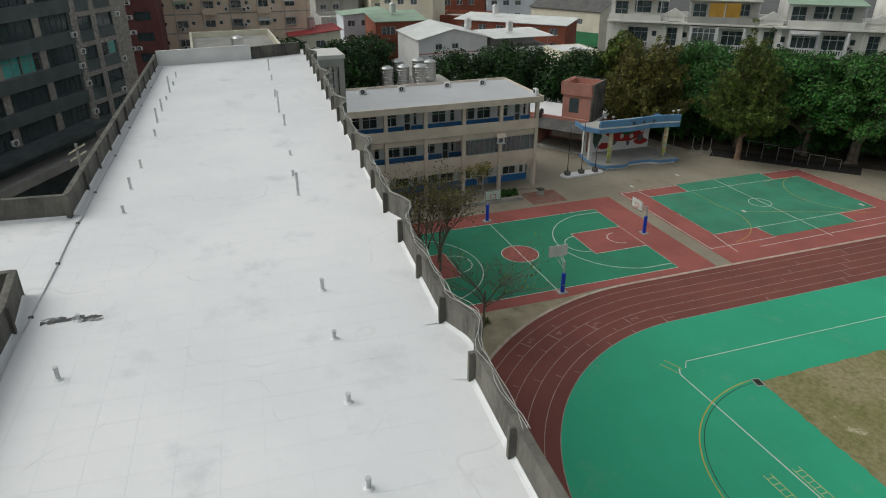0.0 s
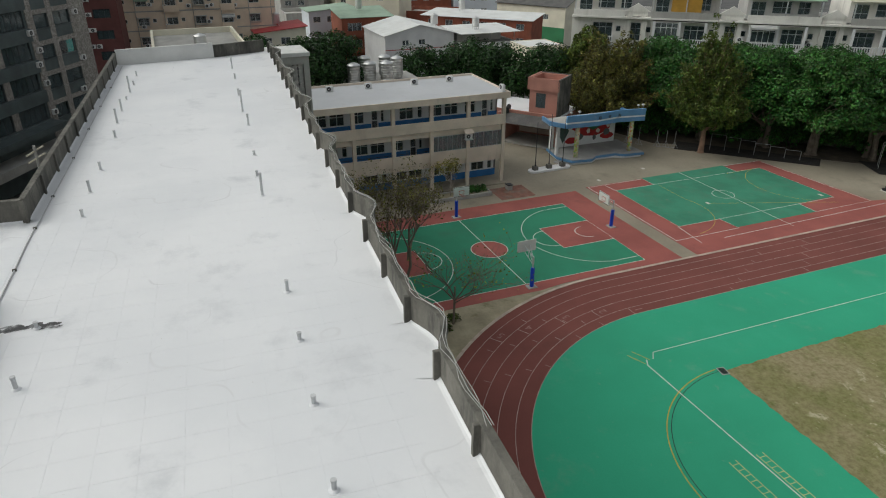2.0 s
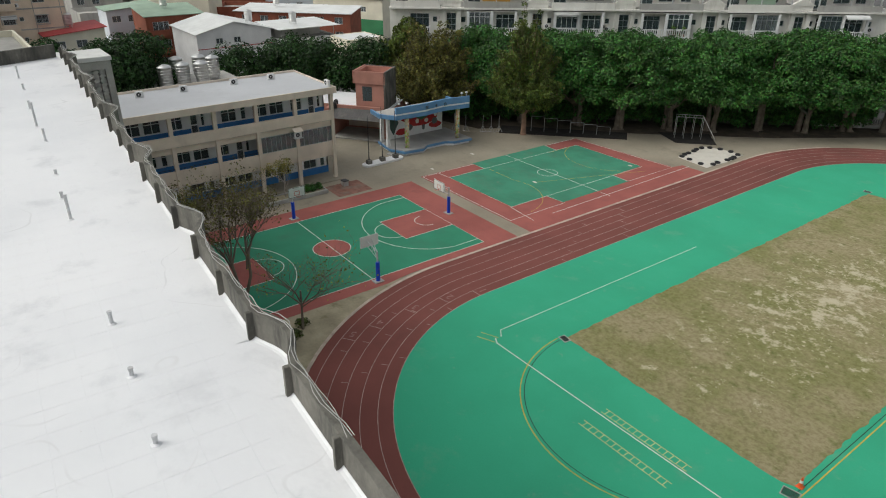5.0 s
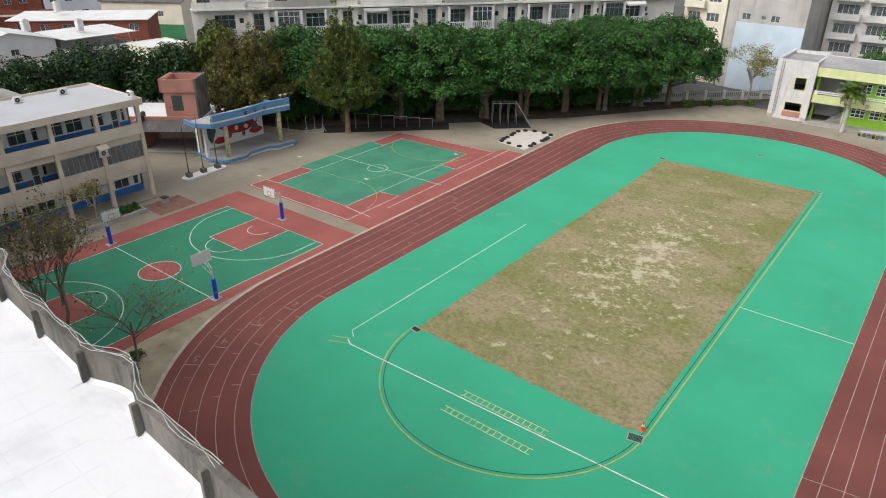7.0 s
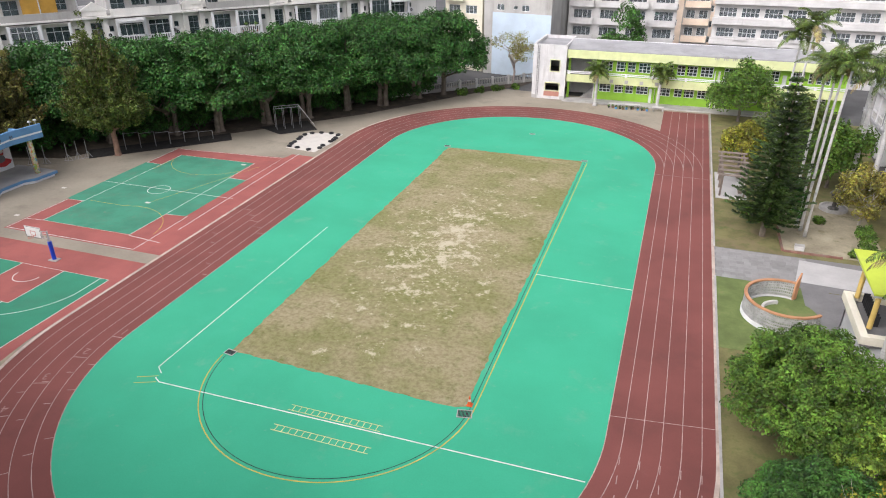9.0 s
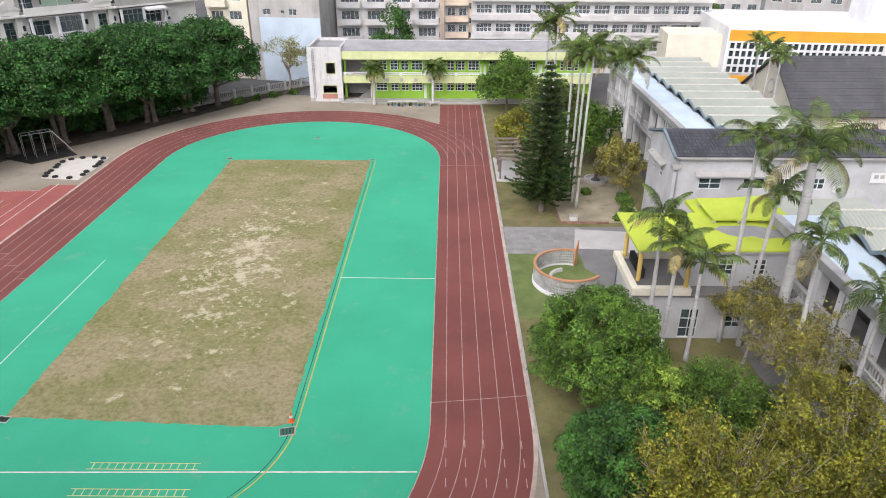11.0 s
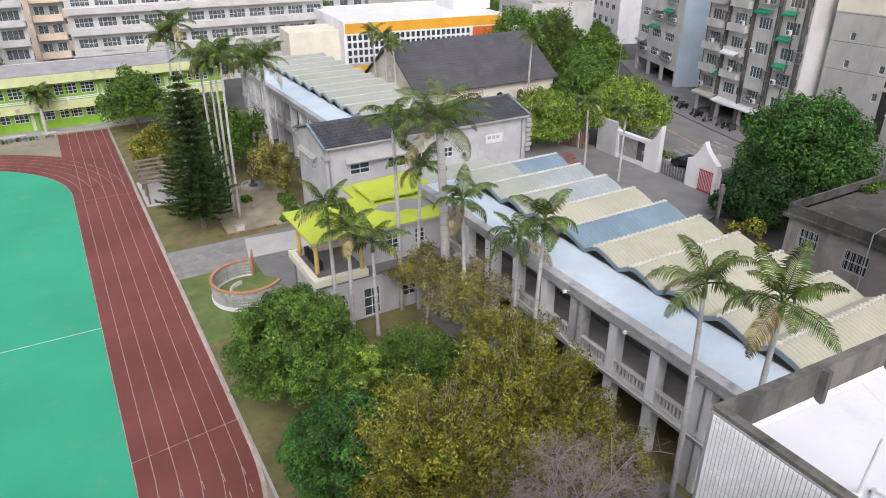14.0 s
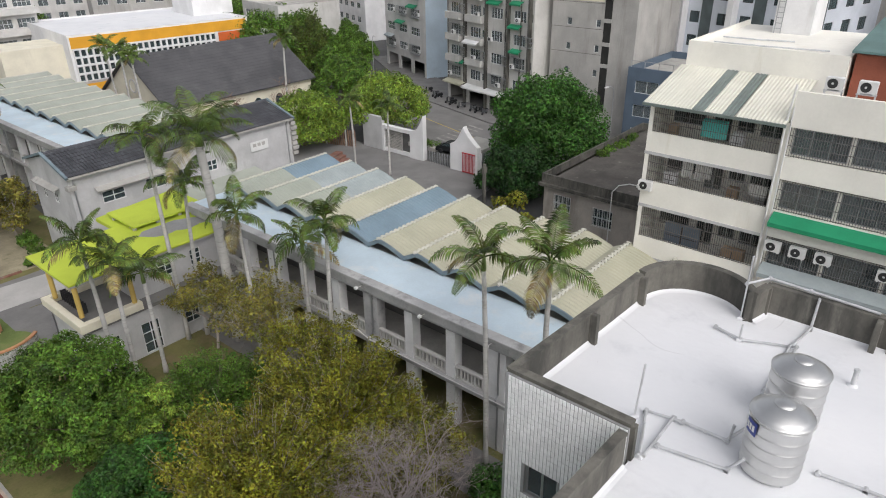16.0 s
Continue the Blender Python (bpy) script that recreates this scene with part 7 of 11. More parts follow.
sb.tube([(0, -0.05, 0.13), (0, 0.05, 0.13)], 0.05, 6)
sb = sb.data("screen_block", M_screen)
ang0, ang1, cnt = 68, 318, 42
for i in range(cnt):
    a = radians(ang0 + (ang1 - ang0) * (i + 0.5) / cnt)
    r = 2.95
    for j in range(5):
        if j * 0.27 > 1.4 - 0.25 * abs(i - cnt) / cnt * 0 + (0.9 if i < 3 else 0):
            continue
        t = new("screen_block", sb)
        t.parent = pl
        t.matrix_basis = pose(r * math.cos(a), r * math.sin(a), 0.35 + j * 0.265, 0, 0, math.degrees(a) + 90)
capline = [(r * math.cos(radians(a)) + 9.9, r * math.sin(radians(a)) + 52.0) for a in [ang0 + (ang1 - ang0) * i / 40 for i in range(41)]]


def curved_band(line, half, z0, z1):
    """One band of square section that follows a bent line."""
    m = Mesh()
    k = len(line)
    for i, p in enumerate(line):
        d = (Vector(line[min(i + 1, k - 1)]) - Vector(line[max(i - 1, 0)])).normalized()
        n = Vector((-d.y, d.x)) * half
        m.v += [(p[0] + n.x, p[1] + n.y, z0), (p[0] - n.x, p[1] - n.y, z0), (p[0] - n.x, p[1] - n.y, z1), (p[0] + n.x, p[1] + n.y, z1)]
    for i in range(k - 1):
        for j in range(4):
            a, b = i * 4 + j, i * 4 + (j + 1) % 4
            m.f.append((a, a + 4, b + 4, b))
    m.f += [(0, 1, 2, 3), tuple((k - 1) * 4 + j for j in (3, 2, 1, 0))]
    return m


curved_band(capline, 0.12, 1.68, 1.8).ob("cap", M_cap, pl)
m = curved_band(capline, 0.13, 0, 0.345)
m.ob("base", M_whitewall, pl)
m = Mesh()
m.solid([(10.8, 54.6, 0.3), (11.1, 54.9, 0.3), (11.1, 54.9, 2.7), (10.8, 54.6, 1.9)], (0.1, -0.1, 0))
m.ob("end_pier", M_cap, pl)
inner = [(9.9 + 1.5 * math.cos(radians(a)), 52.0 + 1.5 * math.sin(radians(a))) for a in range(100, 300, 10)]
curved_band(inner, 0.1, 0.0, 0.6).ob("inner_wall", M_palewall, pl)
m = Mesh()
m.prism(arc(9.9, 52.0, 2.7, 0, 350, 28), 0.02, 0.3)
m.ob("planting", M_lawn, pl)

# timber pergola
M_timber = surface("weathered_timber", (0.20, 0.16, 0.13), 0.85, 0.2, 1.0, 10, 0.4, [((0.3, 0.27, 0.24), 1.5, 0.5, 0.75, 0.6)])
pg = thing("pergola", "weathered timber pergola with slatted roof beside the track", "pergola", 7.0, 81, 0)
m = Mesh()
m.chamfer(5.3, 8.6, 76.6, 85.2, 0, 0.12, 0.03)
m.ob("floor", M_slab, pg)
for x in (5.7, 8.2):
    for y in (77.2, 79.8, 82.2, 84.6):
        m = Mesh()
        m.box(x - 0.1, x + 0.1, y - 0.1, y + 0.1, 0.1, 2.5)
        m.ob("post", M_timber, pg)
    m = Mesh()
    m.box(x - 0.08, x + 0.08, 76.6, 85.2, 2.5, 2.68)
    m.ob("beam", M_timber, pg)
for y in [76.9 + i * 1.65 for i in range(6)]:
    m = Mesh()
    m.box(5.3, 8.6, y - 0.3, y + 0.3, 2.68, 2.76)
    m.ob("slat", M_timber, pg)
for y0 in (77.6, 82.6):
    m = Mesh()
    m.box(7.6, 8.05, y0, y0 + 1.9, 0.42, 0.5)
    m.ob("seat", M_timber, pg)
# stone lantern and round table in the garden
ln = thing("stone_lantern", "dark stone lantern in the palm garden", "stone lantern", 17.2, 77.0, 0.05)
m = Mesh(True)
m.lathe([(0.6, 0), (0.55, 0.2), (0.2, 0.35), (0.18, 1.1), (0.45, 1.3), (0.45, 1.7), (0.7, 1.85), (0.3, 2.2), (0.05, 2.5)], 0, 0, 8)
m.ob("stone", M_parapet, ln)
m = Mesh(True)
m.lathe([(1.4, -0.06), (1.4, 0.35), (1.2, 0.35), (1.2, 0.1)], 0, 0, 20)
m.ob("rim", M_concrete, ln)

# ---------------------------------------------------------------- pavilion with the lime roof
M_limeroof = surface("lime_roof_paint", (0.50, 0.60, 0.06), 0.75, 0.07, 0.4, 6, 0.1, [((0.36, 0.43, 0.08), 0.6, 0.55, 0.78, 0.5)])
M_greyblock = surface("grey_rendered_wall", (0.50, 0.50, 0.50), 0.85, 0.1, 0.5, 6, 0.15, [((0.34, 0.335, 0.33), 0.8, 0.53, 0.75, 0.6)], stretch=(1, 1, 0.2))
pav = thing("garden_pavilion", "grey two-storey pavilion with a lime green roof and terrace", "building", 13.2, 44.2, 0)
m = Mesh()
wall(m, (13.2, 43.4), (26.4, 43.4), 0, 3.7, 0.25, [(1.0, 2.1, 0.9, 2.6), (3.6, 5.0, 0.1, 2.6), (7.0, 8.2, 1.0, 2.5)])
wall(m, (13.2, 49.0), (13.2, 43.65), 0, 3.7, 0.25, [(2.6, 3.8, 0.9, 2.5)])
wall(m, (26.4, 43.65), (26.4, 49.0), 0, 3.7, 0.25)
wall(m, (26.4, 49.0), (13.2, 49.0), 0, 3.7, 0.25)
wall(m, (17.4, 44.5), (26.5, 44.5), 3.95, 6.7, 0.2, [(4.6, 5.5, 0.9 + 4, 6.2), (2.0, 3.2, 4.9, 6.2)])
wall(m, (17.4, 49.0), (17.4, 44.7), 3.95, 6.7, 0.2, [(0.6, 1.6, 4.0, 6.1), (2.4, 3.6, 4.9, 6.2)])
m.ob("wall", M_greyblock, pav)
for p0, p1, a, c, d, e, nx in (((13.2, 43.4), (26.4, 43.4), 1.0, 2.1, 0.9, 2.6, 2), ((13.2, 43.4), (26.4, 43.4), 3.6, 5.0, 0.1, 2.6, 2), ((13.2, 43.4), (26.4, 43.4), 7.0, 8.2, 1.0, 2.5, 2),
                               ((13.2, 49.0), (13.2, 43.65), 2.6, 3.8, 0.9, 2.5, 2), ((17.4, 44.5), (26.5, 44.5), 4.6, 5.5, 4.9, 6.2, 2), ((17.4, 44.5), (26.5, 44.5), 2.0, 3.2, 4.9, 6.2, 2)):
    f = FRAME_OF[pav].translation
    window(pav, (p0[0] - f.x, p0[1] - f.y), (p1[0] - f.x, p1[1] - f.y), a, c, d, e, nx, 3, M_frame, M_glassdark, 0.05, 0.07)
m = Mesh()
m.box(13.0, 26.5, 43.2, 49.2, 3.7, 3.95)
m.ob("terrace_floor", M_pave2, pav)
m = Mesh()
for a, b, c, d in ((12.85, 13.35, 43.1, 49.3), (13.35, 17.2, 43.1, 43.6), (13.35, 18.7, 48.9, 49.3)):
    m.chamfer(a, b, c, d, 3.9, 4.5, 0.03)
m.ob("terrace_rim", M_creamwall, pav, "cream terrace parapet")
M_yellowpost = surface("yellow_post_paint", (0.62, 0.44, 0.13), 0.7, 0.1, 1, 8, 0.05)
for x, y in ((13.6, 44.5), (13.6, 48.6), (16.8, 43.4)):
    m = Mesh()
    m.tube([(x, y, 4.4), (x, y, 7.0)], 0.17, 10)
    m.ob("post", M_yellowpost, pav, "yellow round post")
m = Mesh()
m.box(13.25, 26.7, 44.1, 50.75, 6.86, 7.05)
m.ob("roof_slab", M_greyblock, pav)
m = Mesh()
m.chamfer(13.15, 26.8, 44.0, 50.8, 7.05, 7.2, 0.03)
m.prism([(19.5, 50.8), (26.8, 50.8), (26.8, 54.6), (19.5, 53.6)], 6.9, 7.195)
m.ob("roof", M_limeroof, pav, "bright lime green roof")
m = Mesh()
m.solid([(20.1, 48.6, 7.48), (25.8, 48.6, 7.48), (25.6, 52.8, 7.54), (20.1, 52.8, 7.54)], (0, 0, 0.14))
m.ob("upper_roof", M_limeroof, pav)
m = Mesh()
for x in (20.3, 22.2, 24.1, 25.4):
    m.box(x - 0.12, x + 0.12, 48.8, 49.0, 7.2, 7.485)
    m.box(x - 0.12, x + 0.12, 52.0, 52.2, 7.2, 7.53)
m.box(20.3, 25.4, 49.6, 49.7, 7.2, 7.49)
m.ob("clerestory", M_greyblock, pav)
m = Mesh()
m.prism([(20.5, 48.2), (19.9, 47.6), (20.6, 46.6), (21.4, 46.2), (22.3, 46.4), (23.1, 45.9), (24.2, 46.2), (25.0, 46.0), (25.2, 47.0), (24.4, 47.7), (23.2, 48.3)], 7.2, 7.215)
m.ob("roof_stain", M_tarroof, pav)
for i in range(10):
    m = Mesh()
    m.box(14.0 + i * 0.0, 14.4, 45.5 + i * 0.35, 45.5 + i * 0.35 + 0.04, 4.0, 4.8)
    m.ob("grille_bar", M_darkmetal, pav)

# ---------------------------------------------------------------- arcade wings with wavy sheet roofs
M_pier = surface("pale_grey_pier", (0.76, 0.76, 0.76), 0.85, 0.08, 0.6, 7, 0.1, [((0.38, 0.375, 0.37), 0.8, 0.54, 0.78, 0.5)], stretch=(1, 1, 0.2))
M_cornice = surface("stained_cornice", (0.43, 0.43, 0.425), 0.88, 0.14, 0.5, 7, 0.2, [((0.17, 0.17, 0.165), 0.8, 0.5, 0.72, 0.7), ((0.5, 0.5, 0.5), 1.4, 0.6, 0.78, 0.5)])
M_gutter = surface("pale_blue_gutter", (0.55, 0.66, 0.73), 0.7, 0.07, 0.4, 7, 0.1, [((0.68, 0.7, 0.7), 0.5, 0.5, 0.72, 0.7), ((0.45, 0.47, 0.47), 1.2, 0.62, 0.8, 0.5)])
SHEET = {"cream": surface("cream_roof_sheet", (0.45, 0.44, 0.335), 0.75, 0.08, 0.4, 7, 0.1, [((0.4, 0.385, 0.29), 0.6, 0.55, 0.76, 0.5), ((0.17, 0.14, 0.1), 4.0, 0.66, 0.72, 0.75)]),
         "pale": surface("pale_roof_sheet", (0.37, 0.395, 0.34), 0.7, 0.08, 0.4, 7, 0.1, [((0.31, 0.33, 0.3), 0.6, 0.52, 0.76, 0.5)]),
         "blue": surface("blue_grey_roof_sheet", (0.20, 0.28, 0.34), 0.6, 0.1, 0.5, 7, 0.1, [((0.32, 0.37, 0.4), 0.6, 0.55, 0.76, 0.5)]),
         "grey": surface("grey_roof_sheet", (0.35, 0.395, 0.4), 0.65, 0.1, 0.5, 7, 0.1, [((0.3, 0.34, 0.36), 0.6, 0.55, 0.76, 0.5)])}
M_bluetrim = surface("blue_grey_trim", (0.18, 0.235, 0.265), 0.6, 0.1, 0.8, 8, 0.1, [((0.35, 0.42, 0.45), 0.8, 0.55, 0.76, 0.5)])
M_ridge = surface("pale_ridge_cap", (0.58, 0.57, 0.50), 0.7, 0.12, 1.2, 8, 0.1)


def arcade(name, label, x, y0, y1, bays, tints, pitch0, near=True):
    """Two storeys of open bays facing west, from y1 down to y0, with one wavy roof bay after another."""
    L = y1 - y0
    b = thing(name, label, "school building", x, y1, 0, -90)
    step = L / bays
    for lv in range(2):
        z = 3.75 * lv
        for i in range(bays + 1):
            u = i * step
            w = 0.62 if i % 3 == 0 else 0.34
            m = Mesh(True)
            m.chamfer(u - w, u + w, -0.05, 0.65, z + (0.0 if lv == 0 else 0.02), z + 3.45, 0.01)
            m.ob("pier", M_cornice if i % 6 == 0 else M_pier, b)
        for i in range(bays):
            u0, u1 = i * step + (0.62 if i % 3 == 0 else 0.34), (i + 1) * step - (0.62 if (i + 1) % 3 == 0 else 0.34)
            if lv:
                m = Mesh(True)
                m.box(u0, u1, 0.0, 0.22, z + 0.02, z + 0.18)
                m.chamfer(u0, u1, -0.03, 0.25, z + 0.86, z + 1.0, 0.02)
                k = 9
                for j in range(k):
                    uu = u0 + (u1 - u0) * (j + 0.5) / k
                    m.box(uu - 0.06, uu + 0.06, 0.04, 0.18, z + 0.18, z + 0.86)
                m.ob("balustrade", M_palewall, b)
        m = Mesh(True)
        m.box(-0.3, L + 0.3, -0.25, 0.75, z + 3.45, z + 3.75)
        m.ob("band", M_cornice, b)
        m = Mesh(True)
        m.box(0, L, 0.75, 12.0, z + 3.55, z + 3.74)
        m.ob("floor_slab", M_concrete, b)
        holes = []
        for i in range(bays):
            holes.append((i * step + 0.7, i * step + 2.4, z + 1.0, z + 2.7))
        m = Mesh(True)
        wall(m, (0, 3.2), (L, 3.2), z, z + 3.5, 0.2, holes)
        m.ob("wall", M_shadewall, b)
        for h in holes:
            window(b, (0, 3.2), (L, 3.2), h[0], h[1], h[2], h[3], 3, 2, M_alu, M_glassdark, 0.05, 0.06)
    m = Mesh(True)
    m.box(-0.35, L + 0.35, -0.45, 0.1, 7.5, 8.05)
    m.chamfer(-0.4, L + 0.4, -0.6, 0.1, 8.05, 8.2, 0.03)
    m.ob("cornice", M_cornice, b)
    m = Mesh(True)
    m.box(-0.3, L + 0.3, 0.1, 3.4, 7.6, 8.12)
    m.ob("gutter_roof", M_gutter, b, "pale blue painted gutter roof")
    m = Mesh(True)
    wall(m, (L, 0.7), (L, 12.2), 0, 8.1, 0.2)
    wall(m, (0, 12.2), (0, 0.7), 0, 8.1, 0.2)
    wall(m, (L, 12.2), (0, 12.2), 0, 8.1, 0.2)
    m.ob("outer_wall", M_greyblock, b)
    # roof bays: gentle slope to the south, steep back
    n = len(tints)
    pr = (L + 0.4) / n
    for i, tint in enumerate(tints):
        ua = -0.2 + i * pr
        prof = [(0.0, 8.42), (0.16, 8.7), (0.3, 8.98), (0.42, 8.97), (0.62, 8.82), (0.82, 8.6), (1.0, 8.38)]
        tint2 = tint.split("+")
        spans = [(3.25, 8.2, tint2[0]), (8.2, 13.2, tint2[-1])]
        for va, vb, tn in spans:
            m = Mesh(True)
            k = int((vb - va) / 0.16)
            for j in range(k):
                v0, v1 = va + (vb - va) * j / k, va + (vb - va) * (j + 1) / k
                h0, h1 = 0.05 * (j % 2), 0.05 * ((j + 1) % 2)
                for (s0, z0), (s1, z1) in zip(prof, prof[1:]):
                    m.face((ua + s0 * pr, v0, z0 + h0), (ua + s1 * pr, v0, z1 + h0), (ua + s1 * pr, v1, z1 + h1), (ua + s0 * pr, v1, z0 + h1))
            m.ob("roof_sheet", SHEET[tn], b)
        m = Mesh(True)
        pts = [(ua + s * pr, 3.2, z + 0.06) for s, z in prof] + [(ua + s * pr, 3.2, z - 0.25) for s, z in reversed(prof)]
        m.solid(pts, (0, 0.08, 0))
        m.ob("barge_board", M_bluetrim, b)
        m = Mesh(True)
        m.tube([(ua + 0.3 * pr, 3.1, 9.04), (ua + 0.3 * pr, 13.3, 9.04)], 0.07, 6)
        for j in range(24):
            v = 3.2 + j * 0.43
            m.box(ua + 0.3 * pr - 0.16, ua + 0.3 * pr + 0.16, v, v + 0.2, 9.02, 9.1)
        m.ob("ridge_cap", M_ridge, b)
        if near:
            m = Mesh(True)
            for j in range(22):
                v = 3.45 + j * 0.44
                m.box(ua + 0.985 * pr - 0.03, ua + 0.985 * pr + 0.05, v, v + 0.3, 8.33, 8.38)
            m.ob("valley_flashing", M_galv, b)
    # rain pipes
    for i in range(0, bays + 1, 3):
        u = i * step + 0.2
        m = Mesh(True)
        m.tube([(u, -0.12, 0.1), (u, -0.12, 3.4), (u, -0.32, 3.6), (u, -0.32, 4.0), (u, -0.12, 4.2), (u, -0.12, 7.4), (u, -0.5, 8.0)], 0.06, 8)
        m.ob("rain_pipe", M_alu, b)
    return b


# base colour holds the deep shade of the open bays, well below grey paint
M_shadewall = surface("shaded_back_wall", (0.115, 0.112, 0.105), 0.85, 0.12, 0.5, 6, 0.1)
arcade("arcade_wing", "grey two-storey arcade wing with wavy cream and blue sheet roof", 25.0, 11.5, 48.0, 11, ["pale+blue", "pale+grey", "pale+grey", "cream", "blue", "cream", "cream", "cream", "cream", "cream", "cream"], 3.4)
arcade("arcade_wing", "far grey two-storey arcade wing with wavy cream sheet roof", 25.0, 67.6, 108.0, 12, ["pale"] * 11, 3.7, near=False)
m = thing("conduit_run", "white conduit along the arcade floor band", "pipe", 24.6, 25, 3.6)
c = Mesh()
c.tube([(24.62, 12.5, 3.85), (24.62, 20, 3.85), (24.55, 28, 3.9), (24.62, 29.6, 4.3), (24.62, 34, 4.3)], 0.04, 6)
c.ob("conduit", M_frame, m)
c = Mesh()
c.box(24.55, 24.75, 27.9, 28.1, 3.75, 4.0)
c.ob("junction_box", M_frame, m)
for y in (14.6, 18.2, 23.0, 28.3, 33.5):
    t = thing("wall_lamp", "small white flood lamp fixed on the cornice", "lamp", 24.35, y, 7.75, 0, "cornice lamps")
    c = Mesh(True)
    c.tube([(0.15, 0, 0.05), (-0.25, 0, 0.1)], 0.02, 5)
    c.ob("arm", M_frame, t)
    c = Mesh(True)
    c.chamfer(-0.42, -0.2, -0.09, 0.09, 0.02, 0.2, 0.04)
    c.ob("lamp_head", M_frame, t)
g = Mesh()
g.prism([(21.2, 9), (24.4, 9), (24.4, 44), (21.2, 44)], 0.006, 0.03)
g.ob("arcade_path", M_pave2, kind="structure", label="narrow grey concrete path beside the arcade", category="pavement")

# ---------------------------------------------------------------- grey house with the tiled roof between the wings
mid = thing("tiled_house", "grey rendered hall with a dark tiled gable roof", "school building", 20.2, 59.4, 0)
W, D, H = 23.6, 7.9, 9.1
wins_s = [(2.5, 4.6, 5.9, 7.0), (6.6, 8.6, 5.9, 7.0), (9.7, 11.2, 5.2, 7.0), (13.0, 14.2, 5.9, 7.0)]
m = Mesh(True)
wall(m, (0, 0), (W, 0), 0, H, 0.25, wins_s)
wall(m, (0, D), (0, 0.25), 0, H, 0.25, [(1.6, 2.4, 5.9, 6.9), (4.0, 4.8, 5.9, 6.9)])
wall(m, (W, 0.25), (W, D), 0, H, 0.25)
wall(m, (W - 0.25, D), (0.25, D), 0, H, 0.25)
m.ob("wall", M_greyblock, mid)
for a, c, d, e in wins_s:
    window(mid, (0, 0), (W, 0), a, c, d, e, 2, 2, M_frame, M_glassdark, 0.05, 0.08)
for a, c in ((1.6, 2.4), (4.0, 4.8)):
    window(mid, (0, D), (0, 0.25), a, c, 5.9, 6.9, 2, 2, M_frame, M_glassdark, 0.05, 0.08)
for u0, u1, y in ((2.0, 9.0, 0),):
    m = Mesh(True)
    m.solid([(u0, -0.6, 7.25), (u1, -0.6, 7.25), (u1, 0, 7.5), (u0, 0, 7.5)], (0, 0, 0.1))
    m.ob("window_hood", M_concrete, mid)
m = Mesh(True)
m.solid([(-0.55, 2.3, 7.3), (-0.55, 7.0, 7.3), (0, 7.0, 7.55), (0, 2.3, 7.55)], (0, 0, 0.1))
m.ob("window_hood", M_concrete, mid)
for xx in (0.0, W - 0.25):
    m = Mesh(True)
    m.solid([(xx, 0, H), (xx, D, H), (xx, D / 2, H + 1.15)], (0.25, 0, 0))
    m.ob("gable", M_greyblock, mid)
for xx in (-0.3, W + 0.05):
    m = Mesh(True)
    m.solid([(xx, -0.5, H - 0.1), (xx, D / 2, H + 1.28), (xx, D + 0.5, H - 0.1), (xx, D + 0.5, H + 0.12), (xx, D / 2, H + 1.5), (xx, -0.5, H + 0.12)], (0.25, 0, 0))
    m.ob("coping", M_bluetrim, mid)
M_darktile = surface("dark_roof_tile", (0.075, 0.078, 0.088), 0.6, 0.2, 0.5, 8, 0.2, [((0.2, 0.205, 0.21), 0.8, 0.58, 0.75, 0.5)], island=0.25)
for s in (0, 1):
    m = Mesh(True)
    ribs, rows_ = 78, 8
    for i in range(ribs):
        x0 = -0.05 + (W + 0.1) * i / ribs
        x1 = -0.05 + (W + 0.1) * (i + 1) / ribs
        xm = (x0 + x1) / 2
        for j in range(rows_):
            t0, t1 = j / rows_, (j + 1) / rows_
            za, zb = H + 0.05 + 1.2 * t0, H + 0.05 + 1.2 * t1
            ya, yb = -0.45 + (D / 2 + 0.45) * t0, -0.45 + (D / 2 + 0.45) * t1
            if s:
                ya, yb = D - ya, D - yb
            for (p, hp), (q, hq) in (((x0, 0.0), (xm, 0.075)), ((xm, 0.075), (x1, 0.0))):
                m.face((p, ya, za + hp + 0.05), (q, ya, za + hq + 0.05), (q, yb, zb + hq), (p, yb, zb + hp))
    m.ob("roof_tiles", M_darktile, mid, "dark grey ribbed roof tiles", kind="stuff")
m = Mesh(True)
for s in (0, 1):
    pts = [(-0.05, -0.45, H - 0.12), (W + 0.05, -0.45, H - 0.12), (W + 0.05, D / 2, H + 1.12), (-0.05, D / 2, H + 1.12)]
    if s:
        pts = [(p[0], D - p[1], p[2]) for p in reversed(pts)]
    m.solid(pts, (0, 0, 0.1))
m.ob("roof_deck", M_darkmetal, mid)
m = Mesh(True)
m.tube([(-0.05, D / 2, H + 1.3), (W + 0.05, D / 2, H + 1.3)], 0.13, 8)
m.ob("ridge", M_darktile, mid)
m = Mesh(True)
m.box(-0.2, W + 0.2, -0.5, -0.36, H - 0.15, H + 0.03)
m.ob("gutter", M_concrete, mid)
for u in (0.35, W - 0.6):
    m = Mesh(True)
    m.tube([(u, -0.42, H - 0.1), (u, -0.1, H - 0.5), (u, -0.1, 0.2)], 0.06, 8)
    m.ob("rain_pipe", M_alu, mid)
m = Mesh(True)
m.chamfer(-0.25, 0.5, -0.35, 0.3, 7.9, 8.3, 0.04)
m.ob("corbel", M_concrete, mid)
for k in range(7):
    m = Mesh(True)
    m.chamfer(W - 0.1, W + 0.5 + 0.15 * (k % 2), -0.3, 0.5, 5.0 + k * 0.55, 5.4 + k * 0.55, 0.03)
    m.ob("quoin", M_concrete, mid)
air_conditioner(35.6, 59.1, 5.7, 0)
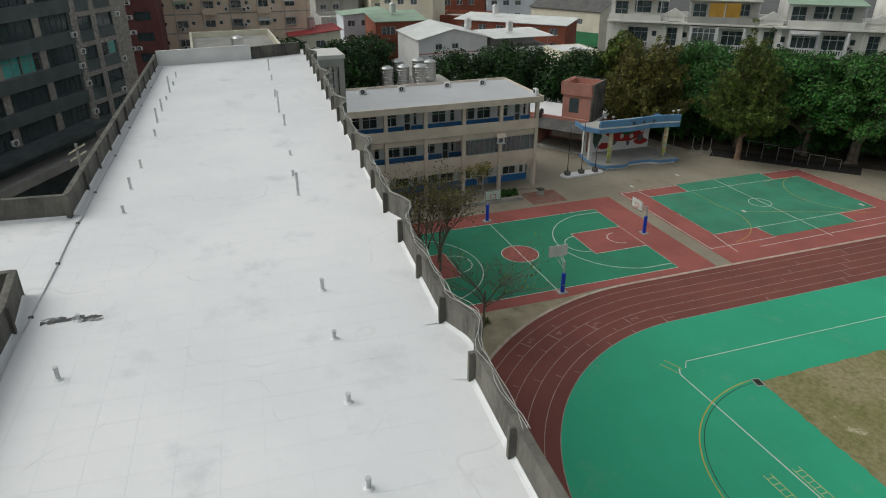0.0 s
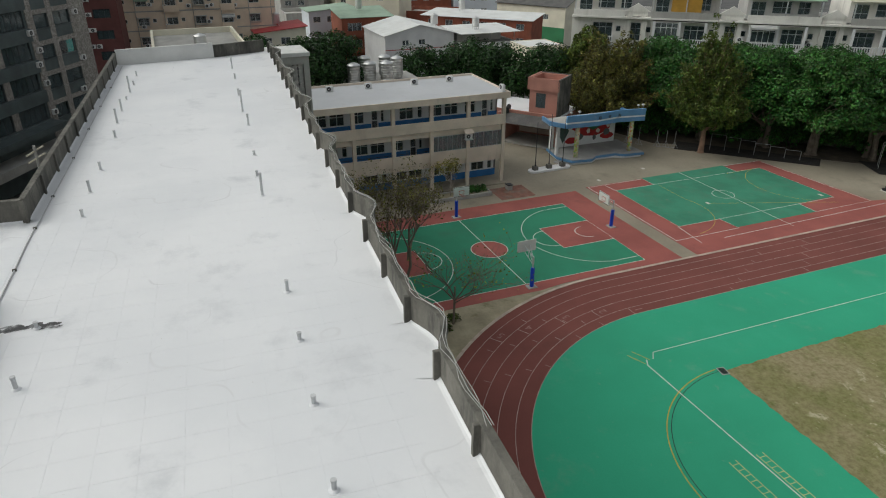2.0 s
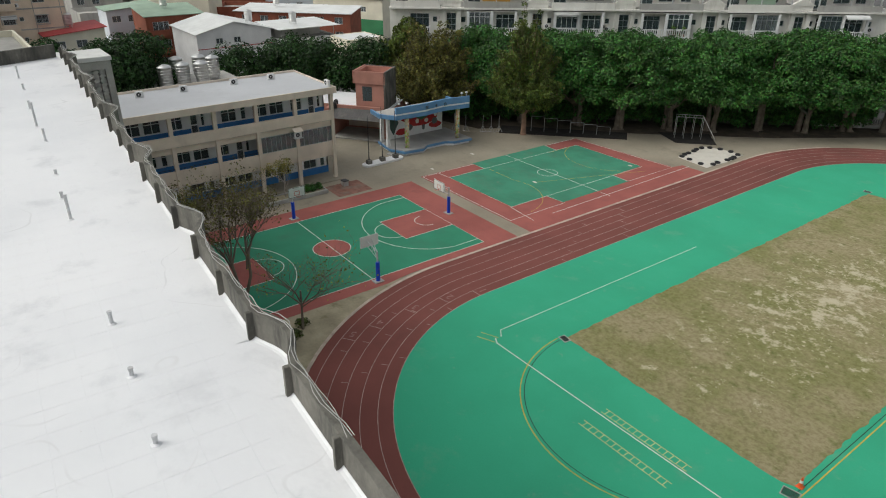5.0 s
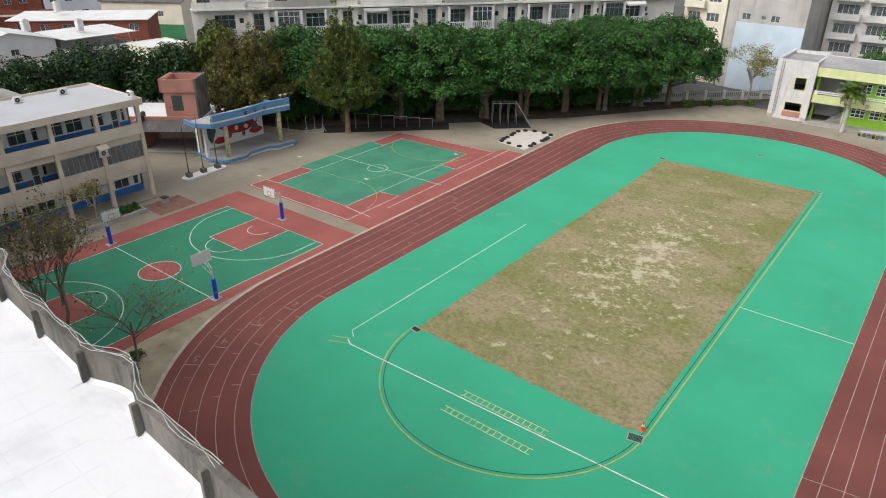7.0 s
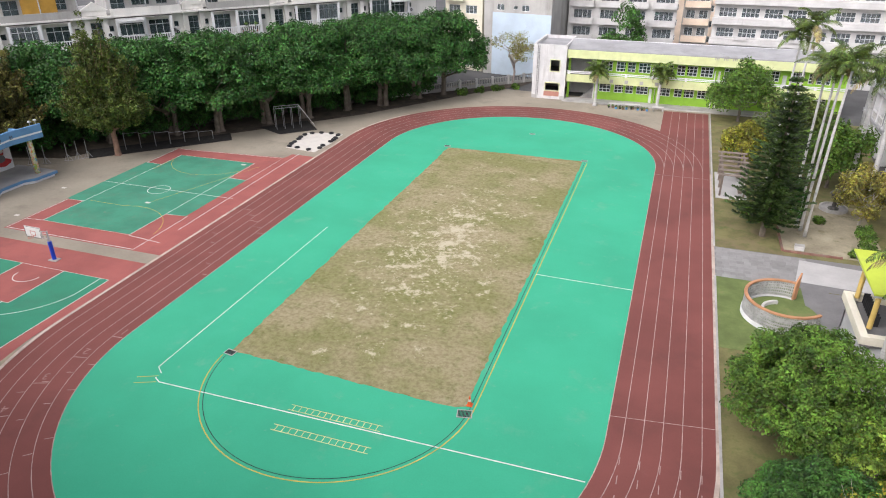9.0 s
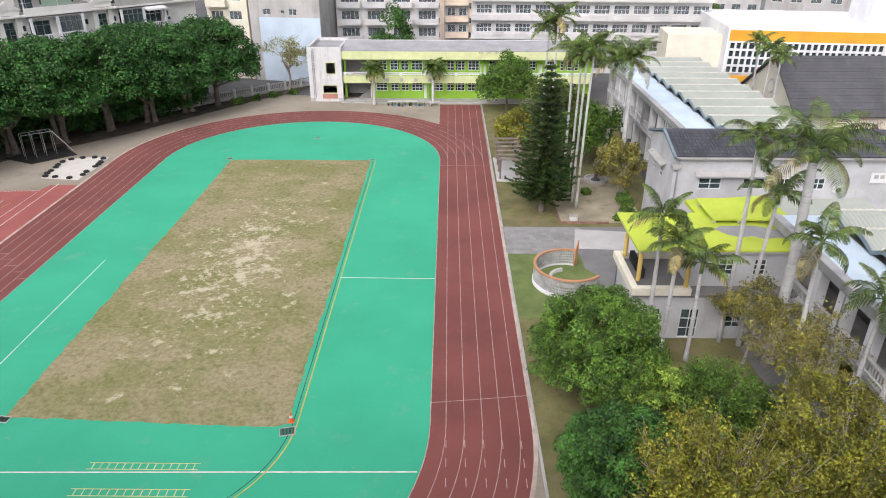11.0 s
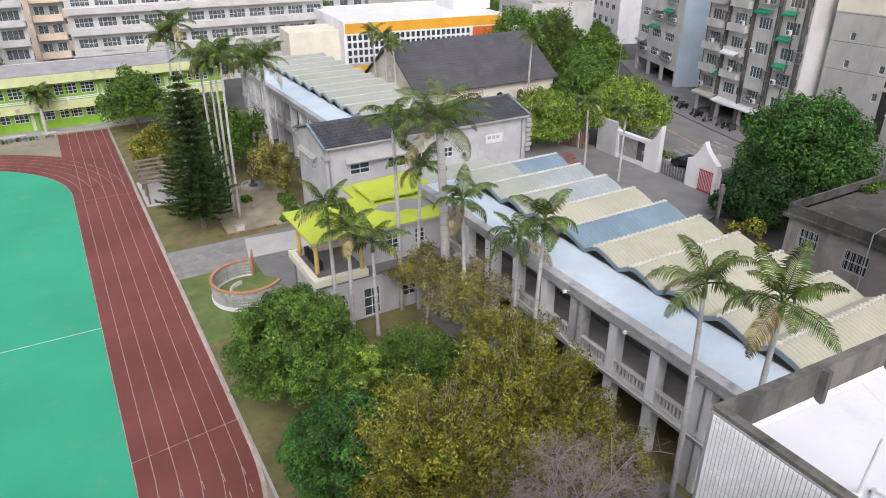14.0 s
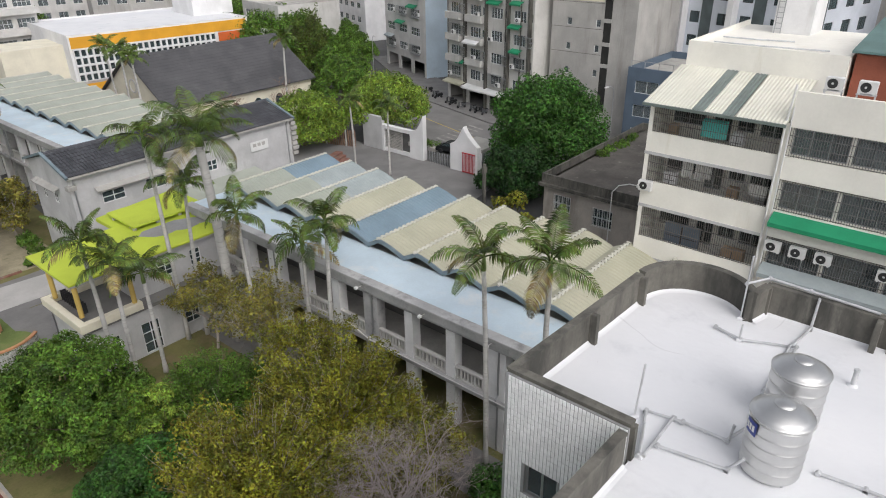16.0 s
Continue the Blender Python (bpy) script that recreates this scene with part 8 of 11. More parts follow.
m = thing("wall_sign", "pale wall sign with unreadable lettering", "sign", 39.5, 59.33, 6.6)
c = Mesh(True)
c.chamfer(-1.1, 1.1, -0.05, 0.0, 0, 1.0, 0.01)
c.ob("board", M_frame, m)
c = Mesh(True)
for k in range(3):
    c.box(-0.8 + k * 0.55, -0.4 + k * 0.55, -0.06, -0.05, 0.45, 0.8)
c.ob("lettering_bar", M_concrete, m)
low = building("lean_to", "low grey lean-to with pale sheet roof beside the hall", 28.5, 55.6, 0, 10, 3.7, 4.2, M_greyblock, SHEET["pale"], 1, {}, roof="shed", ridge=0.7, eave=0.2)

# ---------------------------------------------------------------- the town round the school
M_brickred = surface("red_brick_wall", (0.27, 0.085, 0.05), 0.85, 0.15, 0.6, 8, 0.15, [((0.17, 0.07, 0.05), 0.7, 0.52, 0.75, 0.5)])
M_greenroof = surface("green_sheet_roof", (0.28, 0.38, 0.29), 0.7, 0.1, 0.4, 7, 0.1)
M_redroof = surface("red_sheet_roof", (0.42, 0.06, 0.06), 0.7, 0.1, 0.4, 7, 0.1)
M_whitesheet = surface("white_sheet_roof", (0.66, 0.67, 0.66), 0.65, 0.07, 0.4, 7, 0.1, [((0.48, 0.47, 0.44), 0.5, 0.55, 0.76, 0.5)])
M_greensiding = surface("green_siding", (0.05, 0.23, 0.10), 0.8, 0.1, 0.4, 7, 0.1)
M_darktilewall = surface("dark_tile_wall", (0.10, 0.125, 0.128), 0.4, 0.2, 0.6, 10, 0.1, [((0.07, 0.085, 0.088), 0.5, 0.5, 0.7, 0.6)])
M_browntile = surface("mottled_grey_tile_wall", (0.40, 0.37, 0.34), 0.6, 0.3, 2.5, 12, 0.2, [((0.17, 0.15, 0.135), 6.0, 0.45, 0.58, 0.8)])
M_glassclear = glass_mat("clear_glass", (0.95, 0.97, 0.97), 0.97)
M_frame2 = surface("grey_window_frame", (0.22, 0.23, 0.23), 0.5, 0.1, 1, 10, 0.0)
M_redbrown = surface("red_brown_tile_wall", (0.15, 0.055, 0.05), 0.7, 0.15, 0.6, 9, 0.1)
M_beigeapt = surface("pinkish_beige_wall", (0.76, 0.62, 0.48), 0.8, 0.1, 0.3, 7, 0.1, [((0.55, 0.45, 0.36), 0.4, 0.52, 0.75, 0.5)], stretch=(1, 1, 0.2))
M_oldgrey = surface("stained_grey_wall", (0.43, 0.42, 0.395), 0.85, 0.12, 0.3, 6, 0.15, [((0.24, 0.225, 0.2), 0.5, 0.5, 0.74, 0.65), ((0.6, 0.58, 0.55), 0.9, 0.6, 0.78, 0.4)], stretch=(1, 1, 0.15))
M_rowwall = surface("pale_cream_render", (0.76, 0.74, 0.69), 0.85, 0.1, 0.3, 6, 0.12, [((0.46, 0.44, 0.39), 0.6, 0.53, 0.74, 0.6), ((0.3, 0.28, 0.24), 1.3, 0.64, 0.78, 0.5)], stretch=(1, 1, 0.15))
M_ochre = surface("ochre_ribbed_sheet", (0.45, 0.25, 0.04), 0.7, 0.12, 0.8, 8, 0.1)
M_lightblue = surface("light_blue_wall", (0.50, 0.60, 0.68), 0.8, 0.08, 0.3, 6, 0.1, [((0.4, 0.47, 0.52), 0.5, 0.55, 0.76, 0.4)])
M_navy = surface("navy_tile_wall", (0.11, 0.15, 0.20), 0.6, 0.12, 0.4, 8, 0.1)
M_awngreen = surface("green_awning_sheet", (0.02, 0.27, 0.13), 0.5, 0.1, 0.8, 8, 0.0)
M_bluegrey = surface("pale_blue_grey_wall", (0.64, 0.68, 0.74), 0.8, 0.08, 0.3, 6, 0.1)


def balconies(b, p0, p1, spans, levels, sh, mtl, depth=1.0, kind="solid", storey0=0.0, h=1.0):
    """Projecting balconies on the wall p0-p1 (local)."""
    p0, p1 = Vector(p0), Vector(p1)
    d = (p1 - p0).normalized()
    n = Vector((d.y, -d.x))
    for lv in levels:
        z = storey0 + lv * sh
        for u0, u1 in spans:
            q = p0 + d * u0
            mm = Matrix(((d.x, n.x, 0, q.x), (d.y, n.y, 0, q.y), (0, 0, 1, z), (0, 0, 0, 1)))
            w = u1 - u0
            m = Mesh(True)
            m.box(0, w, 0, depth, -0.15, 0.05, mm)
            if kind == "solid":
                m.box(0, w, depth - 0.12, depth, 0.05, h, mm)
                m.box(0, 0.12, 0, depth - 0.12, 0.05, h, mm)
                m.box(w - 0.12, w, 0, depth - 0.12, 0.05, h, mm)
            else:
                m.box(0, w, depth - 0.14, depth, h - 0.12, h, mm)
                m.box(0, 0.14, 0, depth - 0.14, h - 0.12, h, mm)
                m.box(w - 0.14, w, 0, depth - 0.14, h - 0.12, h, mm)
                k = max(3, int(w / 0.28))
                for j in range(k):
                    u = 0.07 + (w - 0.14) * j / (k - 1)
                    m.box(u - 0.055, u + 0.055, depth - 0.12, depth - 0.02, 0.05, h - 0.12, mm)
            m.ob("balcony", mtl, b)


def awning(x, y, z, turn, w, mtl, label, depth=0.9, category="awning"):
    t = thing("awning", label, category, x, y, z, turn, "window awnings")
    m = Mesh(True)
    m.solid([(0, -depth, -0.35), (w, -depth, -0.35), (w, 0, 0), (0, 0, 0)], (0, 0, 0.05))
    m.solid([(0, -depth, -0.55), (w, -depth, -0.55), (w, -depth, -0.34), (0, -depth, -0.34)], (0, 0.04, 0))
    m.ob("sheet", mtl, t)
    m = Mesh(True)
    m.tube([(0.1, 0, -0.5), (0.1, -depth, -0.36)], 0.02, 4)
    m.tube([(w - 0.1, 0, -0.5), (w - 0.1, -depth, -0.36)], 0.02, 4)
    m.ob("bracket", M_galv, t)


rng = random.Random(21)
# -- houses behind the courts
h1 = building("house", "white gabled house with a shallow sheet roof", -138, 39.1, 0, 14, 13.9, 9.2, M_whitewall, M_whitesheet, 3, {"E": [([(3.4, 4.7), (6.7, 8.0)], 1.2, 2.2, 2, 1, (2,)), ([(4.2, 5.6)], 0.8, 2.3, 2, 1, (1,))]}, roof="gable", ridge=1.7, eave=0.35, category="house")
local_box(h1, "band", M_redroof, 14.0, 14.06, 0.0, 13.9, 6.6, 6.72)
h2 = building("house", "white house with a roof terrace under a tin canopy", -132, 54.0, 0, 10, 11.6, 7.0, M_whitewall, M_concrete, 2, {"E": [(row(1.2, 3.6, 3, 1.8), 0.9, 2.3, 2, 1, None)]}, parapet=0.3, category="house")
m = Mesh(True)
m.solid([(-0.4, -0.6, 9.3), (10.7, -0.6, 9.1), (10.7, 12.2, 9.1), (-0.4, 12.2, 9.3)], (0, 0, 0.1))
m.ob("terrace_roof", M_whitesheet, h2)
for x, y in ((9.7, 0.4), (9.7, 6.0), (9.7, 11.2), (0.4, 0.4), (0.4, 11.2)):
    local_box(h2, "terrace_post", M_alu, x - 0.05, x + 0.05, y - 0.05, y + 0.05, 7.0, 9.12)
local_box(h2, "terrace_room", M_palewall, 1.0, 5.0, 1.0, 10.6, 7.0, 9.1)
h3 = building("house", "orange brick house with a green sheet roof", -143.7, 36.0, 88, 11, 11, 10.2, M_brickred, M_greenroof, 3, {"S": [(row(1.2, 5.2, 2, 3.0), 0.7, 2.4, 3, 1, None)]}, roof="shed", ridge=0.9, category="house")
balconies(h3, (0, 0), (11, 0), [(0.3, 10.7)], (1, 2), 3.4, M_brickred, 1.2)
h4 = building("house", "cream and green metal hall with a dark gable roof", -166, 83, 30, 20, 14, 9.5, M_creamwall, M_darkroof, 2, {"S": [(row(2.5, 5.5, 3, 1.8), 1.6, 2.8, 3, 1, None)]}, roof="gable", ridge=2.4, category="hall")
m = Mesh(True)
m.box(-0.05, 20.05, -0.06, -0.004, 0, 4.6)
m.ob("green_base", M_greensiding, h4)
h5 = building("house", "yellowish house with a red sheet roof", -144, 17.3, 0, 9, 9.4, 9.4, M_creamwall, M_redroof, 3, {"E": [(row(1.0, 3.5, 2, 1.8), 0.9, 2.2, 2, 1, None)]}, roof="shed", ridge=0.9, category="house")
h8 = building("house", "pale blue-grey house with a grey roof", -168, 32.5, 0, 8, 10, 9.8, M_bluegrey, M_greenroof, 3, {"E": [(row(1.0, 3.2, 3, 1.7), 0.9, 2.2, 2, 1, None)]}, roof="shed", ridge=0.8, category="house")
h6 = building("house", "long red brick house with white sheet additions", -152, 57, 45, 26, 9, 9.0, M_brickred, M_whitesheet, 3, {"S": [(row(1.5, 4.2, 6, 1.8), 0.9, 2.3, 2, 1, None)]}, roof="shed", ridge=0.6, category="house")
h7 = building("house", "pale yellow shed with a tin roof", -119, 62.6, 0, 7, 7.6, 7.7, M_creamwall, M_whitesheet, 2, {}, parapet=0.1, category="shed")
for x, y, z in ((-128, 50.5, 9.93), (-126, 58.5, 9.28), (-140, 22, 9.98), (-150, 41.5, 10.9), (-150, 66, 9.7)):
    water_tank(x, y, z, 0.7, 2.2)
styles = [(M_palewall, M_whitesheet), (M_whitewall, M_whitesheet), (M_oldgrey, M_concrete), (M_creamwall, M_redroof), (M_brickred, M_concrete), (M_bluegrey, M_whitesheet), (M_oldgrey, M_greenroof), (M_palewall, M_whitesheet)]
k = 0
for gx in range(6):
    for gy in range(8):
        x, y = -172 - gx * 17 + rng.uniform(-4, 4), -6 + gy * 17 + gx * 3 + rng.uniform(-4, 4)
        wm, rm = styles[k % len(styles)]
        k += 1
        if -185 < x < -160 and 74 < y < 100:
            continue
        w = rng.uniform(9, 14)
        hh = rng.choice((7.0, 10.2, 10.2, 13.2))
        building("house", rng.choice(("pale town house with a tin roof", "grey town house with metal roof additions", "plain rendered town house among other roofs")), x, y, 70 + rng.uniform(-20, 20), w, 11, hh, wm, rm, max(2, round(hh / 3.3)),
                 {"S": [(row(1.2, 3.4, int((w - 2) / 3.4), 1.7), 0.9, 2.2, 2, 1, None)]}, roof=rng.choice(("shed", "gable", "flat")), ridge=rng.uniform(0.6, 2.0), category="house", group="town houses")
# -- beige and brown flats at the far end of the white roof
bf = building("apartment_block", "pinkish beige apartment block with many small windows", -141, -9, 88, 31, 12, 27, M_beigeapt, M_concrete, 8, {"S": [(row(1.2, 5.0, 6, 1.9), 0.9, 2.2, 2, 1, None), (row(3.7, 5.0, 5, 0.7), 1.4, 2.1, 1, 1, None)]}, category="apartments")
balconies(bf, (0, 0), (31, 0), row(0.9, 10.0, 3, 2.6), range(1, 8), 27 / 8, M_beigeapt, 0.8)
building("apartment_block", "red-brown tiled apartment block", -128, -17.5, 88, 12.2, 12, 30, M_redbrown, M_concrete, 9, {"S": [(row(0.8, 3.8, 3, 2.6), 0.9, 2.3, 3, 1, None)]}, glass=M_glassdark, frame_mat=M_darkmetal, category="apartments")
for y, z in ((7.76, 14.5), (7.78, 16.8), (7.1, 12.1), (8.0, 12.1), (7.4, 9.5), (8.4, 9.5)):
    air_conditioner(-128 + 0.0349 * y + 0.17, -17.5 + y, z, 88)
for i in range(14):
    air_conditioner(-140.4, -6 + (i % 7) * 4.1, 7.2 + (i // 7) * 3.375 + rng.choice((0, 3.375)), 90)
CAGES = {}


def window_cage(b, u, z, w, h, out=0.45):
    """A steel window cage standing off a wall along local x."""
    key = (w, h)
    if key not in CAGES:
        m = Mesh(True)
        k = max(4, int(w / 0.22))
        for i in range(k + 1):
            x = w * i / k
            m.box(x - 0.018, x + 0.018, -out, -out + 0.03, 0, h)
        for zz in (0, h * 0.5, h - 0.04):
            m.box(0, w, -out - 0.01, -out + 0.03, zz, zz + 0.04)
            m.box(-0.02, 0.02, -out, 0, zz, zz + 0.04)
            m.box(w - 0.02, w + 0.02, -out, 0, zz, zz + 0.04)
        m.box(0, w, -out, 0, -0.04, 0)
        m.box(-0.05, w + 0.05, -out - 0.1, 0, h, h + 0.05)
        CAGES[key] = m.data("window_cage", M_alu)
    t = new("window_cage", CAGES[key])
    t.parent = b
    t.matrix_basis = pose(u, -0.004, z)
    return tagged(t, kind="stuff")


cr = random.Random(23)
bh = 27 / 8
for lv in range(2, 8):
    for k in range(6):
        u = 1.2 + k * 5.0
        if cr.random() < 0.55:
            window_cage(bf, u - 0.1, lv * bh + 0.75, 2.1, 1.55)
        if cr.random() < 0.6:
            q = FRAME_OF[bf] @ Vector((u + 2.4, -0.3, lv * bh + cr.choice((0.3, 0.9))))
            air_conditioner(q.x, q.y, q.z, 88)
        if cr.random() < 0.3:
            q = FRAME_OF[bf] @ Vector((u - 0.2, 0.0, lv * bh + 2.4))
            awning(q.x, q.y, q.z, 88, 2.4, cr.choice((M_whitesheet, M_greenroof, SHEET["cream"])), "faded sheet awning over a flat window", 0.8)
for u in (0.6, 6.0, 10.9, 16.0, 21.0, 26.1, 30.3):
    m = Mesh(True)
    m.tube([(u, -0.12, 0.5), (u, -0.12, 26.5)], 0.07, 6)
    m.ob("rain_pipe", M_concrete, bf)
for lv in range(1, 8):
    local_box(bf, "floor_band", M_concrete, -0.02, 31.02, -0.06, -0.003, lv * bh - 0.1, lv * bh + 0.12)
lowc = building("low_block", "cream walled rooftop block beyond the school roof", -66.3, -0.6, 90, 8.8, 18, 17.2, M_creamwall, M_concrete, 4, {}, parapet=0.6, category="building")
water_tank(-74, 4, 17.2, 0.6, 1.2)
# -- the dark block across the lane
LEFT = [(0.6, 5.0), (6.0, 11.2), (12.2, 17.2), (18.2, 23.8), (31.8, 36.5)]
RIGHT = [(38.1, 40.65), (41.6, 44.85)]
DZ, DS = 5.9, 3.55
dk = building("apartment_block", "dark tiled apartment block with grey tile bays and tinted windows", -62, -32, 150.5, 48, 16, 41.4, M_darktilewall, M_concrete, 10,
              {"S": [(LEFT, 0.85, 2.9, 5, 1, None), ([(24.9, 30.65)], 0.85, 2.9, 5, 1, [0, 1] + list(range(3, 10))), ([(24.9, 30.65)], 0.85, 2.9, 0, 0, (2,)),
                     (RIGHT[:1], 0.5, 2.15, 2, 1, None), (RIGHT[1:], 0.5, 2.15, 2, 1, [0, 1] + list(range(3, 10))), (RIGHT[1:], 0.5, 2.15, 0, 0, (2,))]}, glass=M_glassdark, frame_mat=M_darkmetal, category="apartments", storey0=DZ)
window(dk, (0, 0), (48, 0), 24.9, 30.65, DZ + 2 * DS + 0.85, DZ + 2 * DS + 2.9, 4, 1, M_frame2, M_glassclear, 0.1, 0.07, rail=0.72)
window(dk, (0, 0), (48, 0), 41.6, 44.85, DZ + 2 * DS + 0.5, DZ + 2 * DS + 2.15, 2, 1, M_frame2, M_glassclear, 0.1, 0.07)
m = Mesh(True)
wall(m, (36.9, -0.12), (48.0, -0.12), 4.2, 41.4, 0.117, [(u0 - 36.9, u1 - 36.9, DZ + lv * DS - 0.85, DZ + lv * DS + 2.15) for u0, u1 in RIGHT for lv in range(10)])
m.ob("tile_cladding", M_browntile, dk, "cladding of mottled grey tile")
for a, c in ((5.05, 5.95), (11.3, 12.1), (17.25, 18.15), (23.85, 24.85), (30.7, 31.75)):
    for lv in range(5):
        m = Mesh(True)
        m.box(a, c, -0.08, -0.003, DZ + lv * DS + 0.85, DZ + lv * DS + 2.9)
        m.ob("tile_pier", M_browntile, dk)
for lv in range(6):
    m = Mesh(True)
    m.chamfer(-0.2, 36.85, -0.42, -0.003, DZ + lv * DS - 0.62, DZ + lv * DS + 0.82, 0.03)
    m.ob("spandrel", M_darktilewall, dk)
    for u0, u1 in RIGHT:
        m = Mesh(True)
        m.box(u0, u1, -0.06, -0.003, DZ + lv * DS - 0.85, DZ + lv * DS + 0.42)
        m.box(u0 - 0.04, u1 + 0.04, -0.2, -0.003, DZ + lv * DS + 0.42, DZ + lv * DS + 0.5)
        m.ob("window_panel", M_darktilewall, dk)
M_teal = surface("teal_curtain", (0.10, 0.62, 0.56), 0.8, 0.12, 1, 8, 0.0)


def curtain(u0, u1, z0, z1, folds):
    m = Mesh(True)
    k = folds * 2
    for j in range(k):
        a, c = u0 + (u1 - u0) * j / k, u0 + (u1 - u0) * (j + 1) / k
        m.solid([(a, 0.26 + 0.08 * (j % 2), z0), (c, 0.26 + 0.08 * ((j + 1) % 2), z0), (c, 0.26 + 0.08 * ((j + 1) % 2), z1), (a, 0.26 + 0.08 * (j % 2), z1)], (0, 0.01, 0))
    m.ob("curtain", M_teal, dk, "teal curtain drawn behind the window")


curtain(25.0, 27.6, DZ + 2 * DS + 0.8, DZ + 2 * DS + 2.9, 9)
curtain(27.9, 29.9, DZ + 2 * DS + 0.8, DZ + 2 * DS + 2.9, 7)
curtain(43.3, 44.7, DZ + 2 * DS + 0.5, DZ + 2 * DS + 2.1, 5)
dkm = FRAME_OF[dk]
for u, z in ((36.6, 12.95), (45.4, 12.25), (44.1, 8.45), (37.6, 7.05), (37.45, 10.6), (37.6, 14.45), (45.75, 17.9), (23.3, 7.15), (36.4, 16.6), (46.0, 21.5)):
    q = dkm @ Vector((u, -0.28 if u > 36.9 else -0.58, z))
    air_conditioner(q.x, q.y, q.z, 150.5)
g = Mesh()
m = Mesh(True)
m.box(-0.5, 36.85, -2.4, -0.003, 5.9, 6.6)
m.ob("street_canopy", M_darktilewall, dk)
m = Mesh(True)
m.box(-0.5, 46.0, -2.8, -0.003, 3.2, 4.2)
m.ob("shop_sign_band", M_concrete, dk)
pole = thing("utility_pole", "concrete utility pole with cross arms by the lane", "utility pole", -60.3, -10.5, 0)
m = Mesh(True)
m.tube([(0, 0, 0), (0, 0, 12.7)], [0.17, 0.12], 9)
m.ob("pole", M_concrete, pole)
for z in (11.6, 12.2):
    m = Mesh(True)
    m.box(-1.3, 1.3, -0.05, 0.05, z, z + 0.1, pose(0, 0, 0, 0, 0, 160))
    m.ob("cross_arm", M_creamwall, pole)

# -- the long row of flats behind the trees
ra = thing("apartment_row", "long weathered grey apartment row with white balustrade balconies", "apartments", -101.5, 54.1, 0, 51.5)
ra.matrix_basis = FRAME_OF[ra] = pose(-101.5, 54.1, 0, 0, 0, 51.5) @ Matrix.Diagonal((1.16, 1.16, 1.16, 1.0))
RW, RH, SH = 78.0, 13.12, 3.28
holes = []
units = [(4.0 + i * 11.8) for i in range(6)]
U0 = 8.0
for lv in range(4):
    z = lv * SH
    for u in units:
        holes += [(u, u + 1.3, z + 0.4, z + 2.7), (u + 3.0, u + 5.6, z + 0.15, z + 2.6), (u + 6.8, u + 9.4, z + 0.15, z + 2.6), (u + 2.0, u + 2.6, z + 1.5, z + 2.2), (u + 9.9, u + 10.5, z + 1.5, z + 2.2)]
holes = [h for h in holes if h[0] > U0 + 0.6]
m = Mesh(True)
wall(m, (U0, 0), (RW, 0), 0, RH, 0.3, [(a - U0, c - U0, d, e) for a, c, d, e in holes])
wall(m, (RW, 0.3), (RW, 14), 0, RH, 0.3)
wall(m, (RW, 14), (U0, 14), 0, RH, 0.3)
wall(m, (U0, 14), (U0, 0.3), 0, RH, 0.3)
m.ob("wall", M_rowwall, ra)
m = Mesh(True)
for lv in range(1, 5):
    m.box(U0 + 0.3, RW - 0.3, 0.3, 13.7, lv * SH - 0.2, lv * SH)
m.ob("floor_slab", M_concrete, ra)
for i, h in enumerate(holes):
    w = h[1] - h[0]
    if w > 2:
        window(ra, (0, 0), (RW, 0), h[0], h[1], h[2], h[3], 3, 2, M_frame if (i * 7) % 5 < 2 else M_alu, M_glassdark, 0.2, 0.07, rail=0.75)
    else:
        window(ra, (0, 0), (RW, 0), h[0], h[1], h[2], h[3], 1 if w < 1 else 2, 3 if w > 1 else 1, M_alu, M_glassdark, 0.1, 0.05)
balconies(ra, (0, 0), (RW, 0), [(max(u + 2.8, U0 + 2.5), u + 9.6) for u in units], range(1, 4), SH, M_whitewall, 1.1, "baluster")
post_me = Mesh(True)
post_me.box(0, 0.3, 0, 0.25, 0.05, 3.1)
post_me = post_me.data("balcony_post", M_whitewall)
for u in units:
    if u < U0:
        continue
    m = Mesh(True)
    m.box(u - 0.7, u - 0.1, -0.5, -0.003, 0, RH + 0.3)
    m.box(u + 1.4, u + 2.0, -0.5, -0.003, 0, RH + 0.3)
    m.box(u - 0.7, u + 2.0, -0.5, 0.0, RH + 0.3, RH + 0.9)
    m.solid([(u - 1.0, -0.6, RH + 0.9), (u + 2.3, -0.6, RH + 0.9), (u + 0.65, -0.6, RH + 1.9)], (0, 0.6, 0))
    m.ob("gabled_bay", M_rowwall, ra)
    for lv in range(1, 4):
        for uu in (u + 2.8, u + 6.05, u + 9.25):
            pst = new("balcony_post", post_me)
            pst.parent = ra
            pst.matrix_basis = Matrix.Translation((uu, -1.1, lv * SH))
m = Mesh(True)
m.box(U0, RW, -1.0, 0.3, RH, RH + 0.22)
m.ob("cornice", M_rowwall, ra)
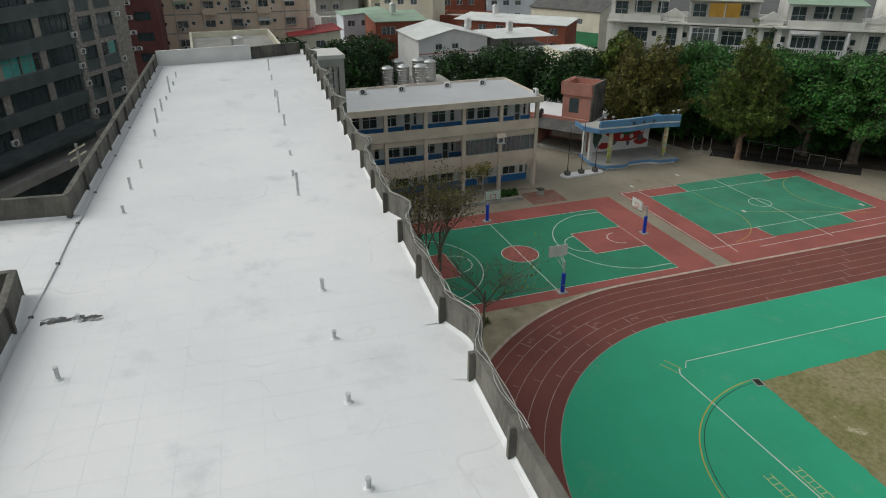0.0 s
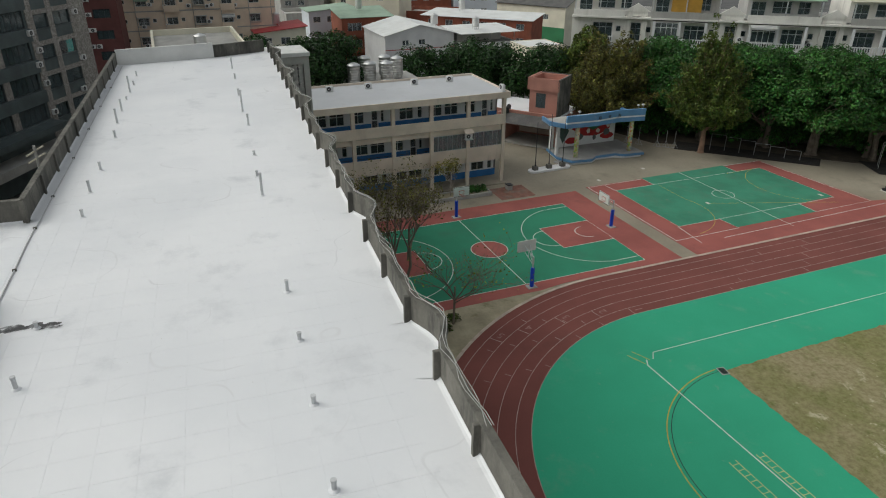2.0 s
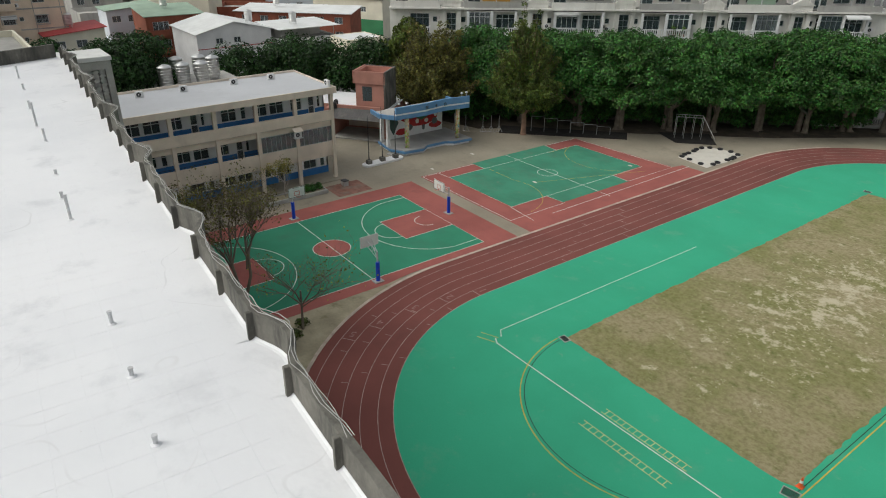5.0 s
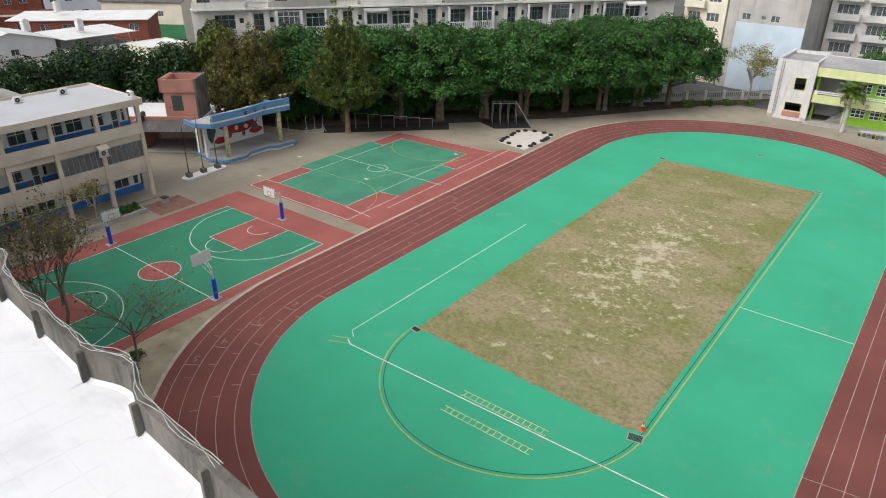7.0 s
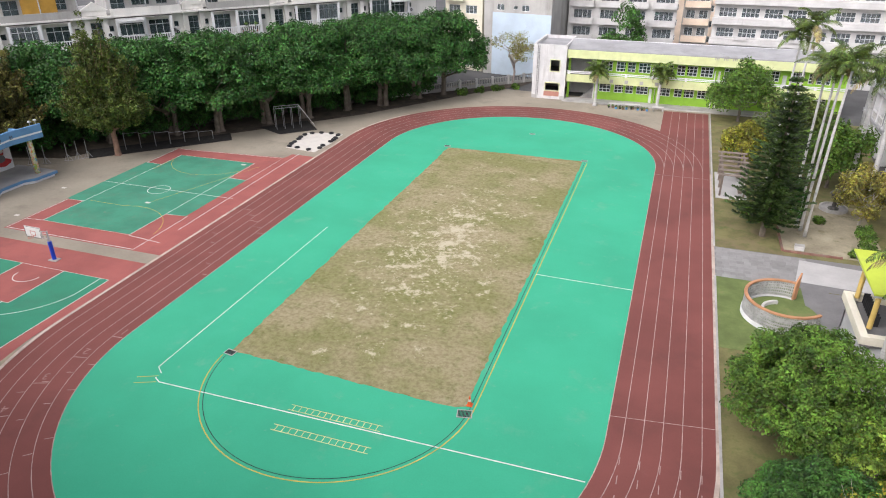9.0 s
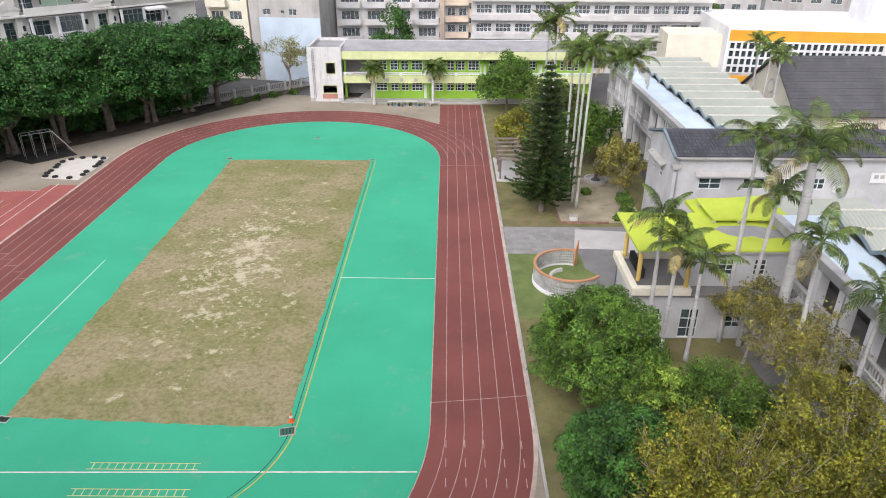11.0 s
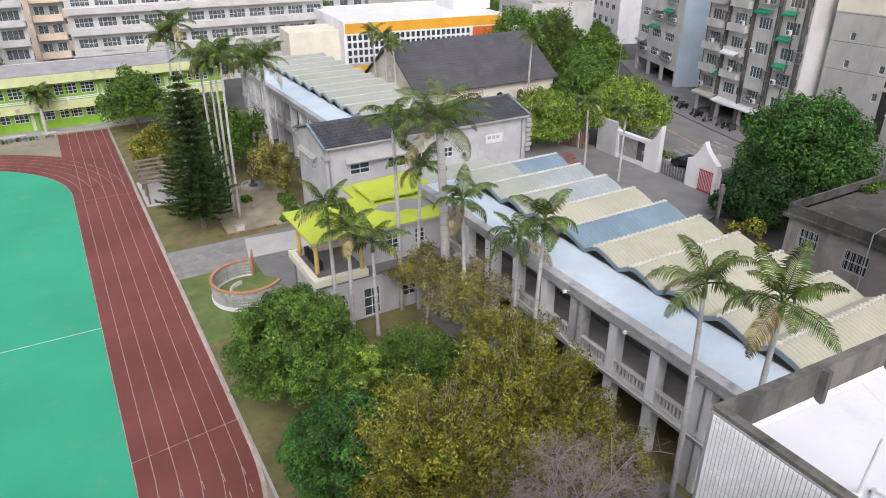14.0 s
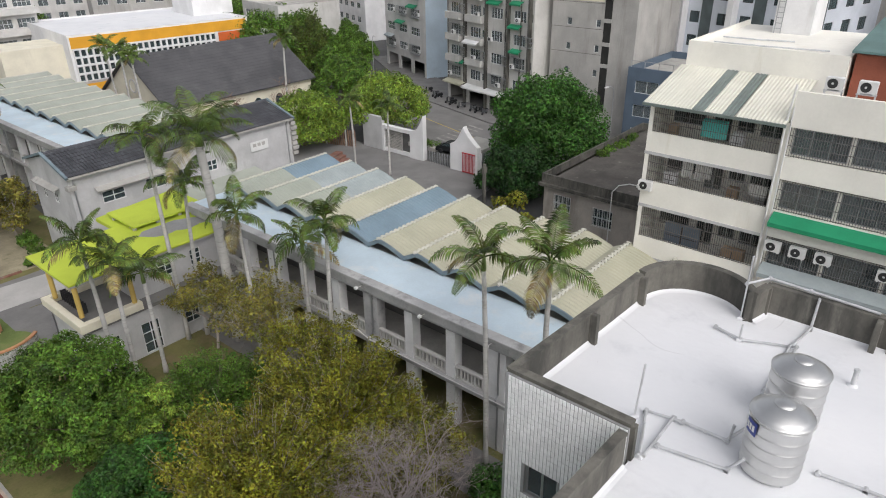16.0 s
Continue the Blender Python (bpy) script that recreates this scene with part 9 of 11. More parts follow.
for i, u in enumerate(units):
    z = RH + 0.22
    ul, ur = max(u + 2.4, U0 + 0.2), u + 10.9
    mid_u = (ul + ur) / 2
    m = Mesh(True)
    m.box(ul, ur, -0.95, -0.83, z, z + 0.8)
    m.ob("terrace_parapet", M_oldgrey if i % 2 else M_rowwall, ra)
    m = Mesh(True)
    wall(m, (ul, 1.4), (ur, 1.4), z, z + 2.7, 0.2, [(0.5, 2.2, z + 0.1, z + 2.2), (3.0, 5.2, z + 0.8, z + 2.3), (6.0, 7.4, z + 0.8, z + 2.3)])
    m.box(ul, ul + 0.2, 1.6, 12, z, z + 2.7)
    m.box(ur - 0.2, ur, 1.6, 12, z, z + 2.7)
    m.ob("roof_room", (M_rowwall, M_oldgrey, M_palewall)[i % 3], ra)
    for a_, c_, d_, e_ in ((0.5, 2.2, 0.1, 2.2), (3.0, 5.2, 0.8, 2.3), (6.0, 7.4, 0.8, 2.3)):
        window(ra, (ul, 1.4), (ur, 1.4), a_, c_, z + d_, z + e_, 2, 2, M_alu, M_glassdark, 0.08, 0.06)
    m = Mesh(True)
    deep = (-0.7, 0.2, -0.9)[i % 3]
    m.solid([(ul - 0.2, deep, z + 2.62), (ur + 0.2, deep, z + 2.62), (ur + 0.2, 12.2, z + 3.2), (ul - 0.2, 12.2, z + 3.2)], (0, 0, 0.1))
    m.ob("tin_roof", (M_whitesheet, M_concrete, M_greenroof, SHEET["cream"], M_concrete, M_whitesheet)[i % 6], ra)
    for uu in (ul + 0.1, mid_u, ur - 0.25):
        m = Mesh(True)
        m.box(uu, uu + 0.14, -0.8, -0.66, z + 0.8, z + 2.55)
        m.ob("terrace_post", M_galv, ra)
    if i in (1, 4):
        m = Mesh(True)
        m.box(mid_u - 1.8, mid_u + 1.9, -0.72, -0.62, z + 0.82, z + 2.5)
        m.ob("sheet_screen", M_ochre if i == 1 else M_greenroof, ra, "ribbed sheet screen on the roof terrace")
for u in units:
    for lv in range(1, 4):
        if u > U0:
            m = Mesh(True)
            m.box(u + 2.75, u + 9.65, -1.08, 0.0, lv * SH + 3.06, lv * SH + 3.12)
            m.ob("balcony_ceiling", M_concrete, ra)
ram = FRAME_OF[ra]
for i in range(34):
    u = units[i % 6] + rng.choice((1.9, 9.7, 2.0, 10.2)) if i % 6 else units[0] + 9.9
    q = ram @ Vector((u, -0.45, (1 + i % 3) * SH + rng.choice((0.3, 0.6, 0.9))))
    air_conditioner(q.x, q.y, q.z, 51.5)
for i in range(1, 9):
    q = ram @ Vector((units[i % 6] + 2.9 + (i % 2) * 3.3, -1.1, (1 + i % 3) * SH + 3.1))
    awning(q.x, q.y, q.z, 51.5, 3.6, (M_whitesheet, M_greenroof, M_whitesheet)[i % 3], "faded sheet awning over a balcony")
# glazed-in balconies, flower boxes, washing and stains of the row
for i, (k, lv, side) in enumerate(((0, 3, 1), (1, 3, 0), (2, 3, 0), (2, 2, 1), (3, 3, 1), (4, 2, 0), (5, 3, 0), (0, 2, 0), (1, 2, 1), (4, 3, 1))):
    u0 = units[k] + 3.12 + side * 3.25
    if u0 < U0 + 2.5:
        continue
    z0 = lv * SH + 1.02
    m = Mesh(True)
    for j in range(5):
        m.box(u0 + j * 0.7, u0 + j * 0.7 + 0.06, -1.0, -0.94, z0, z0 + 1.95)
    for zz in (z0, z0 + 1.3, z0 + 1.9):
        m.box(u0, u0 + 2.86, -1.005, -0.935, zz, zz + 0.06)
    glz = m.ob("balcony_glazing", M_frame if i % 3 else M_alu, ra)
    m = Mesh(True)
    m.box(u0 + 0.03, u0 + 2.83, -0.975, -0.965, z0 + 0.03, z0 + 1.9)
    m.ob("pane", M_glass if i % 2 else M_glassdark, glz)
for i, (k, lv) in enumerate(((3, 3), (4, 2), (1, 2), (5, 2), (2, 2))):
    q = ram @ Vector((units[k] + 7.9, -0.75, lv * SH + 0.05))
    t = thing("balcony_plants", "leafy potted plants crowded on a balcony", "potted plants", q.x, q.y, q.z, 51.5, "balcony plants")
    m = Mesh(True)
    leaf_cloud(m, [(rng.uniform(-1.2, 1.2), rng.uniform(-0.2, 0.2), rng.uniform(0.7, 1.5), 0.32) for j in range(9)], 260, 0.3, rng)
    m.ob("leaves", M_midgreen, t)
    m = Mesh(True)
    for j in range(5):
        m.lathe([(0.14, 0.0), (0.19, 0.4), (0.16, 0.4)], -1.1 + j * 0.55, 0, 8)
    m.ob("pots", M_brickred, t)

# -- flats behind the green classrooms
a1 = building("apartment_block", "apartment block with a half blue half grey blank gable", -37.5, 131, -8, 13.5, 14, 22, M_oldgrey, M_concrete, 6, {"S": [(row(2.6, 5.0, 2, 1.5), 1.0, 2.1, 2, 1, None), (row(6.0, 3, 1, 0.8), 1.2, 1.9, 1, 1, None)]}, category="apartments")
m = Mesh(True)
m.box(1.8, 13.5, -0.05, -0.003, 0, 11.6)
m.ob("blue_paint", M_lightblue, a1, "light blue painted lower gable")
a1b = building("apartment_block", "cream apartment block with stacked balconies", -46, 133, -8, 8, 14, 20, M_creamwall, M_concrete, 6, {"S": [(row(0.8, 3.6, 2, 2.4), 0.9, 2.4, 3, 1, None)]}, category="apartments")
balconies(a1b, (0, 0), (8, 0), [(0.3, 4.2)], range(1, 6), 20 / 6, M_creamwall, 1.0)
a2 = building("apartment_block", "grey apartment block with deep corner balconies", -22.5, 138, 2, 20, 14, 22, M_palewall, M_concrete, 7, {"S": [(row(1.0, 5.0, 4, 3.4), 0.7, 2.4, 4, 1, None)]}, category="apartments")
balconies(a2, (0, 0), (20, 0), row(0.6, 5.0, 4, 4.2), range(1, 7), 22 / 7, M_palewall, 1.2)
a3 = building("apartment_block", "stained beige apartment block with laundry balconies", -1.5, 143, 0, 5, 14, 22, M_oldgrey, M_concrete, 7, {"S": [(row(0.6, 2.3, 2, 1.6), 0.9, 2.4, 2, 1, None)]}, category="apartments")
balconies(a3, (0, 0), (5, 0), [(0.2, 4.8)], range(1, 7), 22 / 7, M_beigeapt, 1.1)
a4 = building("school_annex", "white school annex with long rows of windows", 4.0, 139, -2, 46, 14, 17.5, M_palewall, M_concrete, 5, {"S": [(row(0.8, 3.8, 12, 3.0), 0.9, 2.5, 4, 2, None)]}, category="school building")
for lv in range(1, 5):
    m = Mesh(True)
    m.box(-0.2, 46.2, -1.2, -0.003, lv * 3.5 - 0.3, lv * 3.5 + 0.75)
    m.ob("sun_shade", M_palewall, a4)
for i in range(5):
    m = Mesh(True)
    m.box(4 + i * 9, 6.2 + i * 9, -1.5, -1.2, 7.6, 8.2)
    m.ob("window_box", M_palewall, a4)
# -- hall with the yellow front, dark-roofed hall
hall = building("sports_hall", "white flat-roofed sports hall with a yellow band", 45.3, 115.5, -7, 31, 24, 12.0, M_whitewall, M_roofwhite, 1, {}, parapet=0.25, category="hall")
M_orange = surface("orange_yellow_wall", (0.72, 0.36, 0.03), 0.75, 0.08, 0.4, 6, 0.05)
M_orangered = surface("orange_red_wall", (0.62, 0.13, 0.03), 0.75, 0.08, 0.4, 6, 0.05)
for nm, mtl, x0, x1, z0, z1 in (("yellow_band", M_orange, 0.3, 30.6, 10.2, 11.9), ("red_panel", M_orangered, 25.0, 30.4, 7.5, 10.0), ("yellow_base", M_orange, 0.3, 24.6, 3.0, 4.6)):
    m = Mesh(True)
    m.box(x0, x1, -0.1, -0.004, z0, z1)
    m.ob(nm, mtl, hall)
cell = Mesh(True)
for a, b_, c, d in ((-0.5, 0.5, 0, 0.14), (-0.5, 0.5, 1.1, 1.24), (-0.5, -0.36, 0.14, 1.1), (0.36, 0.5, 0.14, 1.1)):
    cell.box(a, b_, -0.35, 0.0, c, d)
cell = cell.data("concrete_cell", M_whitewall)
pane_c = Mesh(True)
pane_c.box(-0.36, 0.36, -0.06, -0.03, 0.14, 1.1)
pane_c = pane_c.data("pane", M_glassdark)
for i in range(24):
    for j in range(4):
        t = new("concrete_cell", cell)
        t.parent = hall
        t.matrix_basis = pose(0.9 + i * 1.0, -0.004, 5.0 + j * 1.28)
        q = new("pane", pane_c)
        q.parent = t
local_box(hall, "stair_head", M_whitewall, 25, 33, 9, 18, 12, 16)
local_box(hall, "link_block", M_creamwall, -9, 0, 3, 12, 0, 10.5)
local_box(hall, "side_wing", M_whitewall, 31, 35, -1, 8, 0, 9.5)
building("town_block", "beige concrete block behind the hall", 30, 142, -5, 16, 12, 14, M_beigeapt, M_concrete, 4, {"S": [(row(1.0, 3.5, 4, 2.0), 0.9, 2.3, 2, 1, None)]}, category="building")
M_slate = surface("dark_slate_roof", (0.085, 0.085, 0.09), 0.75, 0.14, 0.3, 5, 0.15, [((0.13, 0.13, 0.135), 0.5, 0.5, 0.74, 0.5)])
barn = building("assembly_hall", "cream assembly hall with a steep dark slate roof", 44.6, 86.6, 0, 24.6, 17.5, 5.8, M_creamwall, M_slate, 1, {}, roof="gable", ridge=5.6, eave=0.6, category="hall")
for i in range(6):
    u = 2.6 + i * 3.9
    m = Mesh(True)
    pts = [(u - 0.65, -0.03, 1.8), (u + 0.65, -0.03, 1.8), (u + 0.65, -0.03, 3.6)] + [(u + 0.65 * math.cos(radians(a)), -0.03, 3.6 + 0.65 * math.sin(radians(a))) for a in range(20, 180, 20)] + [(u - 0.65, -0.03, 3.6)]
    m.solid(pts, (0, 0.026, 0))
    m.ob("arched_window", M_glassdark, barn)
m = Mesh(True)
ring = [(-0.01, 8.75 + 0.9 * math.cos(radians(a)), 7.4 + 0.9 * math.sin(radians(a))) for a in range(0, 361, 20)]
m.tube(ring, 0.12, 6)
m.ob("round_moulding", M_palewall, barn)
for j in range(18):
    m = Mesh(True)
    t0 = j / 18
    y, z = -0.6 + 9.35 * t0, 5.8 - 0.38 + 0.16 + 5.98 * t0
    m.box(-0.58, 25.18, y, y + 0.05, z, z + 0.035)
    m.ob("slate_course", M_slate, barn)

# -- yellowish flats beside the steel tanks
M_yellowapt = surface("yellowish_white_wall", (0.84, 0.82, 0.75), 0.8, 0.05, 0.4, 6, 0.1, [((0.62, 0.57, 0.46), 0.7, 0.57, 0.78, 0.5)], stretch=(1, 1, 0.15))
M_slatesheet = surface("grey_green_sheet", (0.12, 0.2, 0.19), 0.6, 0.15, 0.6, 8, 0.1)
M_curtain1 = surface("pale_grey_curtain", (0.5, 0.5, 0.48), 0.9, 0.1, 1.0, 8, 0.05)
M_curtain2 = surface("beige_curtain", (0.45, 0.36, 0.25), 0.9, 0.1, 1.0, 8, 0.05)
M_clearstrip = surface("smoky_clear_sheet", (0.17, 0.205, 0.19), 0.4, 0.12, 0.6, 8, 0.05)
ya = thing("apartment_block", "yellowish white apartment block with barred balconies", "apartments", 38.0, 16.6, 0, -90)
YL, YH = 26.0, 18.6
bands = [(0.0, 3.2), (5.8, 6.95), (8.55, 9.9), (12.06, 13.7), (15.5, 16.8)]
for i, (z0, z1) in enumerate(bands):
    m = Mesh(True)
    m.box(0, YL, 0, 0.25, z0, z1)
    m.ob("balcony_band", M_yellowapt, ya)
    if i:
        m = Mesh(True)
        m.box(-0.02, 7.45, -0.05, -0.003, z0 - 0.12, z0 + 0.06)
        m.ob("band_edge", M_greyblock, ya)
for a, c in ((7.45, 7.75), (0.0, 0.25)):
    m = Mesh(True)
    m.box(a, c, 0.003, 0.247, 3.2, 18.6)
    m.ob("corner_pier", M_yellowapt, ya)
m = Mesh(True)
m.box(7.75, YL, 0.0, 0.25, 18.4, 20.3)
m.ob("roof_parapet", M_yellowapt, ya)
m = Mesh(True)
wall(m, (0, 16), (0, 0.25), 0, YH, 0.25, [])
wall(m, (YL, 0.25), (YL, 16), 0, YH + 1.7, 0.25)
wall(m, (YL, 16), (0.25, 16), 0, YH + 1.7, 0.25)
m.ob('wall', M_yellowapt, ya)
levels = ((16.8, 18.5), (13.7, 15.5), (9.9, 12.06), (6.95, 8.55))
m = Mesh(True)
inner_holes = [(u, u + w, z0 + s, z0 + e) for z0, z1 in levels for u, w, s, e in ((0.5, 2.0, 0.1, 1.4), (3.0, 1.1, -0.6, 1.45), (4.4, 1.0, 0.2, 1.4), (5.7, 1.5, 0.1, 1.4))]
wall(m, (0.25, 2.5), (7.5, 2.5), 0, YH, 0.2, [(a - 0.25, c - 0.25, d, e) for a, c, d, e in inner_holes])
m.ob("balcony_wall", M_yellowapt, ya)
for a, c, d, e in inner_holes:
    window(ya, (0.25, 2.5), (7.5, 2.5), a - 0.25, c - 0.25, d, e, 2, 1, M_alu, M_glassdark, 0.06, 0.06)
for i, (z0, z1) in enumerate(levels):
    spans = [(8.0 + 2.95 * k, 10.75 + 2.95 * k) for k in range(6)]
    m = Mesh(True)
    wall(m, (7.75, 0.14), (YL, 0.14), z0, z1, 0.1, [(a - 7.75, c - 7.75, z0 + 0.12, z1 - 0.15) for a, c in spans])
    m.ob("window_wall", M_yellowapt, ya)
    for k, (a, c) in enumerate(spans):
        window(ya, (7.75, 0.14), (YL, 0.14), a - 7.75, c - 7.75, z0 + 0.12, z1 - 0.15, 3, 1, M_alu, M_glass, 0.05, 0.06)
        m = Mesh(True)
        w = (c - a) / 3 * (1 + (k + i) % 2)
        for j in range(10):
            p, q = a + 0.1 + w * j / 10, a + 0.1 + w * (j + 1) / 10
            m.solid([(p, 0.42 + 0.06 * (j % 2), z0 + 0.1), (q, 0.42 + 0.06 * ((j + 1) % 2), z0 + 0.1), (q, 0.42 + 0.06 * ((j + 1) % 2), z1 - 0.1), (p, 0.42 + 0.06 * (j % 2), z1 - 0.1)], (0, 0.01, 0))
        m.ob("curtain", (M_curtain1, M_curtain2, M_curtain1)[(k * 2 + i) % 3], ya)
m = Mesh(True)
for z0, z1 in bands[1:]:
    m.box(0.25, YL - 0.25, 0.25, 15.7, z0 + 0.0, z0 + 0.18)
m.ob("floor_slab", M_concrete, ya)
m = Mesh(True)
m.box(7.6, YL, 0.25, 15.8, 18.55, 18.75)
m.ob("roof", M_roofwhite, ya)
# sheet roof of the top storey, cream with two clear strips
M_creamsheet = surface("cream_ribbed_sheet", (0.66, 0.65, 0.56), 0.65, 0.06, 0.5, 7, 0.1)
for u0, u1, mtl, nm in ((-0.3, 2.6, M_creamsheet, "sheet_roof"), (2.6, 3.3, M_clearstrip, "clear_strip"), (3.3, 4.3, M_creamsheet, "sheet_roof"), (4.3, 5.0, M_clearstrip, "clear_strip"), (5.0, 7.7, M_creamsheet, "sheet_roof")):
    m = Mesh(True)
    kk = max(4, int((u1 - u0) / 0.1))
    for j in range(kk):
        a, c = u0 + (u1 - u0) * j / kk, u0 + (u1 - u0) * (j + 1) / kk
        e, f = 0.04 * (j % 2), 0.04 * ((j + 1) % 2)
        k0 = len(m.v)
        m.v += [(a, -0.5, 18.6 + e), (a, 4.6, 20.0 + e)] + ([(c, -0.5, 18.6 + f), (c, 4.6, 20.0 + f)] if j == kk - 1 else [])
        m.f.append((k0, k0 + 2, k0 + 3, k0 + 1))
    m.ob(nm, mtl, ya)
local_box(ya, "roof_room", M_yellowapt, 0.0, 9.0, 4.6, 15.8, 18.6, 21.2)
local_box(ya, "stair_head", M_whitewall, 2.6, 5.0, 12.6, 15.6, 21.2, 24.5)
for a, b_, c, d in ((0.0, 9.0, 4.6, 4.78), (0.0, 0.18, 4.78, 15.8), (8.82, 9.0, 4.78, 15.8)):
    local_box(ya, "roof_kerb", M_yellowapt, a, b_, c, d, 21.2, 21.5)
for x in (2.75, 3.15):
    local_box(ya, "ladder_rail", M_alu, x - 0.025, x + 0.025, 12.45, 12.5, 21.2, 24.9)
for i in range(10):
    local_box(ya, "ladder_rung", M_alu, 2.775, 3.125, 12.46, 12.49, 21.5 + i * 0.34, 21.54 + i * 0.34)
for y0, x0, x1 in ((6.2, 1.0, 7.5), (8.4, 0.8, 5.0)):
    m = Mesh(True)
    m.tube([(x0, y0, 21.3), ((x0 + x1) / 2, y0 + 0.1, 21.3), (x1, y0 + 0.6, 21.3)], 0.05, 6)
    m.ob("roof_pipe", M_galv, ya)
local_box(ya, "sheet_gutter", M_clearstrip, -0.3, 7.7, -0.62, -0.5, 18.46, 18.62)
local_box(ya, "red_room", M_brickred, 9.2, 20, 5.0, 12, 18.75, 21.6)
m = Mesh(True)
m.solid([(9.0, 4.6, 21.7), (20.3, 4.6, 21.7), (20.3, 12.3, 22.6), (9.0, 12.3, 22.6)], (0, 0, 0.12))
m.ob("room_roof", M_slatesheet, ya)
M_bar = surface("rusty_grille_bar", (0.16, 0.15, 0.14), 0.6, 0.2, 2, 10, 0.0)
for z0, z1 in ((16.8, 18.55), (13.7, 15.5), (9.9, 12.06), (6.95, 8.55)):
    for u0, u1 in ((0.3, 7.4), (7.85, YL - 0.4)):
        m = Mesh(True)
        kk = int((u1 - u0) / 0.13)
        for j in range(kk):
            u = u0 + (u1 - u0) * j / kk
            m.box(u - 0.012, u + 0.012, 0.03, 0.055, z0, z1)
        for j in range(4):
            z = z0 + 0.05 + (z1 - z0 - 0.1) * j / 3
            m.box(u0, u1, 0.02, 0.06, z - 0.015, z + 0.015)
        m.ob("grille", M_bar, ya, "dark metal balcony grille")
yam = FRAME_OF[ya]
for u, z, w in ((7.9, 13.55, 17.0), (7.9, 10.4, 17.0)):
    q = yam @ Vector((u, 0.0, z))
    awning(q.x, q.y, q.z, -90, w, M_awngreen if z > 12 else SHEET["grey"], "long green sheet awning over barred windows" if z > 12 else "long faded green awning over barred windows", 0.9)
for i, (u, z) in enumerate(((8.3, 11.35), (9.6, 11.35), (10.9, 11.35), (13.9, 11.3), (15.2, 11.3), (16.6, 11.3), (0.4, 13.15))):
    q = yam @ Vector((u, -0.25, z - 0.05))
    air_conditioner(q.x, q.y, q.z, -90)
for i in range(6):
    q = yam @ Vector((9.2 + i * 1.5, 0.9, 18.75))
    rack = thing("unit_stand", "steel stand under a rooftop outdoor unit", "stand", q.x, q.y, q.z, -90, "unit stands")
    m = Mesh(True)
    for a in (-0.4, 0.4):
        for c in (-0.15, 0.15):
            m.tube([(a, c, -0.003), (a, c, 1.6)], 0.025, 4)
    m.box(-0.45, 0.45, -0.2, 0.2, 1.6, 1.64)
    m.ob("frame", M_galv, rack)
    air_conditioner(q.x, q.y, q.z + 1.64, -90)
for u in (7.55,):
    m = Mesh(True)
    m.tube([(u, -0.12, 0.2), (u, -0.12, 18.4), (u + 0.1, 0.1, 20.6)], 0.06, 6)
    m.tube([(u + 0.25, -0.1, 0.2), (u + 0.25, -0.1, 19.5)], 0.04, 6)
    m.ob("rain_pipe", M_frame, ya)
# things on the barred balconies
M_cloth = surface("white_laundry", (0.66, 0.65, 0.62), 0.9, 0.1, 1.5, 9, 0.1)
for u, z, w, h in ((2.2, 14.2, 0.7, 1.0), (3.0, 14.15, 0.5, 1.05), (3.55, 14.3, 0.45, 0.9), (6.2, 13.95, 1.0, 0.7)):
    q = yam @ Vector((u, 0.6, z))
    t = thing("laundry", "white laundry hanging behind the balcony bars", "laundry", q.x, q.y, q.z, -90, "laundry")
    m = Mesh(True)
    kk = 8
    for j in range(kk + 1):
        m.v += [(w * j / kk, 0.04 * (j % 2), 0.03 * (j % 3)), (w * j / kk, 0.04 * (j % 2), h)]
    m.f = [(2 * j, 2 * j + 2, 2 * j + 3, 2 * j + 1) for j in range(kk)]
    m.ob("cloth", M_cloth, t)
    m = Mesh(True)
    m.tube([(-0.2, 0.02, h), (w + 0.2, 0.02, h)], 0.012, 4)
    m.ob("line", M_galv, t)
M_carton = surface("brown_carton", (0.3, 0.21, 0.13), 0.9, 0.15, 1.5, 8, 0.1)
for i, (u, y, z, w, d, h, mtl, lab) in enumerate(((1.0, 0.9, 13.0, 0.8, 0.5, 1.2, M_frame, "white cabinet on a barred balcony"), (4.9, 1.0, 13.0, 0.6, 0.5, 1.0, M_carton, "stacked brown cartons on a barred balcony"), (6.6, 0.7, 13.0, 0.55, 0.55, 1.3, M_alu, "grey washing machine on a barred balcony"),
                                                  (5.3, 0.7, 9.0, 1.3, 0.6, 1.25, M_carton, "wooden shelf of pots on a barred balcony"), (1.6, 0.9, 9.0, 2.2, 0.3, 1.9, M_navy, "dark blue sheeting hung on a barred balcony"), (4.6, 0.9, 16.0, 0.7, 0.5, 1.3, M_frame, "white box on the top balcony"), (0.8, 1.2, 16.0, 0.5, 0.5, 1.1, M_carton, "brown carton on the top balcony"))):
    q = yam @ Vector((u, y, z))
    t = thing("balcony_cabinet", lab, "cabinet", q.x, q.y, q.z, -90, "balcony clutter")
    m = Mesh(True)
    m.chamfer(0, w, 0, d, -0.02, h, 0.03)
    m.ob("body", mtl, t)
    m = Mesh(True)
    m.box(w * 0.48, w * 0.52, -0.012, 0.0, 0.1, h - 0.1)
    m.box(0.05, w - 0.05, -0.012, 0.0, h * 0.55, h * 0.58)
    m.ob("front_joint", M_darkmetal, t)
m = thing("shutter_box", "green slatted cabinet on the top balcony", "cabinet", 38.5, 13.6, 16.9, -90)
c = Mesh(True)
c.chamfer(0, 1.4, 0, 0.4, 0, 1.0, 0.02)
c.ob("body", M_teal, m)
c = Mesh(True)
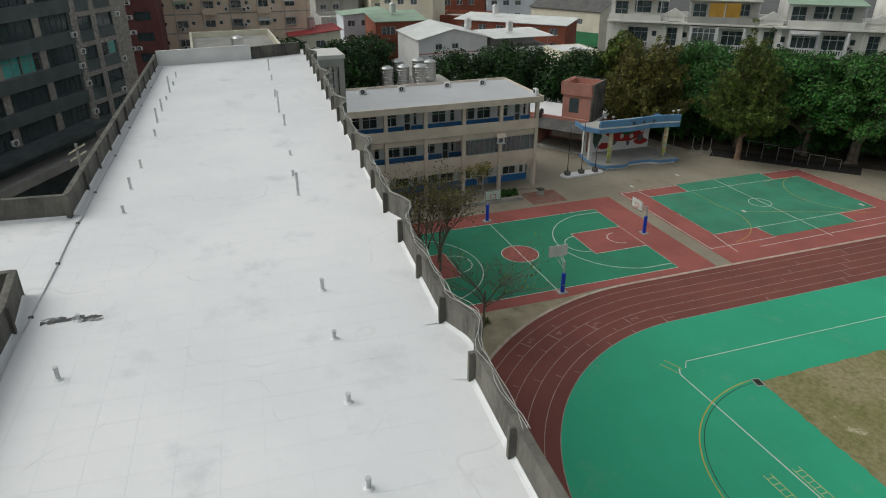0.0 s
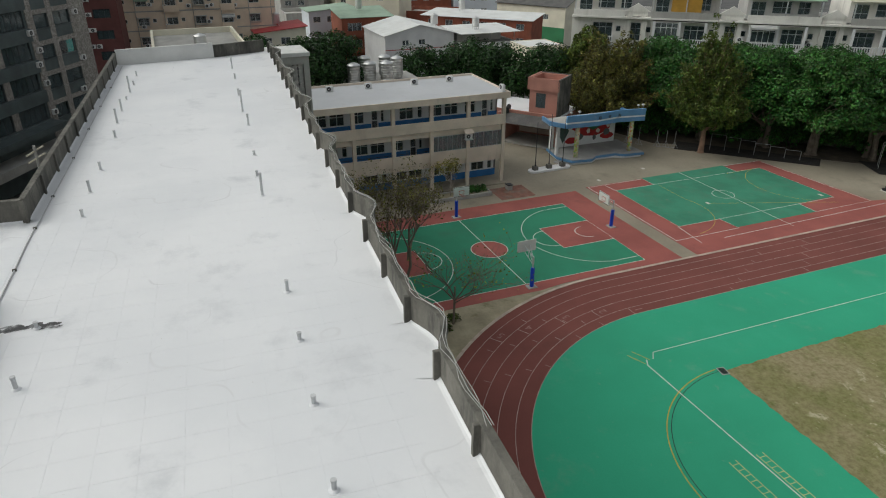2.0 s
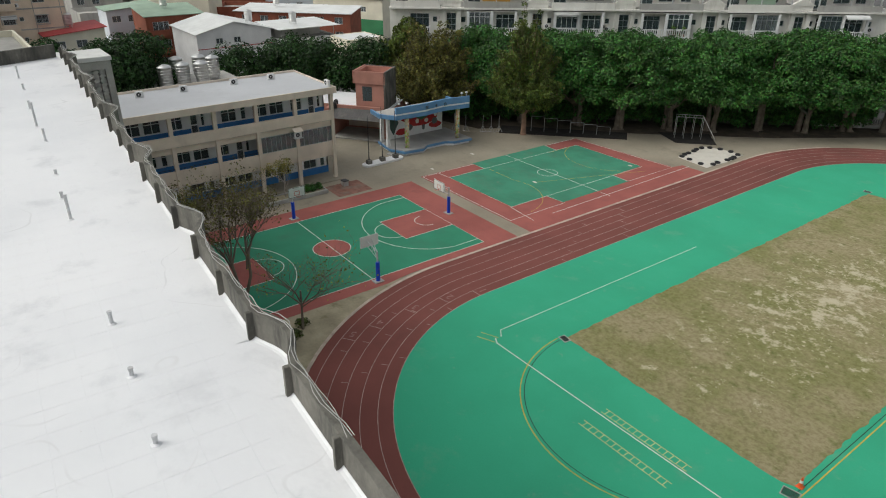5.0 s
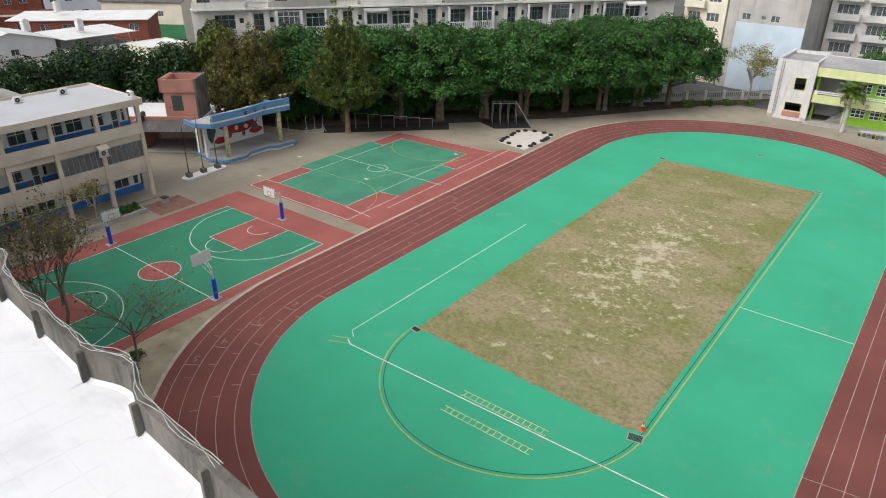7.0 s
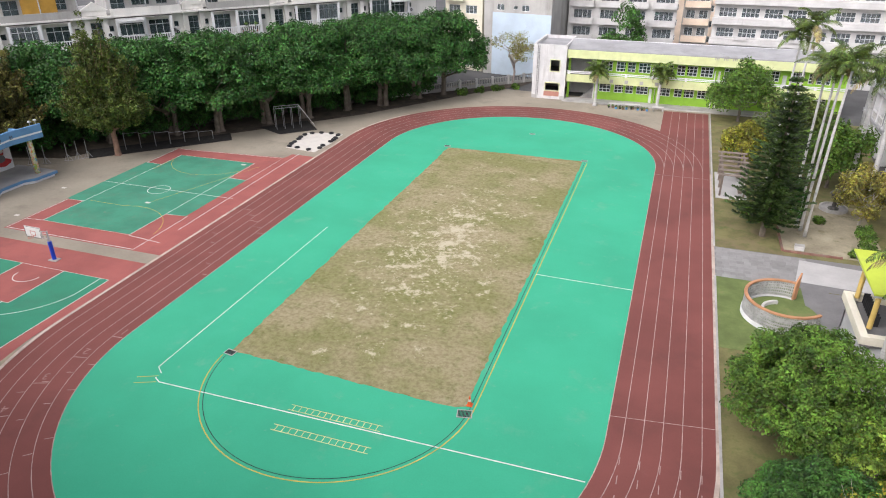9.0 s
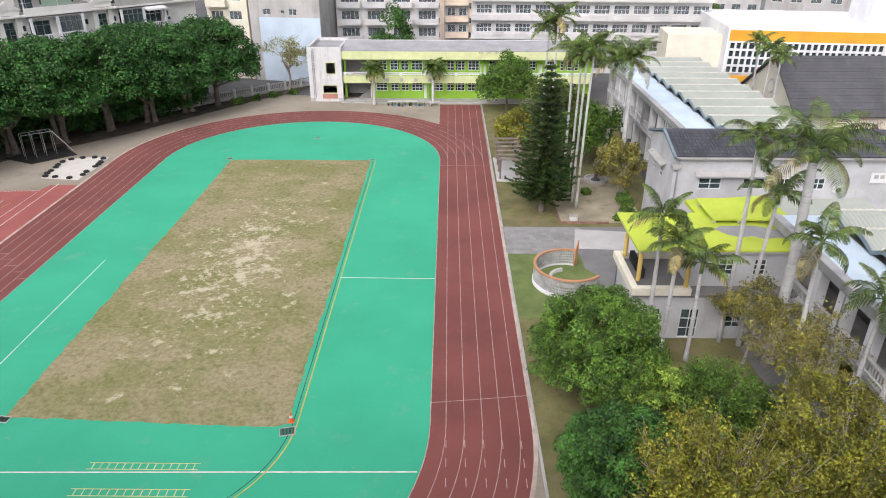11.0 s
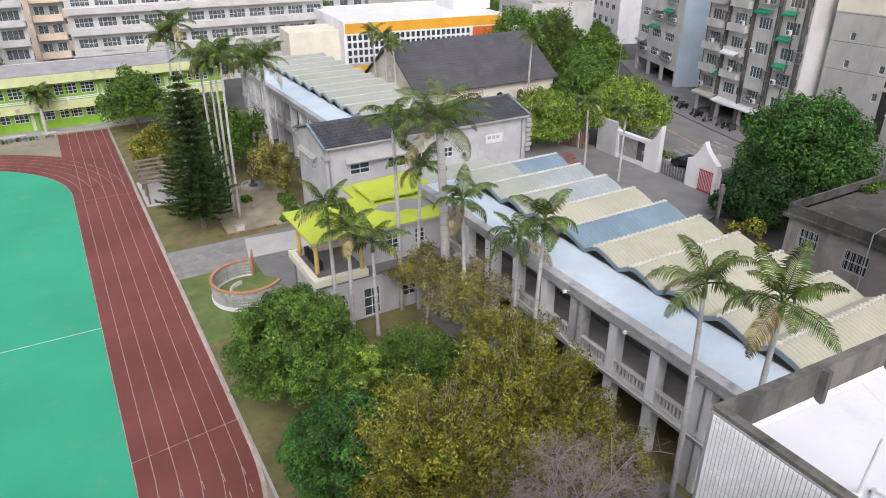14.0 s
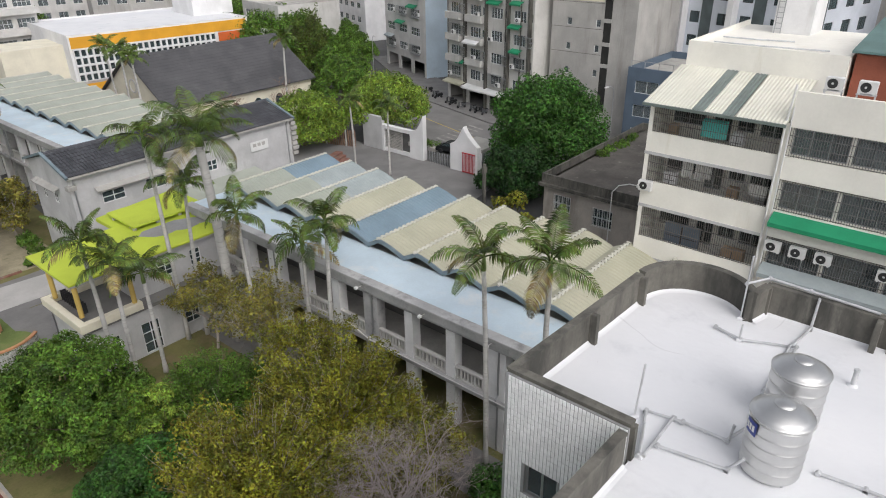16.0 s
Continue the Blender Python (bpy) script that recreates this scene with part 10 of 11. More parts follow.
for j in range(6):
    c.box(0.05, 1.35, -0.03, 0.0, 0.1 + j * 0.15, 0.18 + j * 0.15)
c.ob("slats", M_teal, m)

# -- old grey flat-roofed house by the gate
M_oldroof = surface("blackened_flat_roof", (0.12, 0.11, 0.10), 0.95, 0.25, 0.3, 5, 0.3, [((0.06, 0.058, 0.052), 0.35, 0.45, 0.65, 0.7), ((0.24, 0.225, 0.2), 1.1, 0.6, 0.72, 0.7)])
M_housewall = surface("brown_grey_old_render", (0.47, 0.43, 0.38), 0.9, 0.16, 0.4, 7, 0.25, [((0.24, 0.22, 0.19), 0.6, 0.48, 0.7, 0.7), ((0.5, 0.47, 0.42), 1.0, 0.6, 0.76, 0.5)], stretch=(1, 1, 0.25))
gh = thing("grey_house", "old stained concrete house with a flat mossy roof", "house", 53.0, 32.6, 0, -90)
m = Mesh(True)
gw = [(1.2, 3.0, 2.7, 4.3), (5.4, 7.4, 2.2, 4.0)]
wall(m, (0, 0), (12, 0), 0, 5.4, 0.25, gw)
wall(m, (0, 22), (0, 0.25), 0, 5.4, 0.25)
wall(m, (12, 0.25), (12, 22), 0, 5.4, 0.25)
wall(m, (12, 22), (0.25, 22), 0, 5.4, 0.25)
m.ob("wall", M_housewall, gh)
m = Mesh(True)
m.box(-0.4, 12.2, -0.5, 22, 5.0, 5.3)
m.ob("eave", M_parapet, gh)
for a, b_, c, d in ((-0.2, 12.2, -0.2, 0.0), (-0.2, 0.0, 0.0, 22.0), (12.0, 12.2, 0.0, 22), (0.0, 12.0, 21.8, 22)):
    m = Mesh(True)
    m.box(a, b_, c, d, 5.3, 6.2)
    m.ob("parapet", M_parapet, gh)
m = Mesh(True)
m.box(0, 12, 0, 21.8, 5.31, 5.4)
m.ob("roof", M_oldroof, gh)
for a, c, d, e in gw:
    window(gh, (0, 0), (12, 0), a, c, d, e, 4, 2, M_frame, M_glassdark, 0.06, 0.05)
    m = Mesh(True)
    w, h = c - a + 0.06, e - d + 0.06
    gaps = [(0.03 + (w - 0.03) * j / 8, (w - 0.03) * (j + 1) / 8, 0.03 + (h - 0.03) * k / 2, (h - 0.03) * (k + 1) / 2) for j in range(8) for k in range(2)]
    wall(m, (0, -0.1), (w, -0.1), 0, h, 0.03, gaps)
    m.v = [(p[0] + a - 0.03, p[1], p[2] + d - 0.03) for p in m.v]
    m.ob("window_grille", M_frame, gh, "white barred window grille")
rng2 = random.Random(6)
for x, y in ((65.3, 31.9), (67.8, 31.6), (70.4, 31.9), (62.9, 31.9)):
    t = thing("roof_weeds", "tuft of weeds growing on the flat roof", "plant", x, y, 5.4, 0, "roof weeds")
    m = Mesh(True)
    leaf_cloud(m, [(rng2.uniform(-1, 1), rng2.uniform(-0.5, 0.5), 0.2, 0.4) for _ in range(6)], 260, 0.25, rng2)
    m.ob("leaves", M_midgreen, t)
g = Mesh()
gl = thing("lamp_post", "white gooseneck lamp on the house corner", "lamp", 52.4, 25.2, 0)
m = Mesh(True)
m.tube([(0, 0, 0), (0, 0, 6.2), (0.1, -0.5, 6.9), (0.3, -1.4, 7.2), (0.4, -2.2, 7.2)], 0.05, 7)
m.ob("pole", M_frame, gl)
m = Mesh(True)
m.chamfer(0.2, 0.7, -2.7, -2.1, 7.1, 7.4, 0.05)
m.ob("lamp_head", M_frame, gl)

# ---------------------------------------------------------------- gate, yard and street
M_faded = surface("worn_road_paint", (0.33, 0.32, 0.3), 0.9, 0.2, 0.8, 8, 0.1, [((0.17, 0.165, 0.16), 1.5, 0.45, 0.65, 0.8)])
M_asphalt2 = surface("yard_asphalt", (0.205, 0.2, 0.195), 0.9, 0.12, 0.3, 6, 0.2, [((0.13, 0.13, 0.125), 0.4, 0.5, 0.75, 0.5)])
g = Mesh()
g.prism([(37.5, 40), (62, 44), (62.5, 70), (58, 78), (44, 80), (44, 59), (37.5, 59)], -0.05, 0.0)
g.ob("gate_yard", M_asphalt2, kind="structure", label="grey asphalt yard inside the school gate", category="pavement")
g = Mesh()
g.prism([(66.5, 20), (79, 20), (81, 60), (86, 78), (100, 110), (150, 190), (138, 196), (88, 112), (74, 80), (68, 60)], -0.05, 0.004)
g.ob("road", M_asphalt2, kind="structure", label="grey asphalt street outside the gate", category="road")
g = Mesh()
g.ribbon([(72.5, 30), (74, 58), (79.5, 77), (93, 108), (110, 140)], 0.14, 0.012)
g.ob("road_line", M_yellow_line, kind="structure", label="yellow centre line of the street", category="line marking")
g = Mesh()
for i in range(7):
    g.ribbon([(70 + i * 1.3, 58.5), (70.6 + i * 1.3, 61.5)], 0.45, 0.014)
g.ob("zebra_crossing", M_faded, kind="structure", label="worn white zebra crossing by the gate", category="line marking")
g = Mesh()
g.prism([(79.2, 20), (90, 20), (91, 60), (96, 78), (112, 110), (108, 112), (86.2, 78), (81.2, 60)], -0.05, 0.13)
g.ob("pavement", M_pave2, kind="structure", label="raised grey pavement before the shops", category="pavement")
gate = thing("school_gate", "white school gate with swept walls and a folding steel gate", "gate", 62, 56, 0)


def swept(x0, x1, y0, y1, z0, za, zb, n=10, power=2.2):
    pts = [(x0, y0, z0), (x0, y1, z0)] + [(x0, y1 + (y0 - y1) * i / n, za + (zb - za) * (1 - i / n) ** power) for i in range(n + 1)]
    m = Mesh()
    m.solid(pts, (x1 - x0, 0, 0))
    return m


m = Mesh()
m.box(61.8, 62.3, 63.5, 67.2, 0, 4.5)
m.ob("side_wall", M_greyblock, gate)
m = Mesh()
m.box(61.72, 62.38, 63.15, 63.5, 0, 3.6)
m.ob("frame_post", M_whitewall, gate)
m = Mesh()
m.box(61.72, 62.38, 58.4, 63.15, 3.15, 3.597)
m.ob("frame_beam", M_whitewall, gate)
swept(61.7, 62.4, 58.4, 56.1, 0, 3.6, 5.9, 12, 2.4).ob("swept_pier", M_whitewall, gate)
m = Mesh()
m.box(61.9, 62.2, 58.4, 63.15, 0, 0.5)
m.ob("low_wall", M_whitewall, gate)
m = Mesh()
for i in range(15):
    m.box(62.0, 62.06, 60.0 + i * 0.21, 60.07 + i * 0.21, 0.5, 3.15)
for i in range(12):
    m.box(61.99, 62.07, 60.0, 63.15, 0.62 + i * 0.21, 0.69 + i * 0.21)
m.ob("lattice", M_concrete, gate, "grey concrete lattice panel", kind="stuff")
swept(61.7, 62.4, 51.6, 49.6, 0, 3.3, 5.7, 12, 1.8).ob("swept_pier", M_whitewall, gate)
swept(61.7, 62.4, 49.6, 47.4, 0, 5.7, 3.4, 12, 0.7).ob("swept_pier", M_whitewall, gate)
m = Mesh()
m.box(62.4, 66.5, 47.2, 51.2, 2.7, 3.1)
m.ob("gatehouse_roof", M_concrete, gate)
m = Mesh()
m.box(62.4, 62.6, 47.3, 51.1, 0, 2.7)
m.box(66.2, 66.4, 47.3, 51.1, 0, 2.7)
m.ob("gatehouse_wall", M_whitewall, gate)
M_reddoor = surface("red_gate_paint", (0.42, 0.03, 0.04), 0.6, 0.1, 1, 8, 0.05)
for i in range(9):
    m = Mesh()
    m.box(61.5, 61.56, 47.7 + i * 0.22, 47.76 + i * 0.22, 0.1, 2.6)
    m.ob("gate_bar", M_reddoor, gate)
m = Mesh()
m.box(61.48, 61.58, 47.65, 49.6, 2.5, 2.6)
m.box(61.48, 61.58, 47.65, 49.6, 0.1, 0.2)
m.ob("side_gate", M_reddoor, gate, "red barred side gate frame")
for i in range(10):
    y = 51.7 + i * 0.42
    m = Mesh()
    m.tube([(61.9, y, 0.05), (61.9, y + 0.1, 1.3), (62.1, y + 0.3, 1.5), (62.2, y + 0.42, 0.05)], 0.035, 5)
    m.tube([(61.9, y, 0.7), (62.15, y + 0.42, 0.9)], 0.025, 4)
    m.ob("folding_bar", M_alu, gate)
fence = thing("timber_fence", "weathered brown slat fence along the yard", "fence", 60, 72, 0)
for i in range(34):
    y = 67.4 + i * 0.33
    m = Mesh()
    m.box(60.4 - i * 0.11, 60.48 - i * 0.11, y, y + 0.22, 0, 2.3)
    m.ob("slat", M_palewall if i % 9 == 4 else M_redbark, fence)
for i in range(2):
    m = Mesh()
    m.tube([(60.5, 67.4, 0.6 + i * 1.2), (56.8, 78.6, 0.6 + i * 1.2)], 0.05, 5)
    m.ob("rail", M_timber, fence)
bl = thing("black_fence", "black metal bar fence beside the tiled house", "fence", 50, 66, 0)
for i in range(24):
    m = Mesh()
    m.box(44.6 + i * 0.55, 44.75 + i * 0.55, 66.0 + i * 0.5, 66.1 + i * 0.5, 0, 2.4)
    m.ob("bar", M_darkmetal, bl)
for i, y in enumerate((64.2, 65.2, 66.2)):
    t = thing("step_slab", "reddish brick step slab by the fence", "step", 54.5 + i * 0.3, y, 0, 18, "brick steps")
    m = Mesh(True)
    m.chamfer(-1.8, 1.8, -0.5, 0.5, 0, 0.16 * (i + 1), 0.03)
    m.ob("slab", M_redpave, t)


def scooter(x, y, turn, mtl):
    s = thing("scooter", "parked scooter on its stand by the shops", "scooter", x, y, 0.13, turn, "parked scooters")
    for yy in (-0.6, 0.6):
        m = Mesh(True)
        m.tube([(-0.05, yy, 0.23), (0.05, yy, 0.23)], 0.23, 14)
        m.ob("wheel", M_black_rubber, s)
    m = Mesh(True)
    m.solid([(-0.17, -0.85, 0.5), (-0.17, -0.1, 0.35), (-0.17, -0.1, 0.72), (-0.17, -0.8, 0.8)], (0.34, 0, 0))
    m.solid([(-0.18, 0.3, 0.3), (-0.18, 0.5, 0.3), (-0.18, 0.42, 1.0), (-0.18, 0.32, 1.0)], (0.36, 0, 0))
    m.box(-0.15, 0.15, -0.1, 0.35, 0.25, 0.33)
    m.ob("body", mtl, s)
    m = Mesh(True)
    m.chamfer(-0.15, 0.15, -0.75, -0.05, 0.78, 0.9, 0.04)
    m.ob("seat", M_black_rubber, s)
    m = Mesh(True)
    m.tube([(-0.33, 0.3, 1.08), (0, 0.38, 1.02), (0.33, 0.3, 1.08)], 0.025, 6)
    m.ob("handlebar", M_darkmetal, s)
    return s


M_carpaint = surface("black_car_paint", (0.02, 0.022, 0.024), 0.25, 0.05, 1, 10, 0.0)
M_redpaint = surface("grey_scooter_paint", (0.09, 0.095, 0.10), 0.3, 0.05, 1, 10, 0.0)
s1, s2 = scooter(86.0, 71.0, 75, M_carpaint), scooter(85.3, 68.6, 65, M_redpaint)
for i, (x, y, a) in enumerate(((88.0, 75.8, 70), (88.6, 77.0, 80), (86.6, 72.2, 60), (85.0, 66.0, 85), (84.7, 64.6, 70), (84.4, 63.2, 95), (90.2, 80.0, 70))):
    copy_thing((s1, s2)[i % 2], pose(x, y, 0.13, 0, 0, a))


def car(x, y, turn, mtl, label):
    c = thing("car", label, "car", x, y, 0.0, turn, "parked cars")
    prof = [(-2.1, 0.35), (-2.15, 0.7), (-1.9, 0.95), (-1.3, 1.0), (-0.7, 1.42), (0.7, 1.45), (1.5, 1.0), (2.05, 0.85), (2.15, 0.5), (2.1, 0.3)]
    m = Mesh(True)
    m.solid([(-0.85, a, z) for a, z in prof], (1.7, 0, 0))
    m.ob("body", mtl, c)
    for sx in (-0.86, 0.86):
        m = Mesh(True)
        m.solid([(sx, -1.15, 1.02), (sx, -0.62, 1.36), (sx, 0.62, 1.39), (sx, 1.25, 1.02)], (0.012 * (1 if sx > 0 else -1), 0, 0))
        m.ob("side_window", M_glassdark, c)
        for yy in (-1.35, 1.35):
            m = Mesh(True)
            m.tube([(sx - 0.1, yy, 0.32), (sx + 0.1, yy, 0.32)], 0.32, 16)
            m.ob("wheel", M_black_rubber, c)
    m = Mesh(True)
    m.face((-0.72, 0.78, 1.44), (0.72, 0.78, 1.44), (0.76, 1.46, 1.05), (-0.76, 1.46, 1.05))
    m.face((-0.72, -0.76, 1.415), (-0.76, -1.27, 1.03), (0.76, -1.27, 1.03), (0.72, -0.76, 1.415))
    m.ob("windscreen", M_glassdark, c)
    return c


car(66.8, 55.4, 12, M_carpaint, "black car parked by the gate")
car(82.0, 44.5, -5, M_whitewall, "pale car parked along the street")
bx = thing("hedge_planter", "low hedge in a concrete planter outside the gate", "planter", 66.2, 59.8, 0)
m = Mesh(True)
m.chamfer(-0.8, 0.8, -2.4, 2.4, 0, 0.5, 0.03)
m.ob("trough", M_concrete, bx)
m = Mesh(True)
leaf_cloud(m, [(rng.uniform(-0.5, 0.5), -2.2 + i * 0.3, 0.8, 0.5) for i in range(15)], 900, 0.2, rng)
m.ob("hedge", M_midgreen, bx)

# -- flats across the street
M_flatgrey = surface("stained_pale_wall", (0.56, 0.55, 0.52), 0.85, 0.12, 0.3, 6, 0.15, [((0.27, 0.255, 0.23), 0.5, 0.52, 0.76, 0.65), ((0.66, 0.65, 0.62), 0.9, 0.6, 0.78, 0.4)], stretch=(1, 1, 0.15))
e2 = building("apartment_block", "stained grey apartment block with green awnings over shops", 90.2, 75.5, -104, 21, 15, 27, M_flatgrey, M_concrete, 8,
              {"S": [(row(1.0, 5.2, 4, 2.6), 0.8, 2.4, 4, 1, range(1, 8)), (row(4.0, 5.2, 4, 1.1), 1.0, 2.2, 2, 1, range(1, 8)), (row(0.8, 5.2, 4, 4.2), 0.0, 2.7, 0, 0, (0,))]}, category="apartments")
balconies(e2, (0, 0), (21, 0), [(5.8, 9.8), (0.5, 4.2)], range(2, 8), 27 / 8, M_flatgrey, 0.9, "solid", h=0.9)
for u in (5.0, 10.4, 15.6, 20.2):
    local_box(e2, "pier", M_parapet, u - 0.25, u + 0.25, -0.35, -0.003, 0, 27)
e2m = FRAME_OF[e2]
for u, z, w, mtl, lab in ((0.3, 3.5, 5.0, SHEET["cream"], "faded cream shop awning"), (5.4, 3.3, 5.2, M_whitesheet, "white sheet shop awning"), (10.6, 3.4, 5.0, M_whitesheet, "white sheet shop awning"), (0.6, 7.2, 2.4, M_awngreen, "green window awning"), (3.2, 7.0, 2.0, M_awngreen, "green window awning"),
                          (6.0, 10.6, 3.6, M_whitesheet, "white balcony awning"), (16.0, 13.9, 2.6, M_awngreen, "green window awning"), (11.0, 16.9, 3.0, M_awngreen, "green window awning"), (16.3, 17.2, 2.4, M_awngreen, "green window awning"), (6.0, 20.3, 3.8, M_awngreen, "green balcony awning"), (16.4, 10.4, 2.3, M_awngreen, "green window awning")):
    q = e2m @ Vector((u, -0.9 if 5 < u < 10 and z > 4 else -0.05, z))
    awning(q.x, q.y, q.z, -104, w, mtl, lab + " on the apartment front", 1.3 if z < 4 else 0.8)
for i in range(16):
    q = e2m @ Vector((1.5 + (i % 4) * 5.2 + (i % 3), -0.6, 4.2 + (i // 4) * 6.75 + (i % 2) * 3.375))
    air_conditioner(q.x, q.y, q.z, -104)
for lv in range(1, 8):
    for k in range(4):
        if cr.random() < 0.45 and k != 1:
            window_cage(e2, 0.9 + k * 5.2, lv * bh + 0.7, 2.8, 1.8)
        if cr.random() < 0.4:
            window_cage(e2, 3.95 + k * 5.2, lv * bh + 0.9, 1.2, 1.4, 0.4)
for u in (0.4, 5.4, 10.0, 14.9, 18.3, 20.6):
    m = Mesh(True)
    m.tube([(u, -0.14, 3.4), (u, -0.14, 26.6)], 0.08, 6)
    m.ob("rain_pipe", M_parapet, e2)
m = Mesh(True)
m.box(21.0, 21.05, 3, 12, 20, 27)
m.ob("repair_patch", M_creamwall, e2)
e1 = building("apartment_block", "white apartment block with a light blue blank side", 105.0, 104.5, -111, 18, 14, 27, M_palewall, M_concrete, 8,
              {"S": [(row(1.0, 5.4, 3, 3.6), 0.8, 2.3, 5, 2, range(1, 8)), (row(1.0, 5.8, 3, 4.6), 0, 2.8, 0, 0, (0,))]}, category="apartments")
m = Mesh(True)
m.box(18.0, 18.05, 0, 14, 0, 27)
m.ob("blue_side", M_lightblue, e1)
for lv in range(1, 8):
    for k in range(3):
        if cr.random() < 0.6:
            window_cage(e1, 0.9 + k * 5.4, lv * bh + 0.7, 3.8, 1.7)
e1m = FRAME_OF[e1]
for i in range(8):
    q = e1m @ Vector((1.2 + (i % 3) * 5.4 + 3.9, -0.5, 4.6 + (i // 3) * 6.75))
    air_conditioner(q.x, q.y, q.z, -111)
for u, z in ((6.0, 9.8), (11.4, 13.2), (0.8, 6.6)):
    q = e1m @ Vector((u, -0.05, z))
    awning(q.x, q.y, q.z, -111, 3.6, SHEET["grey"] if z < 7 else M_awngreen, "green sheet awning on the white apartment front", 0.9)
e2b = building("apartment_block", "grey blank-sided apartment block with stair openings", 87.2, 53.5, -90, 13, 14, 27, M_oldgrey, M_concrete, 8, {"S": [(row(2.5, 4.5, 2, 0.7), 1.0, 2.0, 1, 1, None)]}, category="apartments")
local_box(e2b, "stair_slot", M_dark, 8.2, 9.3, -0.03, -0.003, 3.0, 27)
for z in (9.2, 12.1, 15.2, 18.2, 21.2):
    local_box(e2b, "slot_sill", M_oldgrey, 8.15, 9.35, -0.2, -0.032, z, z + 0.5)
for z in (10.8, 14.2, 17.6, 21.0):
    local_box(e2b, "render_joint", M_parapet, 0.0, 8.1, -0.02, -0.003, z, z + 0.05)
local_box(e2b, "cream_patch", M_creamwall, 0.0, 8.1, -0.025, -0.022, 17.8, 27)
navy = building("town_block", "navy blue tiled low block with a railed terrace", 84.5, 39.8, -90, 16, 14, 9.5, M_navy, M_concrete, 3, {"S": [(row(1.2, 5.0, 3, 3.2), 0.8, 2.4, 2, 1, None)]}, category="building")
for i in range(9):
    local_box(navy, "railing_post", M_alu, 0.3 + i * 1.9, 0.36 + i * 1.9, 0.05, 0.11, 10.4, 11.2)
local_box(navy, "railing", M_alu, 0.3, 15.7, 0.05, 0.11, 11.2, 11.26)
e3 = building("apartment_block", "pale blue-white tower with stepped window bays", 108, 60, -104, 40, 16, 40, M_bluegrey, M_concrete, 12,
              {"S": [(row(1.5, 8.0, 5, 2.0), 0.7, 2.3, 2, 1, None), (row(5.0, 8.0, 5, 1.6), 0.7, 2.3, 1, 1, None)], "E": [(row(1.4, 4.6, 3, 2.2), 0.6, 2.3, 2, 1, None)]}, glass=M_glassdark, frame_mat=M_darkmetal, category="apartments")
for i in range(5):
    local_box(e3, "bay", M_whitewall, 3.7 + i * 8, 4.6 + i * 8, -1.4, -0.003, 0, 40)
    local_box(e3, "dark_shaft", M_darktilewall, 6.9 + i * 8, 8.6 + i * 8, -0.12, -0.003, 0, 40)
building("town_block", "white concrete block with a stair tower", 62, 14, -90, 22, 14, 17, M_whitewall, M_roofwhite, 5, {"S": [(row(1.5, 4.2, 5, 2.2), 0.8, 2.3, 2, 1, None)]}, category="building")
for i, (x, y, w, hh, tr) in enumerate(((88, 130, 16, 12, -100), (104, 150, 18, 16, -105), (70, 160, 20, 14, -20), (96, 175, 24, 18, -30), (55, 185, 26, 15, -8), (128, 145, 18, 20, -110), (20, 175, 24, 20, 0), (-14, 175, 26, 24, 0), (-50, 165, 24, 22, 20), (130, 90, 20, 24, -105), (136, 40, 24, 26, -95), (75, -5, 18, 20, -90), (105, 8, 22, 28, -90), (140, -10, 26, 30, -90))):
    wm, rm = ((M_palewall, M_concrete), (M_whitewall, M_roofwhite), (M_oldgrey, M_concrete), (M_beigeapt, M_concrete))[i % 4]
    building("town_block", ("pale town block with rows of windows", "white town block with rows of windows", "stained grey town block", "beige town block with rows of windows")[i % 4], x, y, tr, w, 14, hh, wm, rm, max(3, round(hh / 3.3)), {"S": [(row(1.2, 3.9, int((w - 2) / 3.9), 2.2), 0.9, 2.3, 2, 1, None)]}, category="building", group="town blocks")
# street lamps
for x, y, a in ((82.4, 40.5, 90), (92.5, 96.0, 150)):
    t = thing("street_lamp", "grey street lamp with a curved arm", "street lamp", x, y, 0, a)
    m = Mesh(True)
    m.tube([(0, 0, 0), (0, 0, 7.0), (0, 0.3, 7.9), (0, 1.2, 8.3), (0, 2.0, 8.35)], [0.09, 0.06, 0.05, 0.045, 0.04], 8)
    m.ob("pole", M_alu, t)
    m = Mesh(True)
    m.chamfer(-0.14, 0.14, 1.9, 2.6, 8.28, 8.42, 0.04)
    m.ob("lamp_head", M_frame, t)
up = thing("utility_pole", "dark concrete pole with cables behind the arcade", "utility pole", 44.5, 33.6, 0)
m = Mesh(True)
m.tube([(0, 0, 0), (0, 0, 9.2)], [0.2, 0.16], 9)
m.ob("pole", M_parapet, up)
m = Mesh(True)
m.box(-0.25, 0.25, -0.12, 0.12, 8.4, 8.9)
m.ob("box", M_parapet, up)

# ---------------------------------------------------------------- trees
TREES = {}


def banyan(i, x, y, turn):
    """Three shapes of the same broad evergreen, repeated along the boundary."""
    k = i % 3
    if k in TREES:
        return copy_thing(TREES[k], pose(x, y, 0, 0, 0, turn))
    TREES[k] = broad_tree("banyan_tree", "broad dark green banyan with a dense crown and hanging roots", x, y, turn, 30 + k, 6.9 + 0.4 * k, 6.5, 2.6, 12.8 + 0.4 * k, 190, 0.9, 1.5, 24000, 0.36, M_banyan, M_bark, 0.42, "boundary banyans", stems=2, inner=0.3, low=-0.2)
    return TREES[k]


